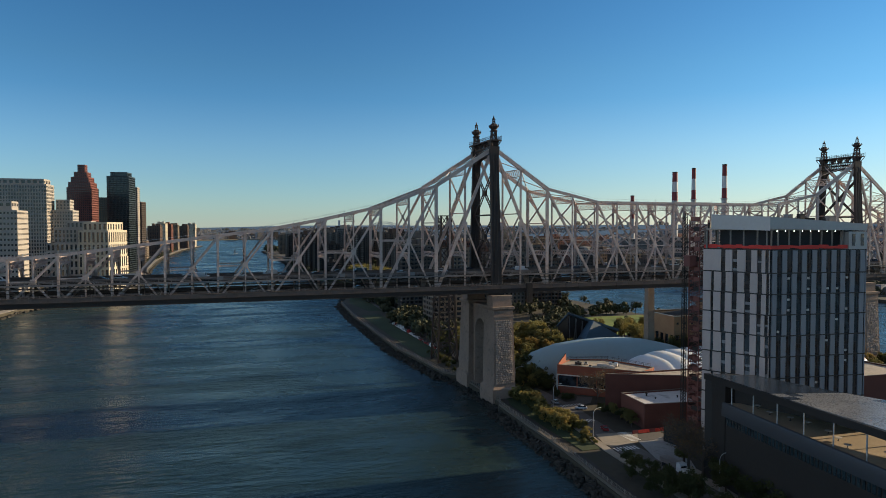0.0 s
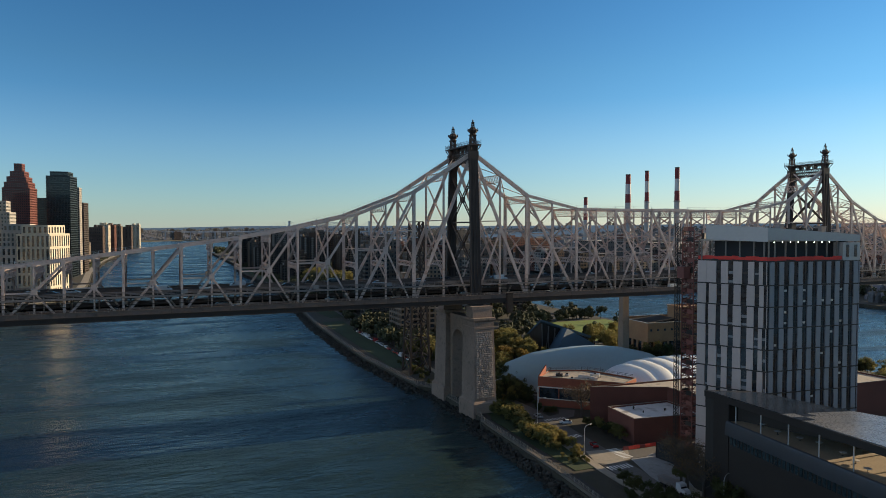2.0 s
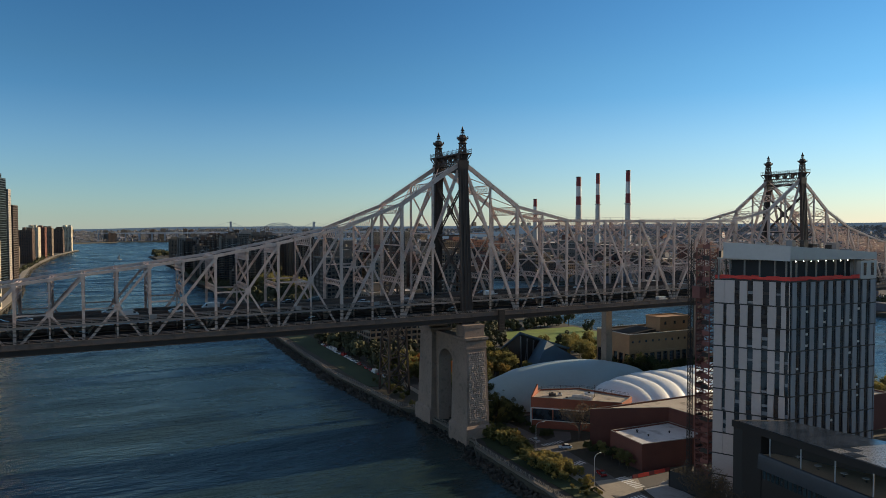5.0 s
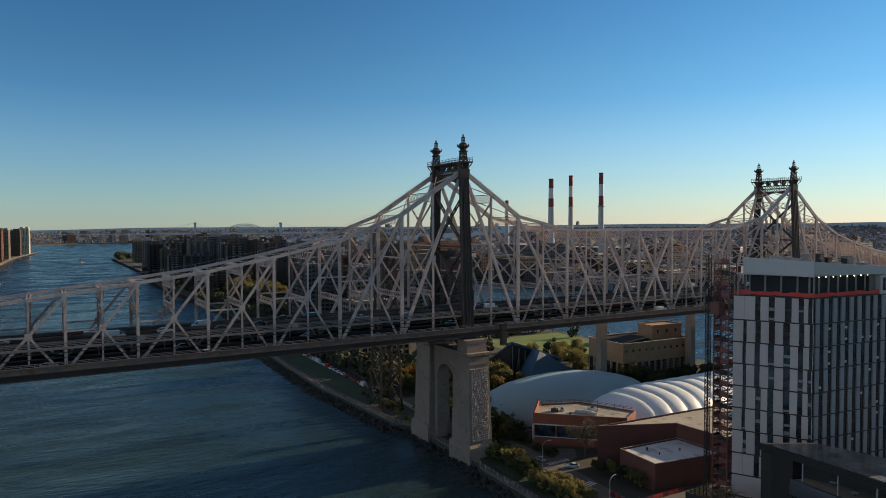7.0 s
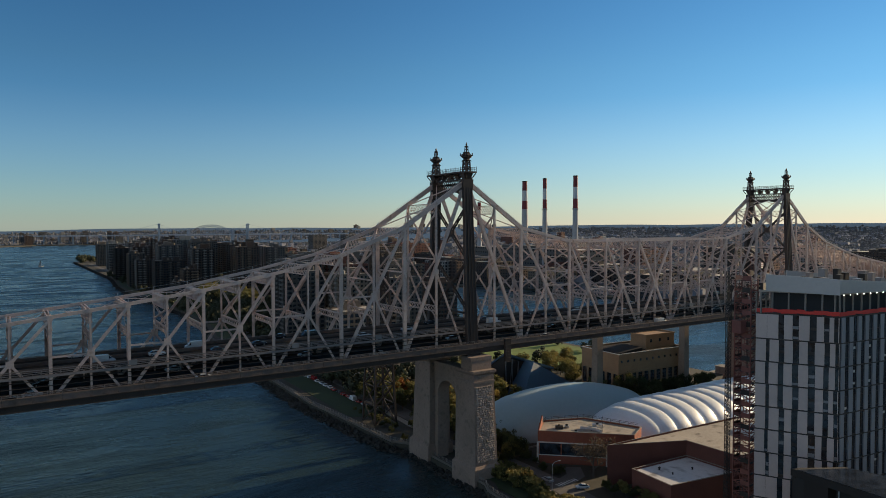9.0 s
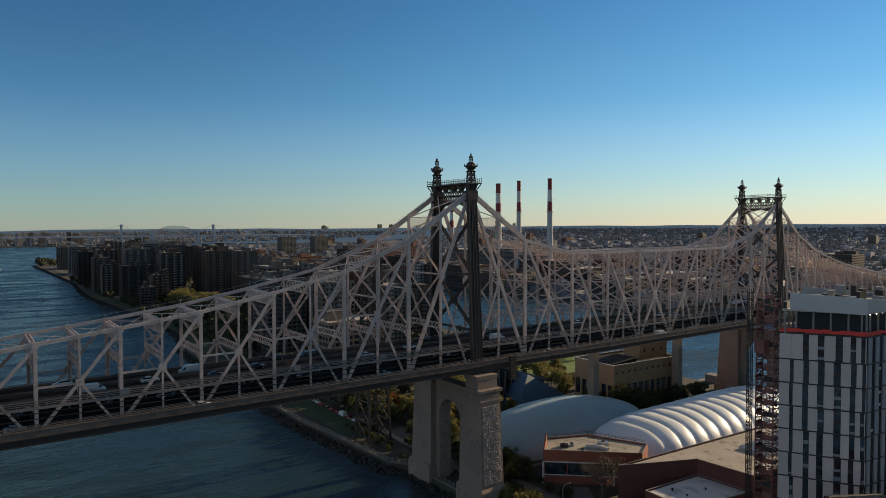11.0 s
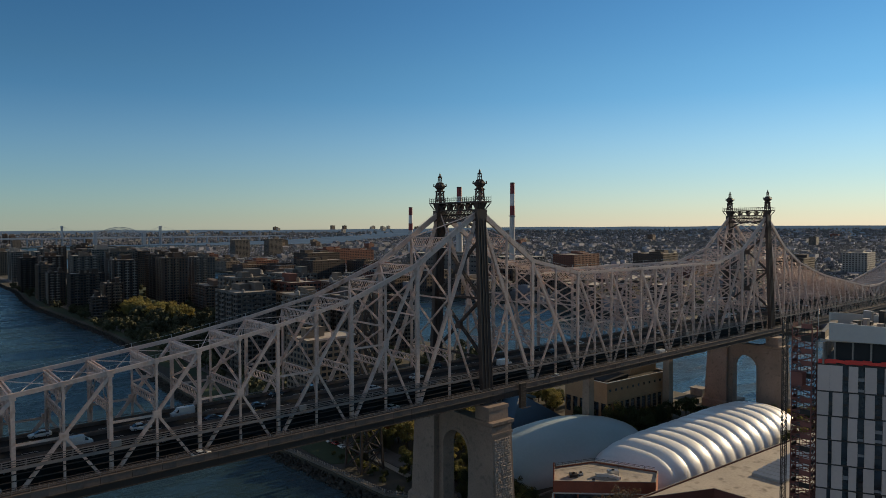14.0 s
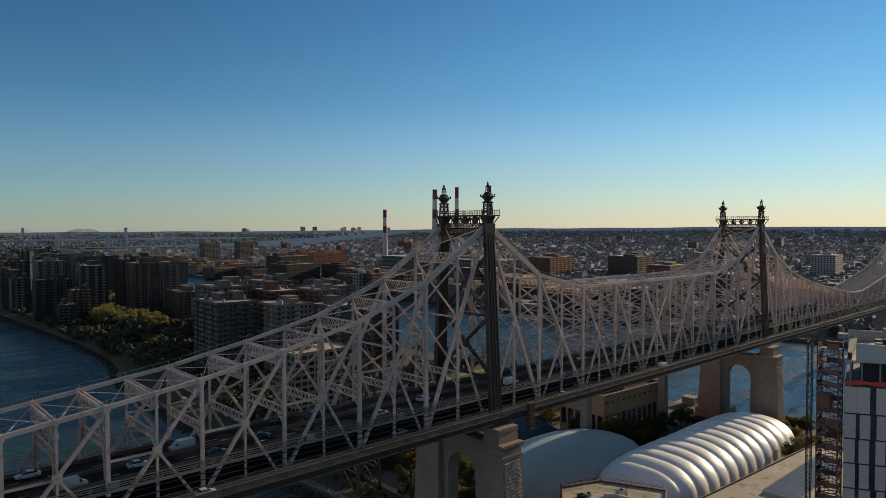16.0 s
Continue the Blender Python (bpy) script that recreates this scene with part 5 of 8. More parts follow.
for i in range(30):
    for j in range(6):
        t0, t1 = 0.015 + 0.97 * i / 30, 0.015 + 0.97 * (i + 0.985) / 30
        u0, u1 = 0.02 + 0.96 * j / 6, 0.02 + 0.96 * (j + 0.99) / 6
        q = [(west(t).lerp(sweep(t), u), roof_z(t)) for t, u in ((t0, u0), (t1, u0), (t1, u1), (t0, u1))]
        g = Geo()
        g.hexa([(*p, z + 0.02) for p, z in q] + [(*p, z + 0.1) for p, z in q])
        pale = i > 7 and rng.random() < 0.95
        part("roof_panel" if pale else "solar_panel", g, ROOF_PANEL if pale else SOLAR, low)
g = Geo()
ribbon(g, 0.0, 0.09, 2.6, 28.8, -0.6, 3.0)
g.prism([(17.2, -113), (27.5, -119), (40, -150), (30, -150)][::-1], 2.6, 28.7)
part("end_block", g, DARK_METAL, low, "dark metal-clad end wall")
g = Geo()
ribbon(g, 0.09, 1.0, 2.6, 21.4, -0.8, 0.6, 1)
part("wall", g, DARK_METAL, low)
g = Geo()
d = (W1 - W0).normalized()
nn = Vector((d.y, -d.x))
rim = [(0.45 * math.cos(math.pi / 2 * k / 9), 21.4 + 3.4 * math.sin(math.pi / 2 * k / 9)) for k in range(10)] + [(-0.5, 24.8), (-0.5, 21.4)]
ends = [[(*(west(t) + nn * o), z) for o, z in rim] for t in (0.09, 1.0)]
m = len(rim)
g.face_set(ends[0] + ends[1], [(k, (k + 1) % m, m + (k + 1) % m, m + k) for k in range(m)] + [tuple(range(m))[::-1], tuple(range(m, 2 * m))])
part("parapet_band", g, material("dark_zinc_cladding", (0.056, 0.06, 0.068), 0.42, 0.3, 0.12, 0.6, 0.05), low, "dark rounded zinc parapet band")
for i in range(70):
    t = 0.095 + 0.9 * i / 70
    g = Geo()
    ribbon(g, t, t + 0.0085, 19.0, 21.2, -0.7, 0.2)
    part("clerestory_pane", g, GLASS_BLUE, low)
g = Geo()
a, b, c, d = west(0.09), west(1.0), east(1.0), east(0.09)
g.prism([tuple(p) for p in (a, b, c, d)], 24.2, 24.6)
part("terrace_floor", g, TAN_DECK, low, "tan roof terrace floor")
for i in range(10):
    c = west(0.115 + 0.88 * i / 10)
    g = Geo()
    g.lathe(c.x + 0.9, c.y, [(0.16, 24.6), (0.16, 29.0 + 2.0 * (0.115 + 0.88 * i / 10))], 10)
    part("terrace_column", g, GALV, low)
for i in range(10):
    c = sweep(0.12 + 0.86 * i / 10)
    g = Geo()
    g.lathe(c.x - 0.9, c.y, [(0.22, 24.6), (0.22, 29.0 + 2.0 * (0.12 + 0.86 * i / 10))], 10)
    part("terrace_column", g, GALV, low)
for i in range(14):
    c = west(0.16 + 0.055 * i) + Vector((rng.uniform(3, 9), rng.uniform(-1, 1)))
    t = thing("terrace_table", "round pale terrace table", "table", "terrace tables", (c.x, c.y, 24.6))
    g = Geo()
    g.lathe(0, 0, [(0.3, 0), (0.06, 0.05), (0.06, 0.7)], 10)
    part("pedestal", g, DARK_METAL, t)
    g = Geo()
    g.lathe(0, 0, [(0.75, 0.7), (0.75, 0.76)], 14)
    part("tabletop", g, ROOF_WHITE, t)

# ---- brick sports hall ----
hall = thing("sports_hall", "red brick sports hall with flat grey roofs", "building")


def flat_block(parent, poly, z1, wall, roof, z0=2.6, lip=0.55):
    g = Geo()
    g.prism(poly, z0, z1 - lip)
    part("wall", g, wall, parent)
    g = Geo()
    g.prism(inset(poly, 0.36), z1 - lip, z1 - lip + 0.06)
    part("roof", g, roof, parent)
    g = Geo()
    inn = inset(poly, 0.35)
    n = len(poly)
    for i in range(n):
        a, b, c, d = poly[i], poly[(i + 1) % n], inn[(i + 1) % n], inn[i]
        g.hexa([(*a, z1 - lip), (*b, z1 - lip), (*c, z1 - lip), (*d, z1 - lip), (*a, z1), (*b, z1), (*c, z1), (*d, z1)])
    part("parapet", g, wall, parent)
    g = Geo()
    for i in range(n):
        a, b, c, d = poly[i], poly[(i + 1) % n], inn[(i + 1) % n], inn[i]
        g.hexa([(*a, z1), (*b, z1), (*c, z1), (*d, z1), (*a, z1 + 0.12), (*b, z1 + 0.12), (*c, z1 + 0.12), (*d, z1 + 0.12)])
    part("coping", g, CONCRETE, parent, "pale stone coping")
    return parent


flat_block(hall, [(29.0, -46.0), (53.8, -57.0), (54.5, -75.5), (142, -80), (140, -52.4)], 15.6, BRICK, ROOF_GREY)
annex = thing("hall_annex", "low brick annex with a white membrane roof", "building")
flat_block(annex, [(29.3, -55.8), (28.0, -71.3), (54.0, -75.2), (53.6, -57.2)], 10.9, BRICK, STAINED_ROOF)
lobby = thing("hall_lobby", "brick lobby wing with equipment on its roof", "building")
flat_block(lobby, [(24.4, -17.9), (48.4, -40.2), (58.0, -35.0), (49.5, -15.0), (34.6, -9.4)], 13.9, LIT_BRICK, ROOF_GREY)
g = Geo()
d = Vector((48.4 - 24.4, -40.2 + 17.9)).normalized()
nn = Vector((d.y, -d.x))
a, b = Vector((24.4, -17.9)) + nn * 0.06, Vector((48.4, -40.2)) + nn * 0.06
g.bar((*a, 10.0), (*b, 10.0), 0.16, 0.4)
g.bar((*a, 5.6), (*b, 5.6), 0.14, 0.3)
for u in (0.0, 0.72):
    c = a.lerp(b, u)
    g.bar((*c, 2.6), (*c, 9.8), 0.5, 0.5)
part("pale_trim", g, ROOF_WHITE, lobby, "pale stone trim band")
for i in range(3):
    g = Geo()
    u, v = a.lerp(b, 0.02 + 0.235 * i), a.lerp(b, 0.24 + 0.235 * i)
    g.bar((*u, 7.75), (*v, 7.75), 0.12, 3.9)
    part("lobby_window", g, WINDOW, lobby)
g = Geo()
g.prism([(24.5, -17.8), (24.8, -18.15), (31.2, -12.75), (30.9, -12.4)], 13.9, 14.2, [14.2, 14.2, 17.0, 17.0])
part("raking_wall", g, LIT_BRICK, lobby, "brick parapet wall with a sloping top")
g = Geo()
rail_ends = [(31.0, -12.6), (34.8, -10.2), (49.0, -15.6), (56.9, -34.4)]
for (xa, ya), (xb, yb) in zip(rail_ends, rail_ends[1:]):
    for z in (14.7, 15.2):
        g.bar((xa, ya, z), (xb, yb, z), 0.08, 0.08)
    for k in range(6):
        g.bar((xa + (xb - xa) * k / 6, ya + (yb - ya) * k / 6, 13.9), (xa + (xb - xa) * k / 6, ya + (yb - ya) * k / 6, 15.2), 0.08, 0.08)
part("roof_railing", g, DARK_METAL, lobby, "thin dark roof-edge railing")
for i, (x, y, w, d, h) in enumerate(((45.0, -26.2, 3.4, 2.4, 1.5), (33.4, -19.0, 2.6, 2.0, 1.1), (34.4, -26.4, 1.0, 0.8, 0.9), (36.5, -19.6, 1.4, 1.2, 0.8))):
    t = thing("roof_unit", "pale boxy air handler on the brick roof", "roof equipment", "rooftop units", (x, y, 13.42))
    t.rotation_euler = (0, 0, -0.7)
    g = Geo()
    g.box(-w / 2, -d / 2, 0.2, w / 2, d / 2, h)
    g.box(-w / 2 + 0.2, -d / 2 - 0.05, 0.5, w / 2 - 0.2, d / 2 + 0.05, h - 0.3)
    part("casing", g, DARK_METAL if i == 1 else GALV, t)
    g = Geo()
    g.lathe(0, 0, [(0.5, h), (0.5, h + 0.3), (0.42, h + 0.3), (0.42, h + 0.05)], 14)
    part("fan_ring", g, DARK_METAL, t)
    g = Geo()
    g.box(-w / 2, -d / 2, 0, -w / 2 + 0.15, d / 2, 0.2)
    g.box(w / 2 - 0.15, -d / 2, 0, w / 2, d / 2, 0.2)
    part("skid", g, DARK_METAL, t)
t = thing("roof_duct", "white curved duct lying on the brick lobby roof", "roof equipment", "", (42.0, -26.6, 13.42))
t.rotation_euler = (0, 0, -1.15)
g = Geo()
for k in range(8):
    u, v = -1 + k / 4, -1 + (k + 1) / 4
    g.bar((u * 4.0, -1.2 * u * u, 0.55), (v * 4.0, -1.2 * v * v, 0.55), 1.0, 0.9, (0, 0, 1))
part("duct", g, ROOF_WHITE, t)
for u in (-2.6, 0.0, 2.6):
    g = Geo()
    g.box(u - 0.12, -1.0, 0.0, u + 0.12, 0.4, 0.14)
    part("bearer", g, DARK_METAL, t)
t = thing("roof_mast", "thin dark mast on the brick lobby roof", "mast", "", (47.2, -26.7, 13.42))
g = Geo()
g.lathe(0, 0, [(0.3, 0), (0.3, 0.1), (0.07, 0.12), (0.05, 4.2)], 8)
part("pole", g, DARK_METAL, t)
for x, y, r in ((36.6, -60.2, 1.0), (36.8, -65.0, 0.7), (45.3, -65.6, 0.8)):
    t = thing("roof_vent", "small dark vent on the stained white roof", "roof equipment", "annex vents", (x, y, 10.4))
    g = Geo()
    g.lathe(0, 0, [(0.28 * r, 0), (0.28 * r, 0.7 * r), (0.5 * r, 0.7 * r), (0.1, 1.05 * r)], 10)
    part("cowl", g, DARK_METAL, t)
for i in range(14):
    t = thing("skylight_strip", "long metal duct on the hall roof", "roof equipment", "roof ducts", (76 + 3.4 * i, -63.5, 15.1))
    g = Geo()
    g.box(-0.9, -5, 0, 0.9, 5, 0.8)
    g.prism([(-0.9, -5), (0.9, -5), (0.9, 5), (-0.9, 5)], 0.8, 1.1, [0.8, 1.2, 1.2, 0.8])
    part("casing", g, GALV, t)

# ---- air-supported domes ----


def dome(name, label, cx, cy, ang, L, W, H, ribs, mat, rib_depth, flat):
    """A long inflated shell with swelling bays between its cables."""
    t = thing(name, label, "air dome", "", (cx, cy, 2.6))
    t.rotation_euler = (0, 0, ang)
    g = Geo()
    nu, nv = ribs * 8, 28
    for i in range(nu + 1):
        u = -1 + 2 * i / nu
        end = max(0.0, 1 - abs(u) ** flat) ** 0.5
        bay = abs(math.sin(math.pi * (u + 1) / 2 * ribs))
        for j in range(nv + 1):
            a = math.pi * j / nv
            r = end * (1 - rib_depth * (1 - bay ** 0.5))
            yy = -math.cos(a)
            yy = math.copysign(abs(yy) ** 0.8, yy)
            zz = math.sin(a) ** 0.85
            k = noise.noise((u * 4, yy * 2, 1.3)) * 0.014 + noise.noise((u * 15, yy * 6, 4.1)) * 0.006
            g.v.append((u * L / 2, yy * W / 2 * (0.35 + 0.65 * end) * (1 - rib_depth * 0.3 * (1 - bay)) if end > 0 else yy * W / 2 * 0.35, H * zz * (r + k)))
    for i in range(nu):
        for j in range(nv):
            o = i * (nv + 1) + j
            g.f.append((o, o + nv + 1, o + nv + 2, o + 1))
    part("skin", g, mat, t, smooth=True)
    g = Geo()
    for s in (-1, 1):
        g.box(-L / 2 * 0.97, s * W / 2 - 0.3, 0, L / 2 * 0.97, s * W / 2 + 0.3, 0.5)
    part("grade_beam", g, CONCRETE, t)
    return t


dome("tennis_dome", "silvery white ribbed air-supported tennis dome", 119.5, -17.5, 0.0, 126, 37, 13.6, 16, DOME_SKIN, 0.06, 6)
dome("tennis_dome", "smooth grey-green air-supported tennis dome", 69.5, 16.5, 0.0, 92, 42, 13.9, 1, DOME_GREY, 0.0, 2.1)

# ---- steam plant and service buildings beside the bridge ----


def facade(parent, w, d, h, z0, floors, bays_x, bays_y, wall, glass=None, pier_w=0.45, band=0.45, top=1.2, base=0.0):
    """A body of glass behind a real grid of piers and floor bands, centred on its parent."""
    g = Geo()
    g.box(-w / 2 + 0.35, -d / 2 + 0.35, z0, w / 2 - 0.35, d / 2 - 0.35, z0 + h - 0.4)
    part("glazing", g, glass or WINDOW, parent)
    g = Geo()
    fh = (h - top - base) / floors
    for k in range(floors):
        a = z0 + base + k * fh
        g.box(-w / 2 + 0.02, -d / 2 + 0.02, a, w / 2 - 0.02, d / 2 - 0.02, a + fh * band)
    if base:
        g.box(-w / 2 + 0.02, -d / 2 + 0.02, z0, w / 2 - 0.02, d / 2 - 0.02, z0 + base)
    g.box(-w / 2 - 0.03, -d / 2 - 0.03, z0 + h - top, w / 2 + 0.03, d / 2 + 0.03, z0 + h)
    for n, L, ax in ((bays_x, w, 0), (bays_y, d, 1)):
        pw = L / n * pier_w
        for i in range(n + 1):
            c = min(max(-L / 2 + L * i / n, -L / 2 + pw / 2), L / 2 - pw / 2)
            if ax == 0:
                g.box(c - pw / 2, -d / 2, z0, c + pw / 2, -d / 2 + 0.4, z0 + h - top)
                g.box(c - pw / 2, d / 2 - 0.4, z0, c + pw / 2, d / 2, z0 + h - top)
            else:
                g.box(-w / 2, c - pw / 2, z0, -w / 2 + 0.4, c + pw / 2, z0 + h - top)
                g.box(w / 2 - 0.4, c - pw / 2, z0, w / 2, c + pw / 2, z0 + h - top)
    part("wall", g, wall, parent)
    g = Geo()
    g.box(-w / 2 + 0.3, -d / 2 + 0.3, z0 + h - 0.05, w / 2 - 0.3, d / 2 - 0.3, z0 + h + 0.03)
    part("roof", g, ROOF_GREY, parent)


def punched(parent, w, d, h, z0, floors, bays_x, bays_y, wall, glass=None, pier_w=0.45, band=0.45, top=1.2, base=0.0, roof=None):
    """A body of glass inside one continuous wall pierced by real window openings."""
    g = Geo()
    g.box(-w / 2 + 0.4, -d / 2 + 0.4, z0, w / 2 - 0.4, d / 2 - 0.4, z0 + h - 0.4)
    part("glazing", g, glass or WINDOW, parent)
    index, g = {}, Geo()

    def vert(p):
        key = (round(p[0], 3), round(p[1], 3), round(p[2], 3))
        if key not in index:
            index[key] = len(g.v)
            g.v.append(key)
        return index[key]

    fh = (h - top - base) / floors
    zs = [z0]
    for k in range(floors):
        a = z0 + base + k * fh
        zs += [a + fh * band, a + fh * 0.97]
    zs.append(z0 + h)
    sides = (((-w / 2, -d / 2), (1, 0), w, bays_x), ((w / 2, -d / 2), (0, 1), d, bays_y), ((w / 2, d / 2), (-1, 0), w, bays_x), ((-w / 2, d / 2), (0, -1), d, bays_y))
    for (ox, oy), (ux, uy), L, n in sides:
        nx, ny = uy, -ux
        us = [0]
        for i in range(n):
            us += [L * (i + pier_w / 2) / n, L * (i + 1 - pier_w / 2) / n]
        us.append(L)
        P = lambda u, z, e=0.0: vert((ox + ux * u - nx * e, oy + uy * u - ny * e, z))
        for i in range(len(us) - 1):
            for j in range(len(zs) - 1):
                a, b, c, e = us[i], us[i + 1], zs[j], zs[j + 1]
                if i % 2 == 1 and j % 2 == 1:
                    for (p, q), (r, t) in (((a, c), (b, c)), ((b, c), (b, e)), ((b, e), (a, e)), ((a, e), (a, c))):
                        g.f.append((P(p, q), P(p, q, 0.38), P(r, t, 0.38), P(r, t)))
                else:
                    g.f.append((P(a, c), P(b, c), P(b, e), P(a, e)))
    part("wall", g, wall, parent)
    g = Geo()
    g.box(-w / 2 + 0.3, -d / 2 + 0.3, z0 + h - 0.5, w / 2 - 0.3, d / 2 - 0.3, z0 + h - 0.35)
    part("roof", g, roof or ROOF_GREY, parent)
    g = Geo()
    for x0, y0, x1, y1 in ((-w / 2, -d / 2, w / 2, -d / 2 + 0.3), (-w / 2, d / 2 - 0.3, w / 2, d / 2), (-w / 2, -d / 2 + 0.3, -w / 2 + 0.3, d / 2 - 0.3), (w / 2 - 0.3, -d / 2 + 0.3, w / 2, d / 2 - 0.3)):
        g.box(x0, y0, z0 + h, x1, y1, z0 + h + 0.35)
    part("coping", g, wall, parent)


def block(name, label, x, y, w, d, h, ang, floors, bx, by, wall, glass=None, group="", heads=1, seed=0, near=False, **kw):
    t = thing(name, label, "building", group, (x, y, 2.6))
    t.rotation_euler = (0, 0, ang)
    (punched if near else facade)(t, w, d, h, 0, floors, bx, by, wall, glass, **kw)
    r = random.Random(seed + int(x * 7 + y * 3))
    for i in range(heads):
        a, b, c = w * r.uniform(0.15, 0.35), d * r.uniform(0.2, 0.45), r.uniform(2.5, 5.5)
        px, py = r.uniform(-0.28, 0.28) * w, r.uniform(-0.22, 0.22) * d
        g = Geo()
        g.box(px - a / 2, py - b / 2, h, px + a / 2, py + b / 2, h + c)
        g.box(px - a / 2 - 0.15, py - b / 2 - 0.15, h + c, px + a / 2 + 0.15, py + b / 2 + 0.15, h + c + 0.25)
        part("roof_bulkhead", g, wall, t)
    return t


steam = thing("steam_plant", "buff brick steam plant with tall windows and a dark roof", "building", "", (138.8, 39.2, 2.6))
steam.rotation_euler = (0, 0, -0.06)
punched(steam, 46, 26, 20.6, 0, 1, 11, 6, YELLOW_BRICK, None, 0.3, 0.2, 9.0, 1.5, TAR)
for i in range(11):
    x = -23 + 46 * (i + 0.5) / 11
    g = Geo()
    g.box(x - 0.55, -13.06, 16.8, x + 0.55, -12.9, 17.9)
    part("vent_opening", g, WINDOW, steam)
    g = Geo()
    for k in (-1, 0, 1):
        g.box(x + k * 0.8 - 0.06, -12.75, 3.6, x + k * 0.8 + 0.06, -12.62, 10.9)
    for k in range(4):
        g.box(x - 1.2, -12.74, 4.9 + 1.6 * k, x + 1.2, -12.63, 5.02 + 1.6 * k)
    part("window_frame", g, RAIL_GREY, steam)
g = Geo()
for t in (-1, 1):
    g.box(-23.25, t * 12.9 - 0.25, 20.96, 23.25, t * 12.9 + 0.25, 21.25)
    g.box(t * 22.95 - 0.25, -12.6, 20.96, t * 22.95 + 0.25, 12.6, 21.25)
part("roof_coping", g, ROOF_WHITE, steam, "pale stone coping")
g = Geo()
g.box(-23.1, -13.25, 12.0, 23.1, -13.0, 12.35)
g.box(-23.1, -13.2, 1.2, 23.1, -13.0, 1.7)
part("string_course", g, YELLOW_BRICK, steam)
g = Geo()
g.box(2, -6.5, 20.3, 22.4, 4, 27.0)
for q0, q1, q2, q3 in ((1.7, -6.8, 22.7, -6.3), (1.7, 3.8, 22.7, 4.3), (1.7, -6.3, 2.2, 3.8), (22.2, -6.3, 22.7, 3.8)):
    g.box(q0, q1, 27.0, q2, q3, 27.7)
part("upper_block", g, YELLOW_BRICK, steam)
for i in range(3):
    g = Geo()
    g.box(5.0 + 6.2 * i, -6.58, 23.6, 6.3 + 6.2 * i, -6.45, 25.2)
    part("upper_window", g, WINDOW, steam)
g = Geo()
g.prism([(-19, -9), (-3, -9), (-3, 6), (-19, 6)], 20.2, 22.4, [20.6, 22.2, 22.2, 20.6])
part("roof_monitor", g, TAR, steam)
shed = thing("wedge_building", "dark blue-grey wedge-shaped building by the lawn", "building", "", (0, 0, 2.6))
SLATE = material("blue_grey_cladding", (0.052, 0.10, 0.15), 0.55, 0.0, 0.15, 0.5, 0.05)
g = Geo()
g.prism([(75.7, 65.5), (105.5, 64.5), (110, 90), (80, 94)], 0, 12, [19.6, 9.0, 3.0, 4.0])
part("wall", g, DARK_METAL, shed)
g = Geo()
g.hexa([(75.0, 64.4, 19.5), (106.3, 63.4, 8.9), (110.4, 90.4, 2.9), (79.6, 94.4, 3.9), (75.0, 64.4, 20.5), (106.3, 63.4, 9.9), (110.4, 90.4, 3.6), (79.6, 94.4, 4.6)])
part("roof", g, SLATE, shed)
g = Geo()
g.face_set([(70, 46, 0), (114, 50, 0), (104, 64.3, 0), (77, 65.3, 0), (84.4, 53.7, 16.6), (88, 64.9, 15.2)],
           [(3, 2, 1, 0), (0, 1, 4), (1, 2, 5, 4), (2, 3, 5), (3, 0, 4, 5)])
part("sloping_wing", g, SLATE, shed, "blue-grey sloping standing-seam roof")
for i in range(5):
    g = Geo()
    u, v = 0.03 + 0.065 * i, 0.03 + 0.065 * (i + (1 if i % 2 else -0.2))
    g.bar((75.7 + 29.8 * u, 65.3 - u, 1), (75.7 + 29.8 * v, 65.3 - v, 18.2 - 10.6 * v), 0.4, 0.35)
    part("mullion", g, BAND_METAL, shed)
dock = thing("river_platform", "low concrete river platform with sheds", "platform", "", (212, 28, 0))
g = Geo()
g.box(-14, -14, -3, 8, 14, 2.4)
part("slab", g, CONCRETE, dock)
g = Geo()
g.box(-8, 2, 2.4, -2, 9, 6.2)
g.box(-8.4, 1.6, 6.2, -1.6, 9.4, 6.6)
part("shed", g, CONCRETE, dock)
g = Geo()
g.lathe(-3, -6, [(0.5, 2.4), (0.4, 14)], 10)
part("mast", g, DARK_METAL, dock)

# tramway tower north of the bridge
tram = thing("tramway_tower", "dark lattice tramway tower beside the bridge", "lattice tower", "", (2, 58, 2.6))
legs = [[(sx * 5 * (1 - 0.5 * u), sy * 5.5 * (1 - 0.5 * u), 72 * u) for u in [k / 9 for k in range(10)]] for sx, sy in ((-1, -1), (1, -1), (1, 1), (-1, 1))]
for L in legs:
    g = Geo()
    g.bar(L[0], L[-1], 0.8, 0.8)
    part("leg", g, TOWER_STEEL, tram)
for i in range(4):
    A, B = legs[i], legs[(i + 1) % 4]
    for k in range(9):
        g = Geo()
        g.bar(A[k], B[k + 1], 0.36, 0.36)
        g.bar(B[k], A[k + 1], 0.36, 0.36)
        g.bar(A[k + 1], B[k + 1], 0.4, 0.4)
        part("bracing", g, TOWER_STEEL, tram)

# ---- power station chimneys ----


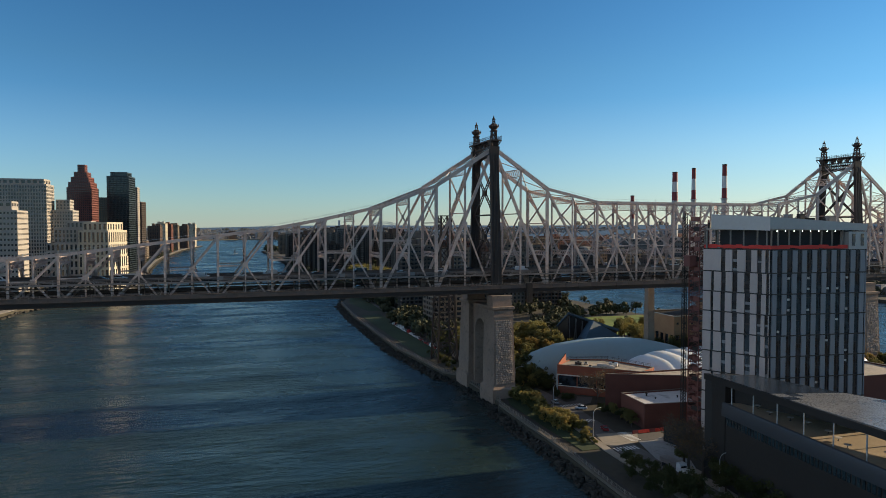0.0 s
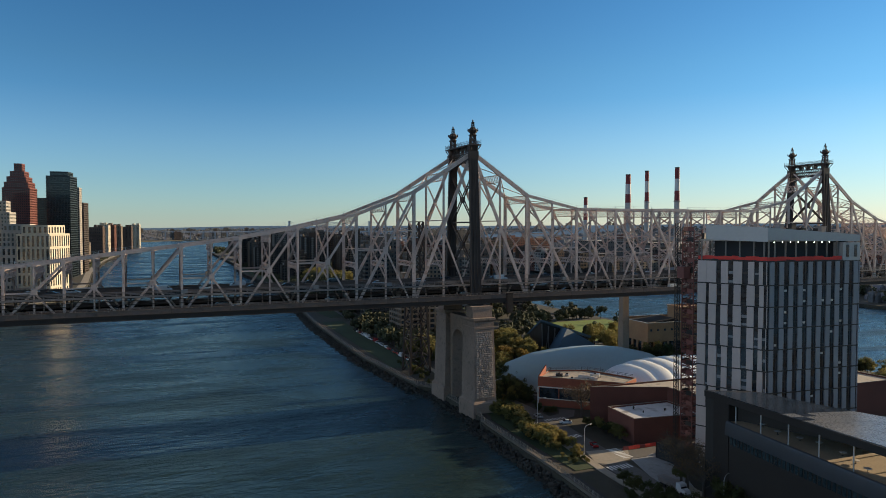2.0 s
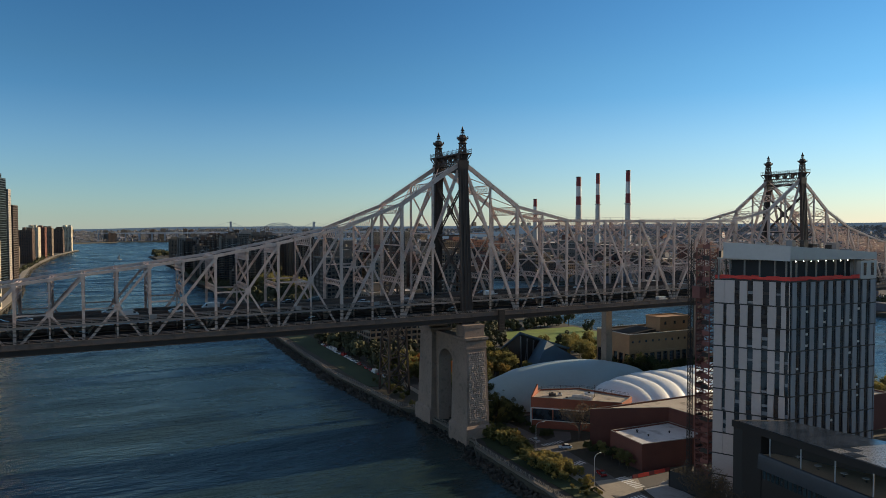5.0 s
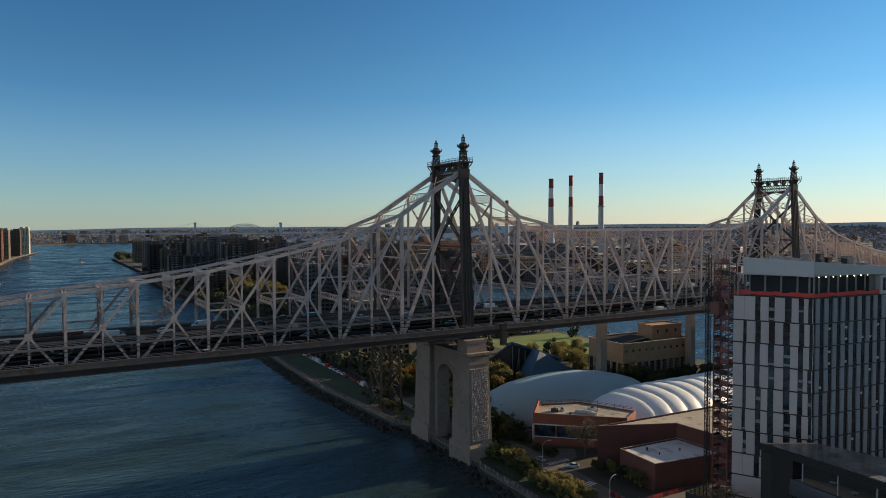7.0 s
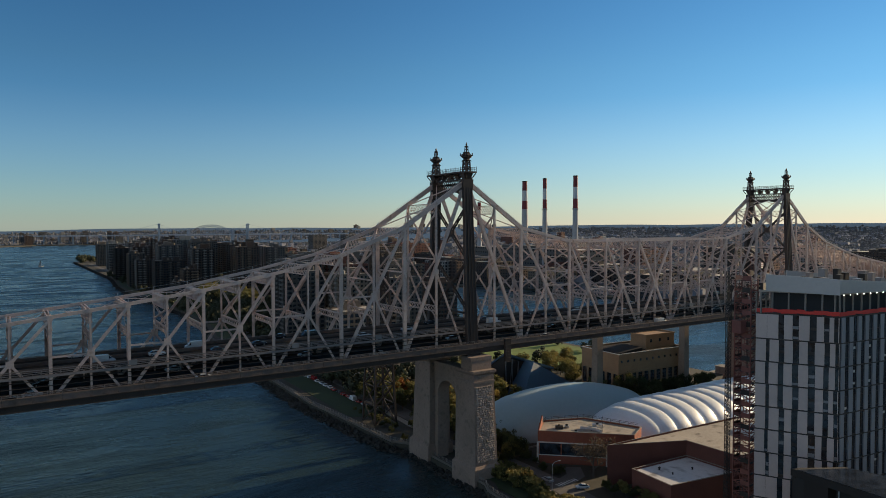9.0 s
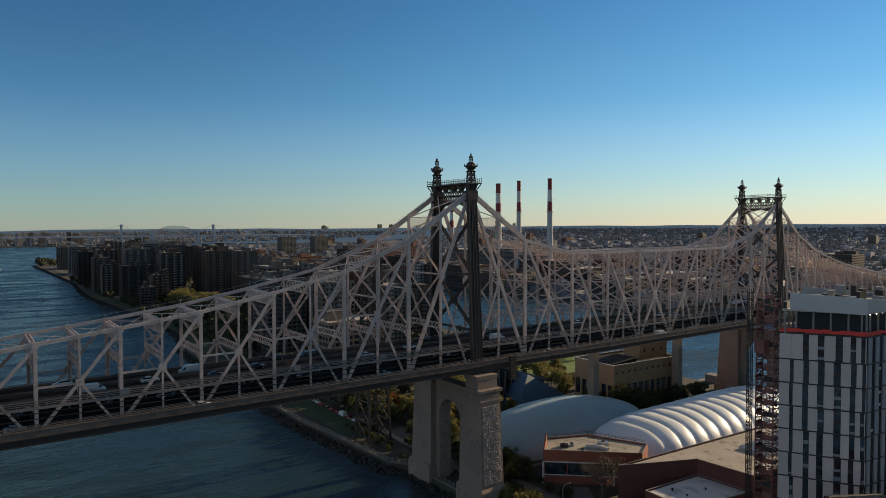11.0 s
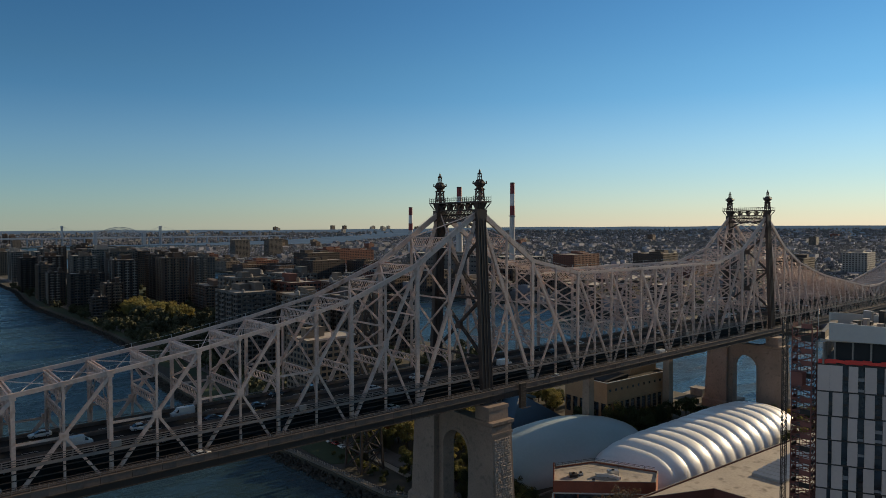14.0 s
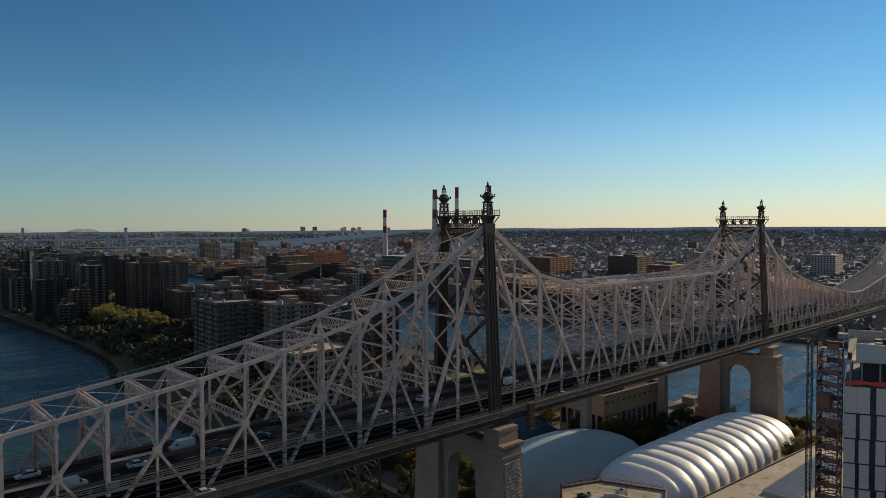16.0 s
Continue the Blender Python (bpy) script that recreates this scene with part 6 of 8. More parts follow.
def chimney(x, y, top, r, collar):
    t = thing("power_station_chimney", "tall power station chimney with red and white bands", "chimney", "chimneys", (x, y, 3))
    H = top - 3
    rad = lambda z: r * (1.55 - 0.55 * z / H)
    cuts = [(0, H - 53, STACK_GREY, "shaft"), (H - 53, H - 37, RED_PAINT, "red_band"), (H - 37, H - 18, WHITE_PAINT, "white_band"), (H - 18, H, RED_PAINT, "red_band")]
    for a, b, m, n in cuts:
        g = Geo()
        g.lathe(0, 0, [(rad(a + (b - a) * k / 4), a + (b - a) * k / 4) for k in range(5)], 24)
        part(n, g, m, t)
    g = Geo()
    g.lathe(0, 0, [(rad(H) + 0.35, H - 1.4), (rad(H) + 0.35, H + 0.3), (rad(H) - 0.5, H + 0.3), (rad(H) - 0.5, H - 1.0)], 24)
    part("rim", g, DARK_METAL, t)
    if collar:
        g = Geo()
        z = H - 53.5
        g.lathe(0, 0, [(rad(z) + 0.2, z - 1.5), (rad(z) + 1.7, z), (rad(z) + 1.7, z + 0.4), (rad(z) + 0.1, z + 0.4)], 24)
        part("gallery", g, GALV, t)


chimney(705, 798, 170, 4.6, False)
chimney(669, 701, 168.5, 3.3, True)
chimney(653, 609, 166.5, 3.5, True)
chimney(807, 1083, 140, 4.2, False)
WALLS = [material(n, c, 0.85, 0.0, 0.2, 0.5, 0.1) for n, c in (("brown_brick", (0.085, 0.055, 0.040)), ("grey_brick", (0.10, 0.088, 0.077)), ("tan_brick", (0.17, 0.13, 0.095)), ("dark_brown_brick", (0.05, 0.036, 0.028)), ("pale_concrete_wall", (0.25, 0.23, 0.205)), ("red_brown_brick", (0.13, 0.05, 0.034)))]
block("power_station", "grey power station hall behind the chimneys", 700, 760, 70, 300, 42, 0.0, 5, 10, 40, WALLS[1], None, "", 4, 3, band=0.7)
for x, y, w, d, h in ((560, 460, 60, 40, 30), (640, 380, 90, 44, 24), (590, 560, 40, 60, 36)):
    block("power_house", "dark brick industrial block on the far bank", x, y, w, d, h, 0.05, 5, 12, 9, WALLS[3], None, "industrial blocks", 2)

# ---- west bank towers ----
PALE = material("pale_limestone_wall", (0.33, 0.295, 0.255), 0.85, 0.0, 0.15, 0.4, 0.1)
CREAM = material("cream_panel_wall", (0.46, 0.40, 0.30), 0.8, 0.0, 0.15, 0.4, 0.1)
REDWALL = material("dark_red_brick_tower", (0.14, 0.045, 0.036), 0.8, 0.0, 0.2, 0.4, 0.1)


def stepped(name, label, x, y, tiers, ang, wall, glass=None, **kw):
    t = thing(name, label, "building", "", (x, y, 3.0))
    t.rotation_euler = (0, 0, ang)
    z = 0
    for w, d, h, floors, bx, by in tiers:
        punched(t, w, d, h, z, floors, bx, by, wall, glass, **kw)
        z += h
    return t


stepped("apartment_tower", "dark red brick apartment tower with a stepped crown", -276, 770, [(31, 32, 118, 38, 13, 12), (27, 30, 7, 2, 11, 11), (22, 26, 7, 2, 9, 10), (16, 20, 7, 2, 6, 8), (9, 12, 10, 3, 3, 4)], -0.12, REDWALL, None, pier_w=0.35, band=0.4)
stepped("glass_tower", "dark glass residential tower with a flat top", -232, 800, [(29, 34, 136, 44, 16, 18), (22, 24, 6, 1, 8, 8)], -0.15, material("dark_green_mullion", (0.03, 0.037, 0.037), 0.4, 0.3, 0.1, 0.4, 0.0), GLASS_BLUE, pier_w=0.16, band=0.3)
stepped("apartment_tower", "slim tan apartment tower beside the glass tower", -219, 850, [(9, 16, 124, 38, 3, 5)], -0.1, PALE, None)
stepped("apartment_tower", "dark brown slab tower", -221, 905, [(17, 34, 104, 32, 7, 10)], -0.1, WALLS[3], None, pier_w=0.3)
stepped("glass_tower", "narrow dark glass tower", -262, 900, [(22, 26, 110, 34, 7, 8)], -0.1, WALLS[3], GLASS_BLUE, pier_w=0.25)
stepped("hospital_tower", "broad pale hospital tower with narrow vertical windows", -312, 600, [(64, 30, 112, 28, 24, 10), (58, 24, 6, 1, 10, 4)], -0.06, PALE, None, pier_w=0.42, band=0.3)
stepped("hospital_wing", "tan hospital wing with vertical piers", -268, 610, [(22, 26, 84, 22, 8, 8), (14, 18, 12, 3, 4, 5)], -0.06, PALE, None, pier_w=0.5)
stepped("hospital_building", "pale hospital block with a setback top", -233, 500, [(56, 44, 16, 4, 18, 14), (52, 42, 34, 4, 13, 11), (40, 34, 14, 3, 12, 10), (22, 20, 7, 1, 6, 6)], -0.08, PALE, None, pier_w=0.5, band=0.28)
stepped("hospital_building", "cream riverfront hospital block with tall window bays", -212, 490, [(30, 36, 62, 5, 7, 9), (24, 30, 8, 1, 5, 6)], -0.36, CREAM, None, pier_w=0.5, band=0.16)
stepped("office_block", "white office block with ribbon windows", -285, 432, [(34, 30, 80, 17, 12, 12), (22, 18, 8, 1, 4, 4)], -0.05, PALE, None, pier_w=0.4, band=0.6)
stepped("low_clinic", "low glassy clinic building on the riverbank", -215, 610, [(16, 40, 30, 8, 5, 12)], -0.1, CREAM, None, pier_w=0.2, band=0.55)
rng = random.Random(21)
for i, (x, y) in enumerate(((-234, 1380), (-230, 1490), (-224, 1610), (-216, 1750), (-198, 1950), (-180, 2090))):
    block("apartment_slab", "brown and cream riverfront apartment slab with roof tanks", x, y, 26, 30, 70 + rng.uniform(-4, 6), -0.1, 22, 7, 8, (WALLS[0], CREAM, WALLS[5], WALLS[2])[i % 4], None, "riverfront slabs", 3, i, pier_w=0.5)
for i in range(70):
    y = rng.uniform(380, 3000)
    x = -250 + 0.04 * y - rng.uniform(30, 420)
    if y < 1000 and x > -300 or y > 1300 and x > -255 or y > 2150 and x > -480:
        continue
    h = rng.uniform(18, 70)
    block("city_block", "masonry apartment block on the west bank", x, y, rng.uniform(20, 42), rng.uniform(20, 40), h, -0.1, max(4, int(h / 3.3)), 8, 8, rng.choice(WALLS), None, "west bank blocks", 1, i)

# ---- buildings on the northern island ----
ISLAND = [(44, 262, 26, 40, 52, 1), (72, 238, 24, 30, 50, 2), (60, 300, 26, 34, 58, 1), (92, 285, 24, 36, 54, 5), (112, 238, 26, 30, 46, 1), (130, 290, 24, 34, 52, 2), (150, 250, 30, 26, 40, 0), (118, 340, 26, 40, 56, 1), (84, 350, 30, 30, 48, 3),
          (126, 462, 30, 30, 30, 3), (140, 420, 26, 40, 50, 0), (150, 520, 34, 30, 26, 1),
          (40, 680, 34, 24, 42, 3), (78, 680, 26, 44, 56, 3), (124, 650, 26, 40, 58, 0), (150, 600, 24, 50, 28, 0), (60, 780, 30, 40, 58, 1), (104, 790, 30, 34, 62, 1), (146, 760, 26, 44, 58, 3),
          (44, 900, 26, 50, 54, 0), (90, 920, 30, 36, 60, 2), (138, 900, 28, 44, 60, 1), (60, 1040, 30, 60, 56, 1), (120, 1060, 34, 40, 62, 3), (50, 1220, 26, 70, 52, 4), (110, 1240, 30, 60, 58, 0), (60, 1420, 40, 60, 46, 2), (130, 1420, 30, 70, 50, 1),
          (172, 690, 26, 40, 56, 1), (176, 820, 26, 50, 58, 3), (172, 960, 30, 50, 56, 0), (24, 760, 18, 30, 40, 3), (26, 830, 20, 30, 46, 1), (30, 980, 24, 40, 50, 3), (176, 440, 24, 40, 40, 3), (182, 350, 22, 40, 48, 1), (96, 860, 24, 34, 64, 4), (70, 860, 20, 30, 60, 0), (52, 620, 18, 26, 34, 3), (34, 600, 14, 20, 22, 3)]


def dress(t, w, d, h, seed):
    """Stacked balconies on two faces and plant on the roof."""
    r = random.Random(seed)
    mat = BALCONY[seed % 3]
    n = int(h / 3.0)
    for side, L, D in ((0, w, d), (1, d, w)):
        for u in (0.2, 0.5, 0.8)[: r.choice((2, 3, 3))]:
            c = -L / 2 + L * (u + r.uniform(-0.04, 0.04))
            g = Geo()
            for k in range(1, n):
                z = h * k / n
                p = [(c - 1.9, -D / 2 - 1.25, z), (c + 1.9, -D / 2 + 0.02, z + 0.95)]
                if side:
                    p = [(-D / 2 - 1.25, c - 1.9, z), (-D / 2 + 0.02, c + 1.9, z + 0.95)]
                g.box(*p[0], *p[1])
            if side:
                g.box(-D / 2 - 1.2, c - 0.12, h / n, -D / 2 + 0.02, c + 0.12, h - 0.6)
            else:
                g.box(c - 0.12, -D / 2 - 1.2, h / n, c + 0.12, -D / 2 + 0.02, h - 0.6)
            part("balcony_bay", g, mat, t)
    for k in range(3):
        x, y, s = r.uniform(-0.4, 0.4) * w, r.uniform(-0.4, 0.4) * d, r.uniform(0.8, 1.6)
        g = Geo()
        g.lathe(x, y, [(s, h - 0.3), (s, h + 1.6 * s), (0.2, h + 2.2 * s)], 10)
        part("roof_tank", g, BALCONY[k], t)


BALCONY = [WALLS[1], WALLS[4], WALLS[2]]
for i, (x, y, w, d, h, c) in enumerate(ISLAND):
    t = block("apartment_block", ("brown brick", "grey brick", "tan brick", "dark brick", "pale concrete", "red-brown brick")[c] + " island apartment block with rows of windows", x, y, w, d, h, -0.05, int(h / 3.0), max(5, int(w / 3)), max(5, int(d / 3)), WALLS[c], None, "island apartments", 2, i, near=True, pier_w=0.45 if i % 3 else 0.25, band=0.45 if i % 2 else 0.35)
    dress(t, w, d, h, i)

# lit red-and-buff block on the island seen under the deck
block("apartment_block", "buff island apartment block with pale balcony piers", 40, 152, 34, 22, 36, 0.0, 11, 9, 6, WALLS[2], None, "island apartments", 1, 2, near=True, pier_w=0.25, band=0.35)

# ---- east bank ----
for x, y, h in ((700, 1800, 58), (815, 1830, 58)):
    block("twin_tower", "pale grid-fronted apartment tower on the far bank", x - 60, y - 150, 44, 30, h, 0.1, 17, 10, 7, WALLS[1], None, "twin towers", 1, 1, pier_w=0.3)
BIG = [(470, 900, 70, 40, 34, 3), (560, 1080, 80, 50, 40, 3), (640, 1150, 60, 40, 44, 5), (760, 1250, 90, 40, 36, 5), (520, 720, 50, 60, 30, 1), (860, 980, 80, 60, 34, 0), (930, 700, 90, 50, 38, 5), (990, 560, 60, 60, 42, 3), (900, 430, 80, 40, 34, 5), (1040, 330, 60, 50, 40, 3), (820, 300, 60, 50, 30, 1), (1150, 480, 50, 50, 46, 4), (1250, 300, 60, 40, 44, 4), (1120, 120, 70, 50, 38, 1), (1300, 60, 60, 60, 44, 3), (900, 90, 90, 40, 26, 0), (760, 120, 60, 60, 22, 5)]
for i, (x, y, w, d, h, c) in enumerate(BIG):
    t = block("warehouse", ("brown", "grey", "tan", "dark brown", "pale", "red-brown")[c] + " multi-storey warehouse on the far bank", x, y, w, d, h, 0.1, int(h / 4), int(w / 5), int(d / 5), WALLS[c], None, "warehouses", 2, i, near=True)
rng = random.Random(77)
for i in range(30):
    y = rng.uniform(250, 1500)
    c = rng.randrange(6)
    block("waterfront_block", ("brown", "grey", "tan", "dark brown", "pale", "red-brown")[c] + " waterfront building on the far bank", 478 - 0.06 * y + rng.uniform(15, 120), y, rng.uniform(26, 60), rng.uniform(24, 50), rng.uniform(14, 34), 0.1, 6, 9, 8, WALLS[c], None, "waterfront blocks", 2, i, near=True)


def ridge(x, y):
    """Height of the rising ground towards the horizon."""
    dx, dy = x + 105, y + 200
    r, a = math.hypot(dx, dy), math.atan2(dx, dy)
    u = min(1.0, max(0.0, (r - 3700) / 990))
    h = 58 + 12 * noise.noise((a * 2.9, 0.3, 0)) + 5 * noise.noise((a * 13, 2.3, 0)) + 24 * min(1.0, max(0.0, (a + 0.05) / 0.5)) + 15 * min(1.0, max(0.0, (a - 0.7) / 0.4))
    return 3.0 + (h - 3.0) * u ** 1.6


def roofs(g, tar, trees, n, xr, yr, hr, shore, seed):
    r = random.Random(seed)
    for i in range(n):
        x, y = r.uniform(*xr), r.uniform(*yr)
        if not shore(x, y):
            continue
        far = math.hypot(x, y) / 1000
        k = 1 + 0.22 * far
        w, d, h = r.uniform(7, 15) * k, r.uniform(7, 15) * k, r.uniform(*hr) * (1 if r.random() > 0.05 else 2.2)
        if r.random() < 0.12:
            w, d = w * 2.2, d * 1.6
        a = 0.12 + r.choice((0, 0.5)) * 0.2
        p = [(x + u, y + v) for u, v in (turn(sx * w / 2, sy * d / 2, a) for sx, sy in ((-1, -1), (1, -1), (1, 1), (-1, 1)))]
        z0 = ridge(x, y)
        out = math.hypot(x + 105, y + 200)
        if out > 4520:
            continue
        if out > 4200:
            h *= 0.6
        g.prism(p, z0 - 3, z0 + h)
        if r.random() < 0.62:
            tar.prism([(x + (u - x) * 0.97, y + (v - y) * 0.97) for u, v in p], z0 + h - 0.5, z0 + h + 0.15)
        if r.random() < 0.35:
            u, v = turn(r.uniform(-0.3, 0.3) * w, r.uniform(-0.3, 0.3) * d, a)
            g.box(x + u - 2, y + v - 2, z0 + h, x + u + 2, y + v + 2, z0 + 2.5 + h)
        for _ in range(3):
            tx, ty, s = x + r.uniform(-26, 26) * k, y + r.uniform(-26, 26) * k, r.uniform(3.0, 6.0) * k ** 0.5
            if not shore(tx, ty):
                continue
            q = [(tx + s * math.cos(b) * r.uniform(0.6, 1.2), ty + s * math.sin(b) * r.uniform(0.6, 1.2)) for b in [math.pi * 2 * m / 5 for m in range(5)]]
            top = r.uniform(7, 13)
            zt = ridge(tx, ty)
            if math.hypot(tx + 105, ty + 200) > 4560:
                continue
            trees.face_set([(*c, zt - 1) for c in q] + [(c[0] * 0.7 + tx * 0.3, c[1] * 0.7 + ty * 0.3, zt + top * r.uniform(0.5, 0.8)) for c in q] + [(tx, ty, zt + top)],
                           [(m, (m + 1) % 5, 5 + (m + 1) % 5, 5 + m) for m in range(5)] + [(5 + m, 5 + (m + 1) % 5, 10) for m in range(5)])


east_ok = lambda x, y: x > 505 - 0.11 * y + max(0, y - 2300) * 0.9 if y < 2800 else False
gh, gr, gt = Geo(), Geo(), Geo()
roofs(gh, gr, gt, 12000, (470, 2400), (-600, 2800), (4, 9), east_ok, 1)
roofs(gh, gr, gt, 12000, (1800, 4640), (-600, 3300), (4, 8), lambda x, y: y < 3000 + 0.2 * (x - 1200), 2)
roofs(gh, gr, gt, 5000, (-2400, 4400), (3480, 4450), (4, 8), lambda x, y: True, 3)
roofs(gh, gr, gt, 1500, (-1500, -280), (300, 3400), (10, 34), lambda x, y: x < -300 + 0.03 * y and not (y > 2150 and x > -480), 4)
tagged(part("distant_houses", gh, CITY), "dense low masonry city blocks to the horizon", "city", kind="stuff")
# tar colour lifted and blued to carry the haze too
tagged(part("distant_roofs", gr, material("hazed_tar_roofs", (0.125, 0.124, 0.134), 0.9, 0.0, 0.3, 0.1, 0.0, spec=0.2)), "tar roofs of the distant houses, paled for haze", "roofs", kind="stuff")
tagged(part("distant_trees", gt, HAZED_TREES), "street trees between the distant houses, greyed for haze", "trees", kind="stuff")
for i in range(36):
    x, y = rng.uniform(-700, 3900), rng.uniform(3500, 4150)
    h = rng.uniform(24, 48)
    block("distant_block", "far pale apartment block on the skyline", x, y, rng.uniform(14, 36), 18, h * 0.6, 0.2, int(h / 5), 8, 4, rng.choice((WALLS[1], WALLS[4], WALLS[3])), None, "skyline blocks", 1, i, near=True).location.z = ridge(x, y) - 1
for i in range(18):
    x, y, h = rng.uniform(-420, 420), rng.uniform(3320, 3900), rng.uniform(34, 62)
    block("skyline_tower", "hazy apartment tower on the northern skyline", x, y, rng.uniform(16, 34), 20, h, 0.1, int(h / 4), 6, 5, rng.choice((WALLS[1], WALLS[4], WALLS[0])), None, "skyline towers", 1, i, near=True)
for i in range(34):
    x, y = rng.uniform(1200, 4400), rng.uniform(-300, 3000)
    h = rng.uniform(22, 48)
    block("distant_block", "mid-rise block among low houses", x, y, rng.uniform(24, 60), rng.uniform(20, 40), h, 0.2, int(h / 4), 8, 6, rng.choice(WALLS), None, "mid-rise blocks", 1, i, near=True)
# gentle ridge closing the view
g = Geo()
n, RINGS = 260, [3700, 3900, 4100, 4300, 4500, 4690]
for i in range(n + 1):
    a = radians(-75 + 190 * i / n)
    for r in RINGS:
        x, y = -105 + r * math.sin(a), -200 + r * math.cos(a)
        g.v.append((x, y, ridge(x, y)))
for i in range(n):
    for k in range(len(RINGS) - 1):
        o = i * len(RINGS) + k
        g.f.append((o, o + len(RINGS), o + len(RINGS) + 1, o + 1))
tagged(part("backdrop_hills", g, HILL, smooth=True), "wooded ridge along the horizon, haze added as a blue glow", "hills", kind="structure")

# far railway arch and suspension towers
# distance haze mixed into the steel colour of both far bridges
HAZE_STEEL = material("hazed_bridge_steel", (0.30, 0.33, 0.37), 0.7, 0.0, 0.15, 0.1, 0.0)
hell = thing("arch_bridge", "distant steel railway arch bridge", "bridge", "", (797, 3460, 0))
g = Geo()
for y in (-9, 9):
    for i in range(20):
        a, b = -1 + i / 10, -1 + (i + 1) / 10
        lo = lambda u: 44 + 42 * (1 - u * u)
        hi_ = lambda u: 62 + 33 * (1 - u * u)
        g.bar((a * 104, y, lo(a)), (b * 104, y, lo(b)), 1.2, 1.3)
        g.bar((a * 104, y, hi_(a)), (b * 104, y, hi_(b)), 1.2, 1.3)
        g.bar((a * 104, y, lo(a)), (a * 104, y, hi_(a)), 0.7, 0.7)
        g.bar((a * 104, y, lo(a)), (b * 104, y, hi_(b)), 0.7, 0.7)
        g.bar((a * 104, y, 44), (a * 104, y, lo(a)), 1.0, 1.0)
part("arch", g, HAZE_STEEL, hell)
g = Geo()
g.box(-900, -10, 42, 900, 10, 46)
for i in range(30):
    if abs(-880 + 60 * i) > 125:
        g.box(-883 + 60 * i, -6, 0, -877 + 60 * i, 6, 42)
part("viaduct", g, HAZE_STEEL, hell)
for s in (-1, 1):
    g = Geo()
    g.box(s * 113 - 7, -12, 0, s * 113 + 7, 12, 70)
    part("stone_tower", g, HAZE_STEEL, hell)
sus = thing("suspension_bridge", "distant pale suspension bridge with two towers", "bridge", "", (749, 3390, 0))
for x in (-221, 221):
    g = Geo()
    for y in (-12, 12):
        g.box(x - 2.6, y - 3, 0, x + 2.6, y + 3, 100)
    g.box(x - 4, -12, 92, x + 4, 12, 101)
    g.box(x - 4, -12, 45, x + 4, 12, 50)
    part("bridge_tower", g, HAZE_STEEL, sus)
g = Geo()
for i in range(40):
    f = lambda u: 48 + 51 * u * u
    a, b = -1 + i / 20, -1 + (i + 1) / 20
    g.bar((a * 221, 0, f(a)), (b * 221, 0, f(b)), 0.7, 0.7)
    g.bar((a * 221, 0, f(a)), (a * 221, 0, 44), 0.4, 0.4)
for s in (-1, 1):
    g.bar((s * 221, 0, 99), (s * 430, 0, 46), 0.7, 0.7)
part("cable", g, HAZE_STEEL, sus)
g = Geo()
g.box(-800, -13, 40, 800, 13, 45)
part("road_deck", g, HAZE_STEEL, sus)

# ---- trees ----


def crown_mesh(name, seed, r, h, z0, n, leaf, mat, lumps=9, lo=0.18, hi=0.36):
    """Leaf clumps spread over several uneven masses, with gaps."""
    rg = random.Random(seed)
    g = Geo()
    cs = []
    for i in range(lumps):
        a, d = rg.uniform(0, 2 * math.pi), r * rg.uniform(0.1, 0.85)
        cs.append((d * math.cos(a), d * math.sin(a), z0 + h * rg.uniform(0.18, 0.85), r * rg.uniform(lo, hi)))
    for i in range(n):
        cx, cy, cz, cr = rg.choice(cs)
        v = Vector((rg.gauss(0, 1), rg.gauss(0, 1), rg.gauss(0, 0.8))).normalized() * cr * rg.uniform(0.55, 1.12)
        p = Vector((cx, cy, cz)) + v
        nrm = (v.normalized() + Vector((rg.gauss(0, 0.6), rg.gauss(0, 0.6), rg.gauss(0, 0.6)))).normalized()
        t = nrm.cross(Vector((rg.gauss(0, 1), rg.gauss(0, 1), 1))).normalized() * leaf * rg.uniform(0.6, 1.3)
        b = nrm.cross(t) * rg.uniform(0.5, 0.9)
        g.face_set([p - t, p - b * 0.8 + t * 0.1, p + t, p + b + t * 0.1], [(0, 1, 2, 3)])
    return g.mesh(name, mat)


def trunk_mesh(seed, h, r):
    rg = random.Random(seed)
    g = Geo()
    g.lathe(0, 0, [(0.05 * h * 0.7, 0), (0.032 * h, 0.12 * h), (0.022 * h, 0.45 * h), (0.01 * h, 0.8 * h)], 8)
    for i in range(7):
        a = i * 2.4 + rg.uniform(-0.3, 0.3)
        z = h * rg.uniform(0.3, 0.6)
        m = Vector((math.cos(a), math.sin(a), 0)) * r * 0.4
        p0, p1, p2 = Vector((0, 0, z)), m + Vector((0, 0, z + 0.12 * h)), m * 1.9 + Vector((0, 0, z + 0.3 * h))
        g.bar(p0, p1, 0.016 * h, 0.016 * h)
        g.bar(p1, p2, 0.009 * h, 0.009 * h)
    return g.mesh("trunk", BARK)


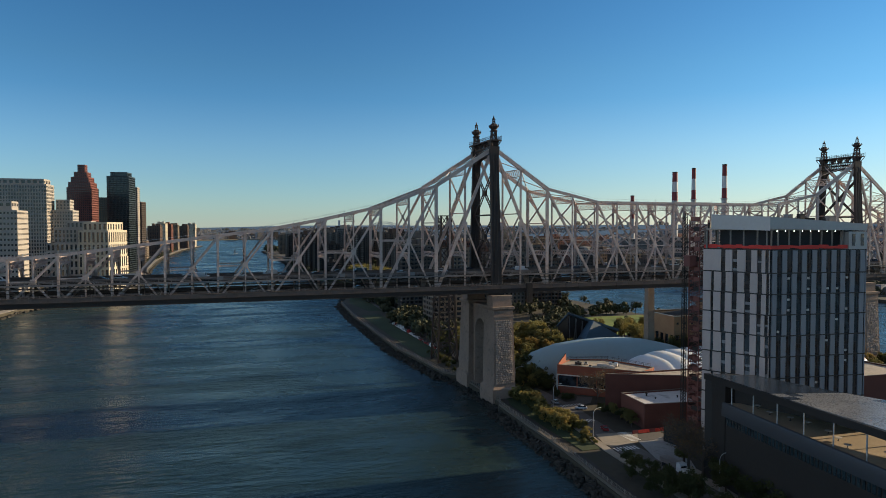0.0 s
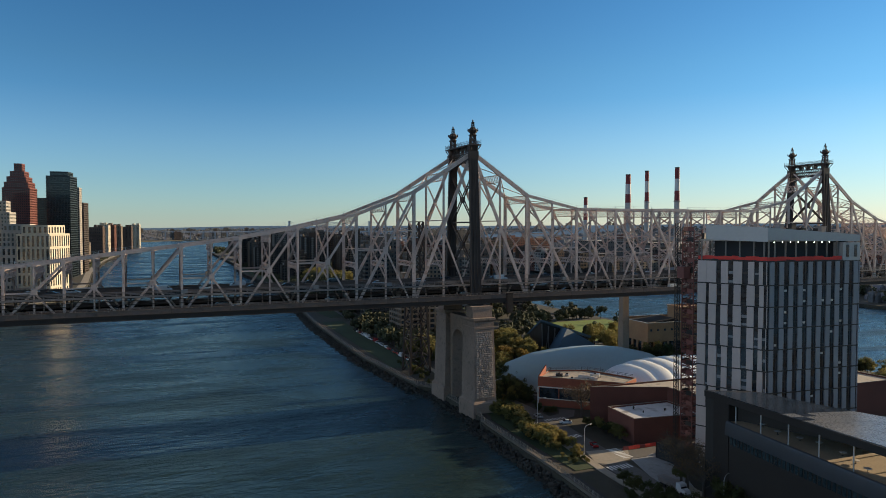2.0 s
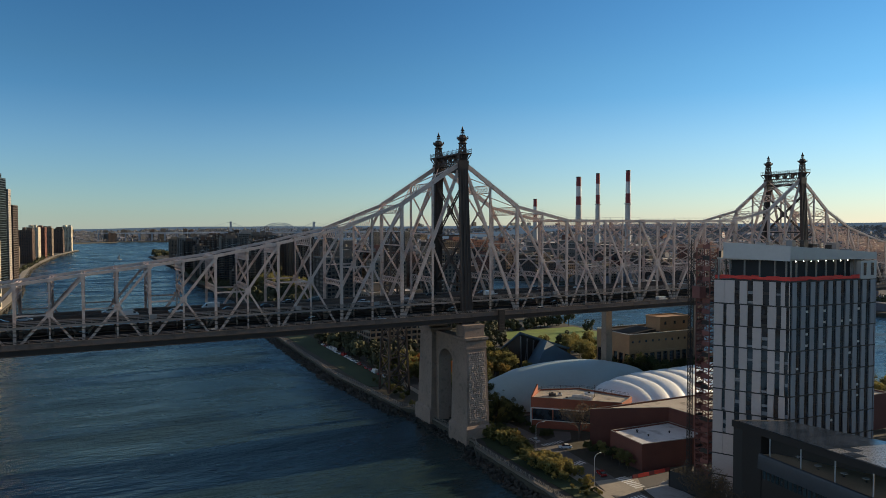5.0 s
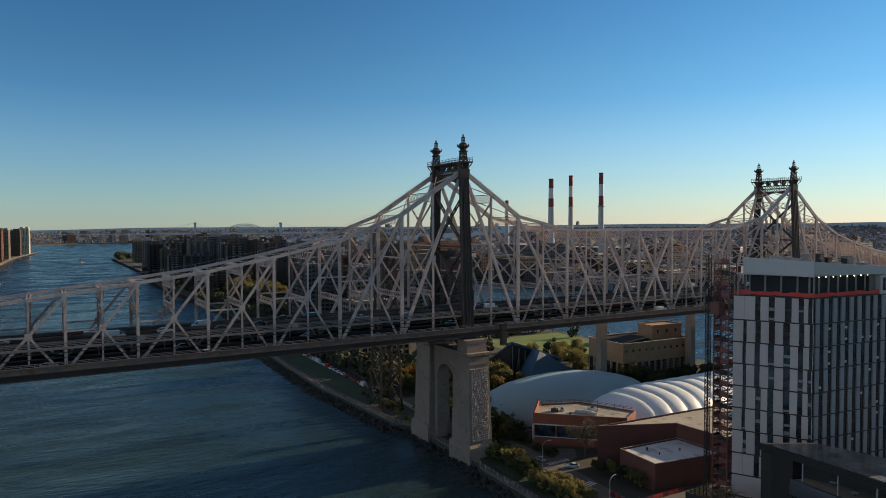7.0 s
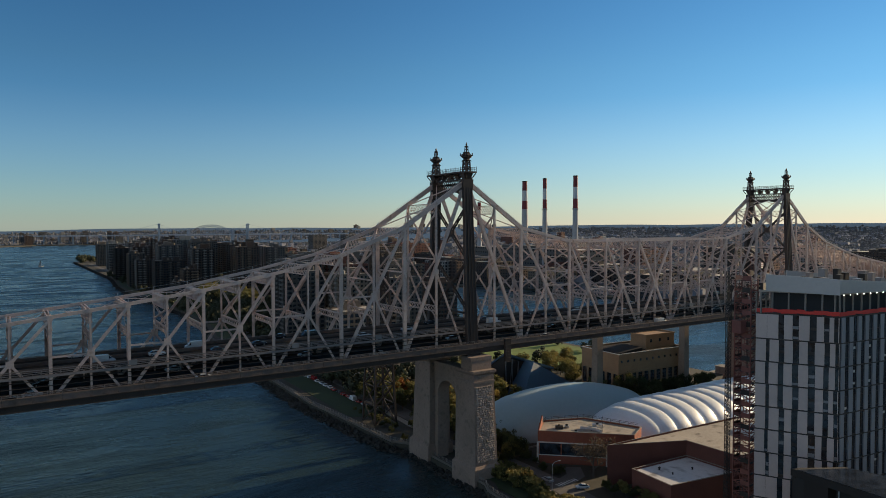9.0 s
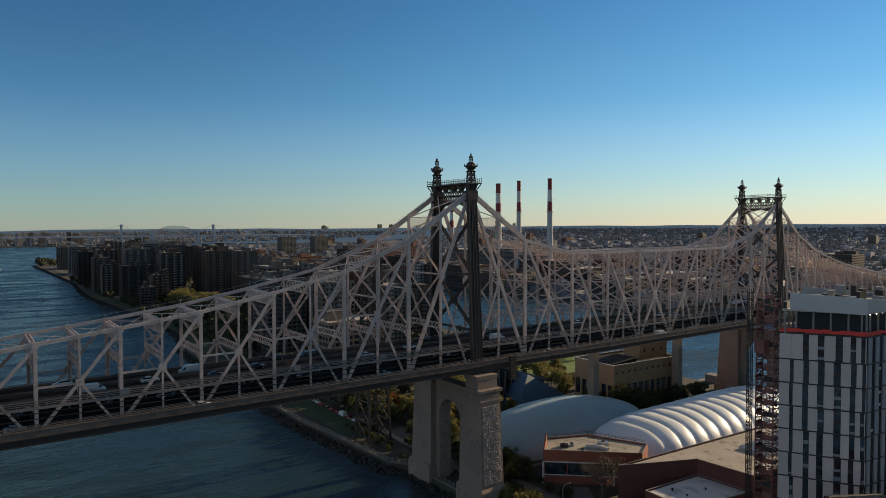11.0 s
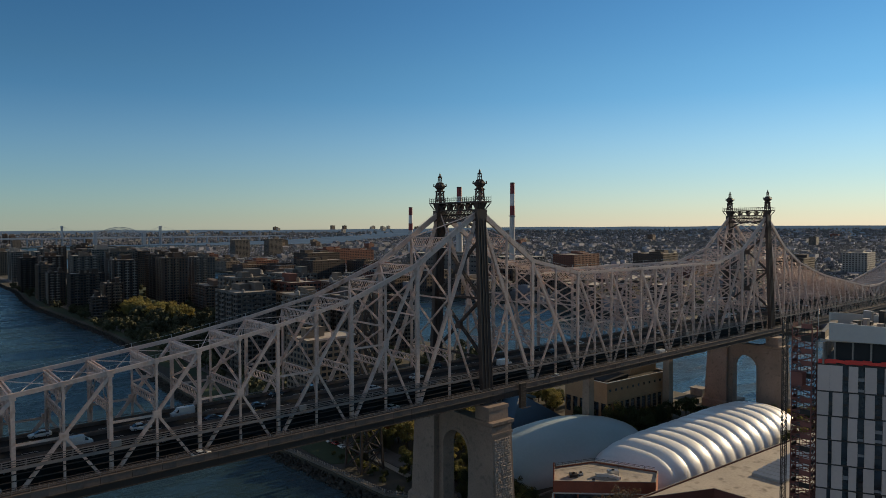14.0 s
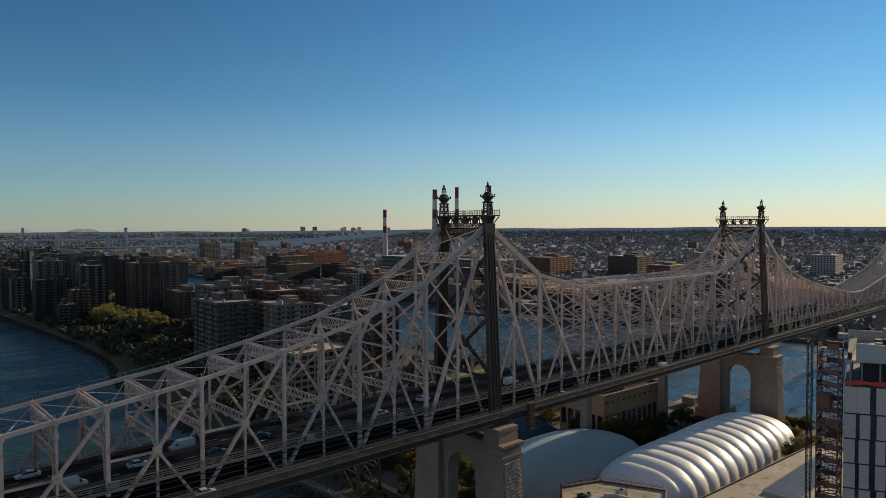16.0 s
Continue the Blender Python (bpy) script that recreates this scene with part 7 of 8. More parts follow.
def bare_tree():
    """Trunk and a fine spray of branches with the last brown leaves."""
    rg = random.Random(5)
    g = Geo()
    g.lathe(0, 0, [(0.32, 0), (0.24, 1.5), (0.16, 4.5), (0.05, 8.5)], 8)
    tips = []
    for i in range(16):
        a, z = i * 2.4, rg.uniform(1.8, 6.0)
        p0 = Vector((0, 0, z))
        p1 = p0 + Vector((math.cos(a) * 1.9, math.sin(a) * 1.9, 1.5))
        g.bar(p0, p1, 0.13, 0.13)
        for k in range(7):
            p2 = p1 + Vector((math.cos(a) * 1.1 + rg.gauss(0, 0.9), math.sin(a) * 1.1 + rg.gauss(0, 0.9), rg.uniform(0.3, 2.2)))
            g.bar(p1, p2, 0.07, 0.07)
            for m in range(4):
                p3 = p2 + Vector((rg.gauss(0, 0.7), rg.gauss(0, 0.7), rg.uniform(0.0, 1.1)))
                g.bar(p2, p3, 0.04, 0.04)
                tips.append(p3)
    q = Geo()
    for p in tips:
        for m in range(2):
            c = p + Vector((rg.gauss(0, 0.25), rg.gauss(0, 0.25), rg.gauss(0, 0.25)))
            t = Vector((rg.gauss(0, 1), rg.gauss(0, 1), rg.gauss(0, 1))).normalized() * 0.16
            b = t.cross(Vector((rg.gauss(0, 1), rg.gauss(0, 1), 1))).normalized() * 0.1
            q.face_set([c - t, c - b, c + t, c + b], [(0, 1, 2, 3)])
    return g.mesh("trunk", BARK), q.mesh("crown", leaf_material("withered_brown_leaves", [(0.0, (0.12, 0.085, 0.05)), (1.0, (0.19, 0.12, 0.06))]))


KINDS = []
for k, mat in enumerate((LEAF, LEAF_GREEN, LEAF_YELLOW, LEAF_RED, LEAF, LEAF_GREEN)):
    KINDS.append((trunk_mesh(k, 9, 4), crown_mesh("crown", 40 + k, 4.3, 7.5, 2.2, 2600, 0.3, mat, 26)))
KINDS.append(bare_tree())
SHRUB = [crown_mesh("foliage", 70 + k, 1.7, 2.2, 0.1, 1100, 0.16, (LEAF, LEAF_YELLOW, LEAF_GREEN)[k % 3], 24, 0.14, 0.3) for k in range(3)]
TNAMES = ["autumn tree with mixed green and gold leaves", "leafy dark green broadleaf tree", "broad yellow-leaved autumn tree", "broad red-orange autumn tree", "autumn tree with mixed green and gold leaves", "leafy dark green broadleaf tree", "nearly bare brown tree at the kerb"]


FAR = Geo()


def far_tree(x, y, s, z):
    """A tree far off, one of the joined woods."""
    rg = random.Random(int(x * 13 + y * 7))
    FAR.bar((x, y, z), (x, y, z + 5 * s), 0.35 * s, 0.35 * s)
    cs = [(x + rg.gauss(0, 1.7) * s, y + rg.gauss(0, 1.7) * s, z + s * rg.uniform(2.2, 7.4), s * rg.uniform(1.3, 2.3)) for _ in range(9)]
    for _ in range(330):
        cx, cy, cz, cr = rg.choice(cs)
        v = Vector((rg.gauss(0, 1), rg.gauss(0, 1), rg.gauss(0, 0.8))).normalized()
        p = Vector((cx, cy, cz)) + v * cr
        t = v.cross(Vector((rg.gauss(0, 1), rg.gauss(0, 1), 1))).normalized() * s * rg.uniform(0.5, 1.0)
        b = v.cross(t) * 0.7
        FAR.face_set([p - t, p - b, p + t, p + b], [(0, 1, 2, 3)])


def tree(x, y, size, kind, rot, z=2.6, group="island trees"):
    if 68 < x < 116 and 40 < y < 96 or 112 < x < 165 and 24 < y < 54:
        return
    if y > 98 and not (40 < x < 115 and 470 < y < 650 and kind == 2) or x > 300 or x < -100:
        return far_tree(x, y, size, z)
    t = thing("tree", TNAMES[kind], "tree", group, (x, y, z))
    t.scale, t.rotation_euler = (size, size, size), (0, 0, rot)
    part("trunk", KINDS[kind][0], None, t)
    part("crown", KINDS[kind][1], None, t)


def shrub(x, y, size, kind, rot):
    t = thing("shrub", ("mixed autumn", "yellow-green", "dark green")[kind] + " shrub on the verge", "shrub", "verge shrubs", (x, y, 2.7))
    t.scale, t.rotation_euler = (size, size, size), (0, 0, rot)
    part("foliage", SHRUB[kind], None, t)
    g = Geo()
    g.bar((0, 0, 0), (0.1, 0.1, 0.9), 0.1, 0.1)
    part("stem", g, BARK, t)


rng = random.Random(9)
for i in range(112):
    u = rng.random()
    if u < 0.36:
        y, size, kind = rng.gauss(-25, 6), rng.uniform(0.9, 2.1), rng.choice((0, 1, 1, 2))
    elif u < 0.5:
        y, size, kind = rng.uniform(-43, -35), rng.uniform(0.7, 1.6), 2
    elif u < 0.92:
        y, size, kind = rng.gauss(-57, 7), rng.choice((rng.uniform(0.6, 1.2), rng.uniform(1.2, 2.2))), rng.choice((0, 0, 1, 2))
    else:
        y, size, kind = rng.uniform(-80, -70), rng.uniform(0.4, 0.7), rng.choice((0, 2))
    y = min(-8, max(-82, y))
    x = rng.uniform(1.5, 7.5) + (2.0 if y > -40 else 0) - (1.5 if y < -66 else 0)
    shrub(x, y, size, kind, rng.uniform(0, 6))
for i in range(16):
    tree(rng.uniform(2.0, 4.0) if i % 2 else rng.uniform(14.5, 16.5), -122 - 5.2 * i + rng.uniform(-2, 2), rng.uniform(0.75, 1.0), 1, rng.uniform(0, 6))
for i in range(16):
    tree(rng.uniform(-1.0, 4), rng.uniform(-190, -112), rng.uniform(0.55, 0.85), 1, rng.uniform(0, 6))
for x, y, s, k in ((30.2, -38.8, 1.35, 6), (40.3, 16.4, 0.5, 2), (36, 19, 0.5, 1), (32, -63, 0.6, 0), (27, -54.4, 0.5, 4), (4.6, -74.5, 0.45, 0), (27.0, -59, 0.5, 1), (26.2, -63.5, 0.55, 0), (25.8, -67.5, 0.55, 4), (25.0, -53, 0.42, 1), (25.5, -49, 0.4, 1), (27, -55.5, 0.4, 2), (34, 10, 0.8, 1), (36, 31, 1.0, 1), (30, 22, 0.9, 1), (28.5, 13, 0.6, 2), (40, 44, 1.0, 0), (32, 47, 1.0, 4), (47, 52, 1.1, 0), (56, 56, 1.0, 4), (60, 78, 1.2, 0), (68, 90, 1.2, 4), (75, 98, 1.2, 0), (62, 98, 1.2, 2), (52, 72, 1.1, 4), (54, 88, 1.2, 0), (80, 104, 1.1, 4), (144, 95, 1.25, 0), (146, 117, 1.0, 4), (138, 112, 0.9, 2), (136, 74, 0.8, 1), (130, 70, 0.8, 5), (124, 66, 0.7, 1), (118, 63, 0.7, 5), (112, 60, 0.7, 1), (106, 54, 0.7, 1), (110, 48, 0.9, 1), (115, 38, 1.2, 5), (116, 30, 1.3, 1), (116, 23, 1.4, 1), (116, 16, 1.4, 5), (117, 9, 1.2, 1), (121, 20, 1.2, 1), (22, -14, 0.5, 1), (23.5, -5, 0.6, 2), (21, 3, 0.6, 1), (26, 6, 0.55, 1), (20, -9, 0.5, 1), (14, -12, 0.4, 1)):
    tree(x, y, s, k, rng.uniform(0, 6))
for x, y, z, k in ((118, 62, 1.1, 0), (122, 70, 1.2, 2), (119, 80, 1.2, 4), (113, 97, 1.2, 2), (106, 98, 1.1, 0), (126, 88, 1.3, 2), (128, 76, 1.1, 0), (133, 92, 1.2, 4), (100, 99, 1.1, 2), (140, 66, 1.0, 1), (150, 62, 1.0, 5),
                   (60, 50, 1.2, 2), (64, 58, 1.3, 0), (58, 62, 1.3, 2), (66, 68, 1.3, 2), (62, 76, 1.4, 0), (66, 86, 1.4, 2), (60, 90, 1.3, 4), (54, 46, 1.0, 4), (66, 46, 1.0, 0),
                   (118, 12, 1.0, 1), (124, 14, 1.1, 5), (130, 16, 1.1, 1), (136, 15, 1.1, 5), (142, 16, 1.0, 1), (148, 15, 1.1, 5), (160, 14, 1.1, 1), (166, 15, 1.0, 5), (112, 24, 1.1, 1), (108, 34, 1.1, 5), (112, 40, 1.0, 1)):
    tree(x, y, z, k, rng.uniform(0, 6))
for i in range(26):
    tree(rng.uniform(14, 60), rng.uniform(55, 190), rng.uniform(0.7, 1.15), rng.choice((0, 0, 1, 1, 2, 3)), rng.uniform(0, 6))
for x, y, s, k in ((22, 92, 1.2, 2), (26, 82, 1.1, 3), (30, 74, 1.0, 2), (34, 64, 1.0, 3), (12, 35, 0.8, 1), (14, 45, 0.9, 1), (30, 40, 0.8, 2), (10, 30, 0.6, 1)):
    tree(x, y, s, k, rng.uniform(0, 6))
for i in range(46):
    tree(rng.uniform(9, 30), 66 + 2.9 * i + rng.uniform(-2, 2), rng.uniform(0.9, 1.3), rng.choice((1, 5, 1, 5, 0)), rng.uniform(0, 6))
for i in range(22):
    tree(rng.uniform(-3, 9), 22 + 2.6 * i + rng.uniform(-2, 2), rng.uniform(0.25, 0.5), rng.choice((1, 5)), rng.uniform(0, 6))
for i in range(40):
    x, y = rng.uniform(70, 200), rng.uniform(95, 290)
    if 125 < x < 192 and 110 < y < 230:
        x = rng.choice((rng.uniform(112, 124), rng.uniform(190, 199)))
    tree(x, y, rng.uniform(0.6, 1.0), rng.choice((0, 0, 1, 2, 2)), rng.uniform(0, 6))
for i in range(20):
    tree(126 + 3.7 * i + rng.uniform(-1, 1), 182 + rng.uniform(-5, 7), rng.uniform(0.7, 1.2), (0, 1, 2, 1, 4)[i % 5], rng.uniform(0, 6))
for i in range(24):
    tree(rng.uniform(82, 190), rng.uniform(-4, 27) if i % 2 else rng.uniform(66, 95), rng.uniform(0.5, 0.8), rng.choice((1, 1, 1, 0, 2)), rng.uniform(0, 6))
for i in range(16):
    tree(rng.uniform(186, 199), rng.uniform(-60, -20), rng.uniform(0.55, 0.95), rng.choice((0, 2, 2, 1)), rng.uniform(0, 6))
for x, y, z, k in ((150, -66, 1.1, 2), (156, -74, 1.0, 0), (162, -62, 1.2, 2), (168, -70, 1.1, 4), (172, -58, 1.0, 2), (178, -66, 1.1, 0), (184, -74, 1.0, 2), (190, -64, 1.1, 4), (148, -82, 0.9, 0), (160, -88, 1.0, 2), (176, -84, 1.0, 4), (196, -80, 1.0, 2)):
    tree(x, y, z, k, rng.uniform(0, 6))
for x, y in ((152, -40), (157, -41), (148, -42), (162, -42), (143, -43)):
    tree(x, y, 0.95, 1 if x != 157 else 0, rng.uniform(0, 6))
for i in range(34):
    tree(rng.uniform(30, 92), rng.uniform(50, 135), rng.uniform(0.7, 1.2), rng.choice((0, 4, 0, 2, 1)), rng.uniform(0, 6))
for i in range(12):
    tree(rng.uniform(100, 122), rng.uniform(96, 160), rng.uniform(0.6, 1.0), rng.choice((0, 4, 2, 1)), rng.uniform(0, 6))
for i in range(22):
    tree(rng.uniform(15, 23), -6 + 2.0 * i + rng.uniform(-1, 1), rng.uniform(0.6, 0.95), rng.choice((1, 5, 1, 5, 1, 2)), rng.uniform(0, 6))
for i in range(34):
    x, y = rng.uniform(9, 31), rng.uniform(-13, 58)
    tree(x, y, rng.uniform(0.35, 0.8), rng.choice((1, 5, 1, 5, 0)), rng.uniform(0, 6))
for i in range(16):
    tree(rng.uniform(20, 24.5), rng.uniform(-34, -8), rng.uniform(0.22, 0.4), rng.choice((1, 5)), rng.uniform(0, 6))
for x, y, s, k in ((2, -104, 0.6, 1), (1, -112, 0.7, 5), (3, -119, 0.6, 1), (-2, -108, 0.45, 1), (-3, -118, 0.5, 5), (4, -97, 0.45, 1), (16.8, -120, 0.85, 1), (16.2, -127, 0.9, 5), (17.2, -107, 1.25, 6), (19.5, -102, 1.3, 6), (18.5, -105, 0.9, 1), (16.8, -113, 1.2, 6), (179, -20, 0.8, 2), (183, -16, 0.9, 2), (185, -24, 0.8, 0), (180, -31, 0.7, 2), (176, -40, 0.6, 4)):
    tree(x, y, s, k, rng.uniform(0, 6))
for i in range(40):
    tree(rng.uniform(52, 92), rng.uniform(490, 620), rng.uniform(1.4, 2.0), 2 if i % 5 else 0, rng.uniform(0, 6))
for i in range(90):
    tree(rng.uniform(14, 185), rng.uniform(200, 1000), rng.uniform(0.7, 1.2), rng.choice((0, 1, 1, 4, 2)), rng.uniform(0, 6))
for i in range(150):
    u = rng.random()
    y = 200 + 900 * u * u
    tree(rng.uniform(16, 60) if i % 2 else rng.uniform(60, 190), y, rng.uniform(0.8, 1.3), rng.choice((1, 1, 5, 5, 0)), rng.uniform(0, 6))
for i in range(24):
    tree(rng.uniform(20, 60), rng.uniform(1520, 1690), rng.uniform(1.2, 1.8), rng.choice((0, 2, 1)), rng.uniform(0, 6))
for i in range(40):
    tree(490 + rng.uniform(0, 60), rng.uniform(-60, 260), rng.uniform(1.0, 1.6), rng.choice((0, 1, 1, 2)), rng.uniform(0, 6), 3, "far bank trees")
for i in range(60):
    y = rng.uniform(720, 1800)
    tree(-226 + 0.012 * y - rng.uniform(4, 9) - (22 if y < 430 else 0), y, rng.uniform(0.7, 1.1), rng.choice((0, 1, 4)), rng.uniform(0, 6), 3, "west bank trees")

for i in range(150):
    x, y = rng.uniform(20, 112), rng.uniform(265, 500)
    tree(x, y, rng.uniform(0.8, 1.5), 1, rng.uniform(0, 6))
for i in range(70):
    tree(rng.uniform(14, 50), rng.uniform(480, 1000), rng.uniform(0.7, 1.2), 1, rng.uniform(0, 6))
tagged(part("woods", FAR, FAR_LEAF), "mixed autumn trees between the far buildings", "trees", kind="stuff")

# ---- vehicles ----
CAR_GLASS = glass_material("tinted_car_glass", (0.015, 0.017, 0.02), 0.05)
PAINTS = {n: material(n + "_car_paint", c, 0.25, 0.0, 0.04, 1.0, 0.0) for n, c in (("white", (0.58, 0.58, 0.57)), ("black", (0.02, 0.02, 0.022)), ("silver", (0.42, 0.43, 0.44)), ("dark_red", (0.25, 0.02, 0.02)), ("yellow", (0.65, 0.42, 0.03)))}
q = Geo()
q.v = [(0.33 * math.cos(a), -0.11, 0.33 * math.sin(a)) for a in [math.pi * 2 * i / 14 for i in range(14)]] + [(0.33 * math.cos(a), 0.11, 0.33 * math.sin(a)) for a in [math.pi * 2 * i / 14 for i in range(14)]]
q.f = [tuple(range(14)), tuple(range(27, 13, -1))] + [(i, 14 + i, 14 + (i + 1) % 14, (i + 1) % 14) for i in range(14)]
WHEEL = q.mesh("wheel", TYRE)
q = Geo()
q.v = [(0.2 * math.cos(math.pi * i / 5), s, 0.2 * math.sin(math.pi * i / 5)) for s in (-0.125, 0.125) for i in range(10)]
q.f = [tuple(range(10)), tuple(range(19, 9, -1))] + [(i, 10 + i, 10 + (i + 1) % 10, (i + 1) % 10) for i in range(10)]
RIM = q.mesh("rim", GALV)


def loft(sections):
    """A shell through cross-sections (x, half width, z low, z high)."""
    g = Geo()
    for x, w, a, b in sections:
        g.v += [(x, -w, a), (x, -w * 1.0, (a + b) / 2), (x, -w * 0.86, b), (x, w * 0.86, b), (x, w, (a + b) / 2), (x, w, a)]
    n = 6
    for k in range(len(sections) - 1):
        for i in range(n):
            j = (i + 1) % n
            g.f.append((k * n + i, (k + 1) * n + i, (k + 1) * n + j, k * n + j))
    g.f.append(tuple(range(n)))
    g.f.append(tuple(range((len(sections) - 1) * n + n - 1, (len(sections) - 1) * n - 1, -1)))
    g.f = [tuple(reversed(f)) for f in g.f]
    return g


def car_model(colour, van):
    t = thing("car", colour.replace("_", " ") + (" delivery van" if van else " saloon car") + " on the roadway", "van" if van else "car", "vehicles", (0, 0, -50))
    if van:
        body = loft([(-2.7, 0.9, 0.4, 2.1), (-2.6, 0.98, 0.35, 2.25), (1.1, 0.98, 0.35, 2.25), (1.9, 0.95, 0.35, 1.35), (2.7, 0.85, 0.4, 1.0)])
        glass = loft([(1.12, 0.9, 1.3, 2.05), (1.2, 0.97, 1.3, 2.1), (1.86, 0.9, 1.28, 1.4)])
        ax = (-1.8, 1.8)
    else:
        body = loft([(-2.2, 0.72, 0.45, 0.85), (-2.1, 0.88, 0.32, 0.95), (-1.0, 0.9, 0.28, 1.0), (0.9, 0.9, 0.28, 0.98), (2.0, 0.84, 0.32, 0.8), (2.2, 0.7, 0.42, 0.68)])
        glass = loft([(-1.75, 0.72, 0.95, 1.02), (-1.1, 0.76, 0.95, 1.42), (0.2, 0.76, 0.95, 1.44), (1.05, 0.74, 0.95, 1.0)])
        ax = (-1.35, 1.35)
    b = part("body", body, PAINTS[colour], t)
    part("window_glass", glass, CAR_GLASS, t)
    if not van:
        g = loft([(-1.05, 0.72, 1.36, 1.47), (-0.4, 0.74, 1.38, 1.5), (0.2, 0.72, 1.36, 1.48)])
        part("roof_panel", g, PAINTS[colour], t)
    for x in ax:
        for y in (-0.82, 0.82):
            w = part("wheel", WHEEL, None, t)
            w.location = (x, y, 0.33)
            part("rim", RIM, None, w)
    for y in (-0.6, 0.6):
        g = Geo()
        g.box(ax[1] + 0.76, y - 0.16, 0.62, ax[1] + 0.86, y + 0.16, 0.75)
        part("headlight", g, RAIL_WHITE, t)
        g = Geo()
        g.box(ax[0] - 0.9, y - 0.14, 0.7, ax[0] - 0.82, y + 0.14, 0.85)
        part("tail_light", g, RED_PAINT, t)
    return t


MODELS = {}


def put_car(colour, van, x, y, z, ang):
    key = (colour, van)
    if key not in MODELS:
        MODELS[key] = car_model(colour, van)
        MODELS[key].matrix_basis = pose(x, y, z, 0, 0, math.degrees(ang))
        return
    copy_thing(MODELS[key], pose(x, y, z, 0, 0, math.degrees(ang)))


rng = random.Random(31)
for lane, ang, z in ((-6.1, 0, 50.91), (-2.3, 0, 50.91), (2.3, math.pi, 50.91), (6.1, math.pi, 50.91), (-6.0, 0, 44.51), (6.0, math.pi, 44.51)):
    x = -205 + rng.uniform(0, 20)
    while x < 420:
        put_car(rng.choice(("white", "black", "black", "silver", "black", "silver", "white")), rng.random() < 0.2, x, lane, z, ang)
        x += rng.uniform(26, 68)
put_car("white", False, -87, -12.2, 45.16, 0)
put_car("white", False, 33, -12.2, 45.16, 0)
put_car("white", True, 96, -12.2, 45.16, 0)
put_car("black", False, -130, -12.2, 45.16, 0)
put_car("silver", False, 240, -12.2, 45.16, 0)
for c, v, x, y, a in (("silver", False, 15.5, -33, 1.55), ("white", False, 20.5, -43.5, 2.7), ("dark_red", False, 15, -68, 1.3), ("black", False, 12.0, -128, 1.5), ("white", False, 13.5, 8, 1.57), ("black", False, 16.2, 34, 1.57)):
    put_car(c, v, x, y, 2.72, a)
for i in range(20):
    put_car(rng.choice(("white", "silver", "black", "dark_red", "white")), rng.random() < 0.15, 7.5 + 0.05 * i + rng.uniform(-0.3, 0.3), 84 + 5.6 * i, 2.72, 1.57)

truck = thing("dump_truck", "white and dark dump truck parked on the street", "truck", "", (13.4, -105.5, 2.72))
truck.rotation_euler = (0, 0, -1.55)
g = loft([(2.3, 1.1, 0.7, 2.6), (2.4, 1.2, 0.6, 2.9), (3.9, 1.2, 0.6, 2.85), (4.2, 1.15, 0.6, 1.8), (5.4, 1.0, 0.6, 1.65)])
part("cab", g, PAINTS["white"], truck)
g = loft([(3.92, 1.05, 1.75, 2.7), (4.05, 1.02, 1.75, 2.3), (4.22, 1.0, 1.75, 1.85)])
part("windscreen", g, CAR_GLASS, truck)
g = Geo()
g.hexa([(-4.2, -1.1, 1.1), (2.0, -1.1, 1.1), (2.0, 1.1, 1.1), (-4.2, 1.1, 1.1), (-4.5, -1.25, 2.5), (2.1, -1.25, 2.5), (2.1, 1.25, 2.5), (-4.5, 1.25, 2.5)])
tub = part("dump_body", g, RAIL_GREY, truck)
for i in range(6):
    g = Geo()
    g.box(-4.0 + i, -1.3, 1.2, -3.85 + i, 1.3, 2.45)
    part("rib", g, RAIL_GREY, tub)
g = Geo()
g.box(-4.2, -0.5, 0.6, 5.0, 0.5, 1.1)
part("chassis", g, BLACK, truck)
for x in (-3.2, -1.9, 4.4):
    for y in (-1.0, 1.0):
        ob = part("wheel", WHEEL, None, truck)
        ob.location, ob.scale = (x, y, 0.52), (1.55, 1.8, 1.55)


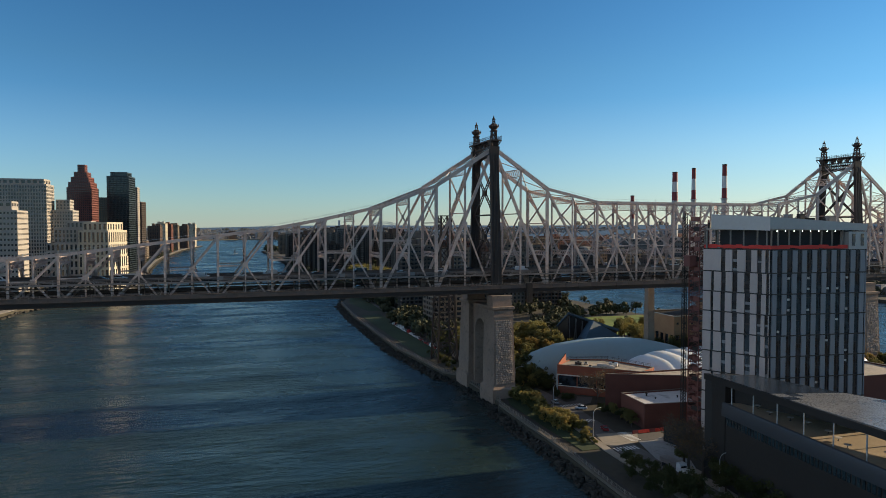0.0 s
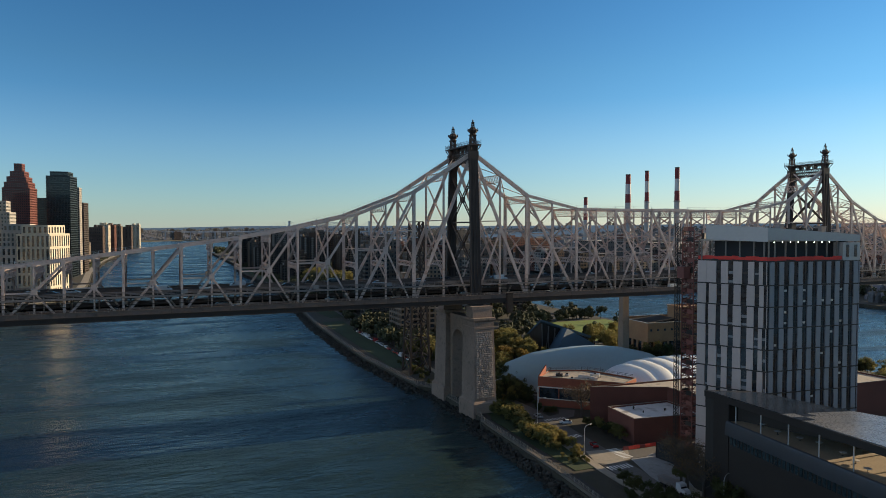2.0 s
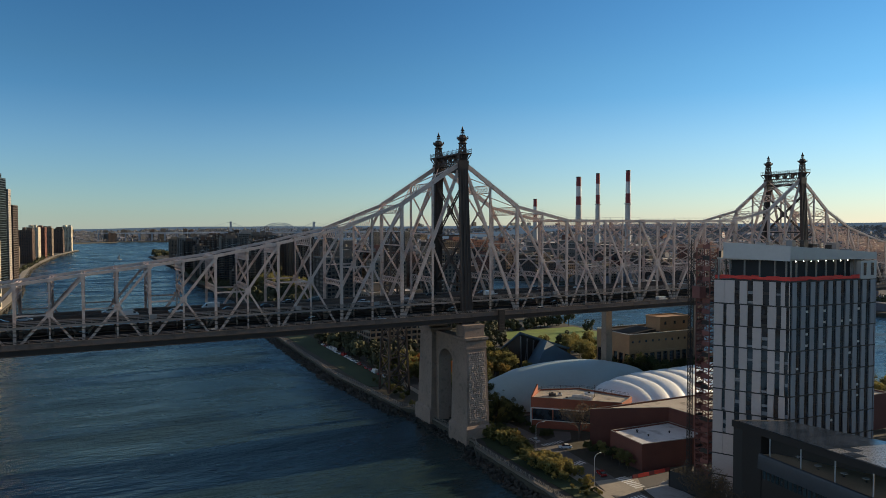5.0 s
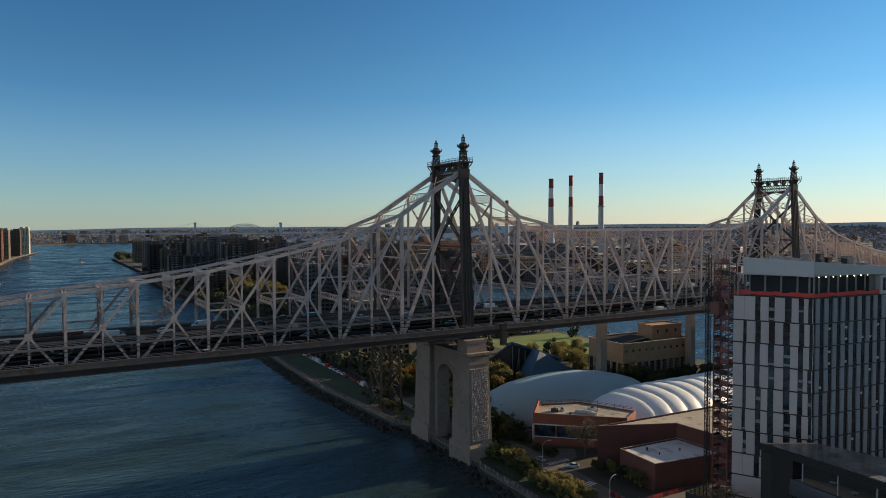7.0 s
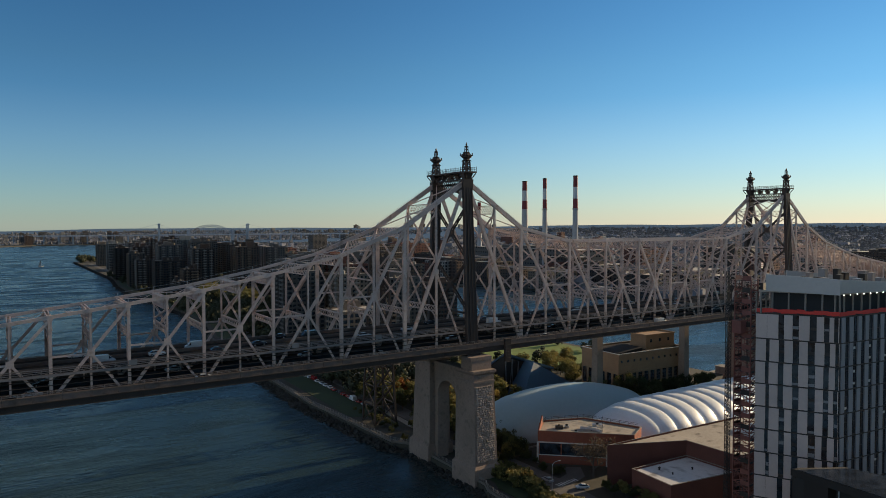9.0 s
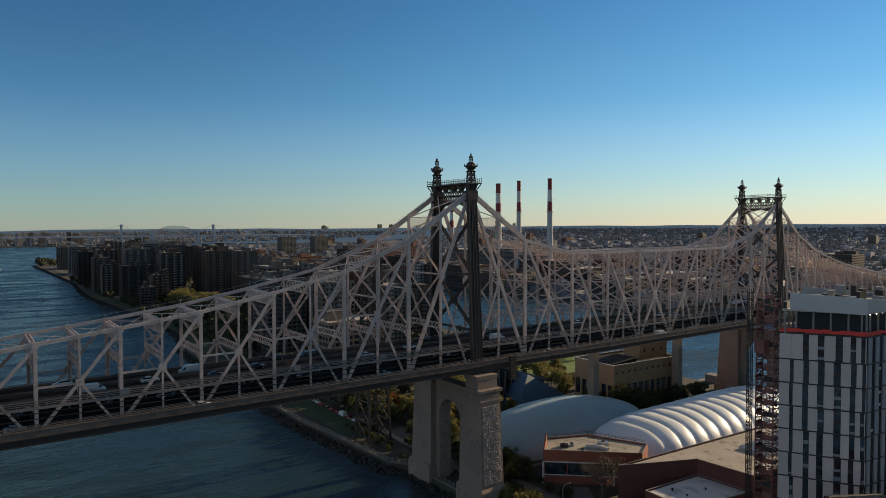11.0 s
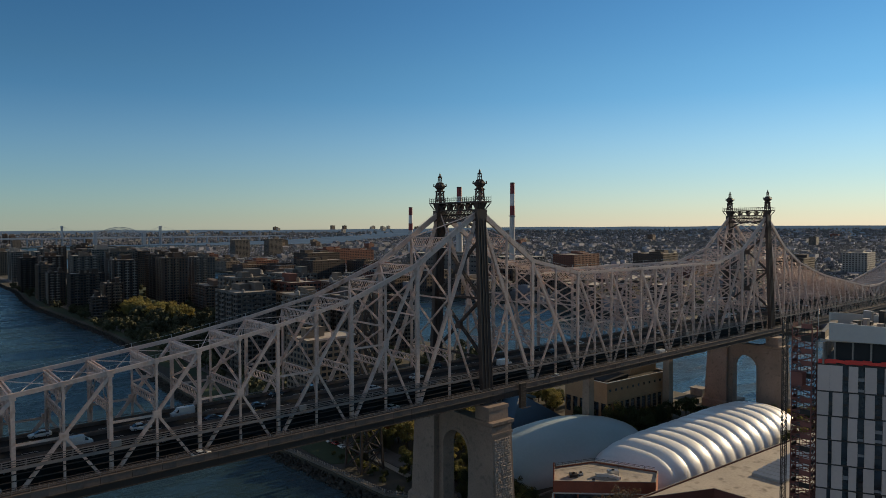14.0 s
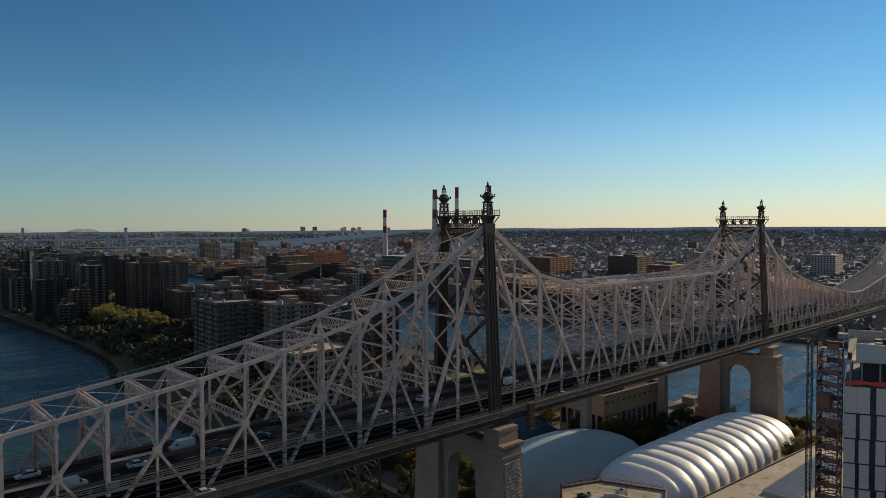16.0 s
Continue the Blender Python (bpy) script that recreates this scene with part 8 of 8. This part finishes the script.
def street_lamp(x, y, ang, h=9.0):
    t = thing("street_lamp", "grey curved-arm street lamp by the road", "street lamp", "street lamps", (x, y, 2.7))
    t.rotation_euler = (0, 0, ang)
    g = Geo()
    g.lathe(0, 0, [(0.2, 0), (0.2, 0.6), (0.11, 0.7), (0.08, h - 1.2)], 10)
    part("pole", g, GALV, t)
    g = Geo()
    p = None
    for i in range(9):
        a = math.pi / 2 * i / 8
        c = (1.9 * (1 - math.cos(a)), 0, h - 1.2 + 1.3 * math.sin(a))
        if p:
            g.bar(p, c, 0.11, 0.11)
        p = c
    g.bar(p, (p[0] + 0.9, 0, p[2] + 0.05), 0.11, 0.11)
    part("arm", g, GALV, t)
    g = Geo()
    g.hexa([(2.7, -0.14, h), (3.5, -0.1, h + 0.02), (3.5, 0.1, h + 0.02), (2.7, 0.14, h), (2.75, -0.1, h + 0.2), (3.4, -0.07, h + 0.16), (3.4, 0.07, h + 0.16), (2.75, 0.1, h + 0.2)])
    head = part("lamp_head", g, GALV, t)
    g = Geo()
    g.box(2.85, -0.08, h - 0.05, 3.35, 0.08, h + 0.02)
    part("lens", g, RAIL_WHITE, head)


for x, y, a in ((7.3, -73.9, 0.3), (14.5, -122, 0.4), (11.0, -40, 0.0), (10.4, -8, 0.0), (12.5, 40, 0), (13.5, 75, 0), (15, 110, 0), (16, 150, 0)):
    street_lamp(x, y, a)

boat = thing("sailing_boat", "small white sailing boat on the river", "boat", "", (-60, 1500, 0))
g = loft([(-5, 0.6, 0.1, 1.2), (-4, 1.5, -0.3, 1.2), (1, 1.6, -0.4, 1.3), (4, 0.8, 0, 1.5), (5.4, 0.05, 0.6, 1.7)])
part("hull", g, ROOF_WHITE, boat)
g = Geo()
g.lathe(0.5, 0, [(0.12, 1.0), (0.08, 16)], 8)
part("mast", g, GALV, boat)
g = Geo()
g.face_set([(0.3, 0.05, 2.4), (-4.6, 0.5, 2.4), (0.4, 0.05, 15.6), (0.3, -0.05, 2.4), (-4.6, 0.4, 2.4), (0.4, -0.05, 15.6)], [(0, 2, 1), (3, 4, 5), (0, 1, 4, 3), (1, 2, 5, 4), (2, 0, 3, 5)])
part("sail", g, ROOF_WHITE, boat)

# rough stones of the two island piers, last
for p in PIERS:
    pier_stones(p)
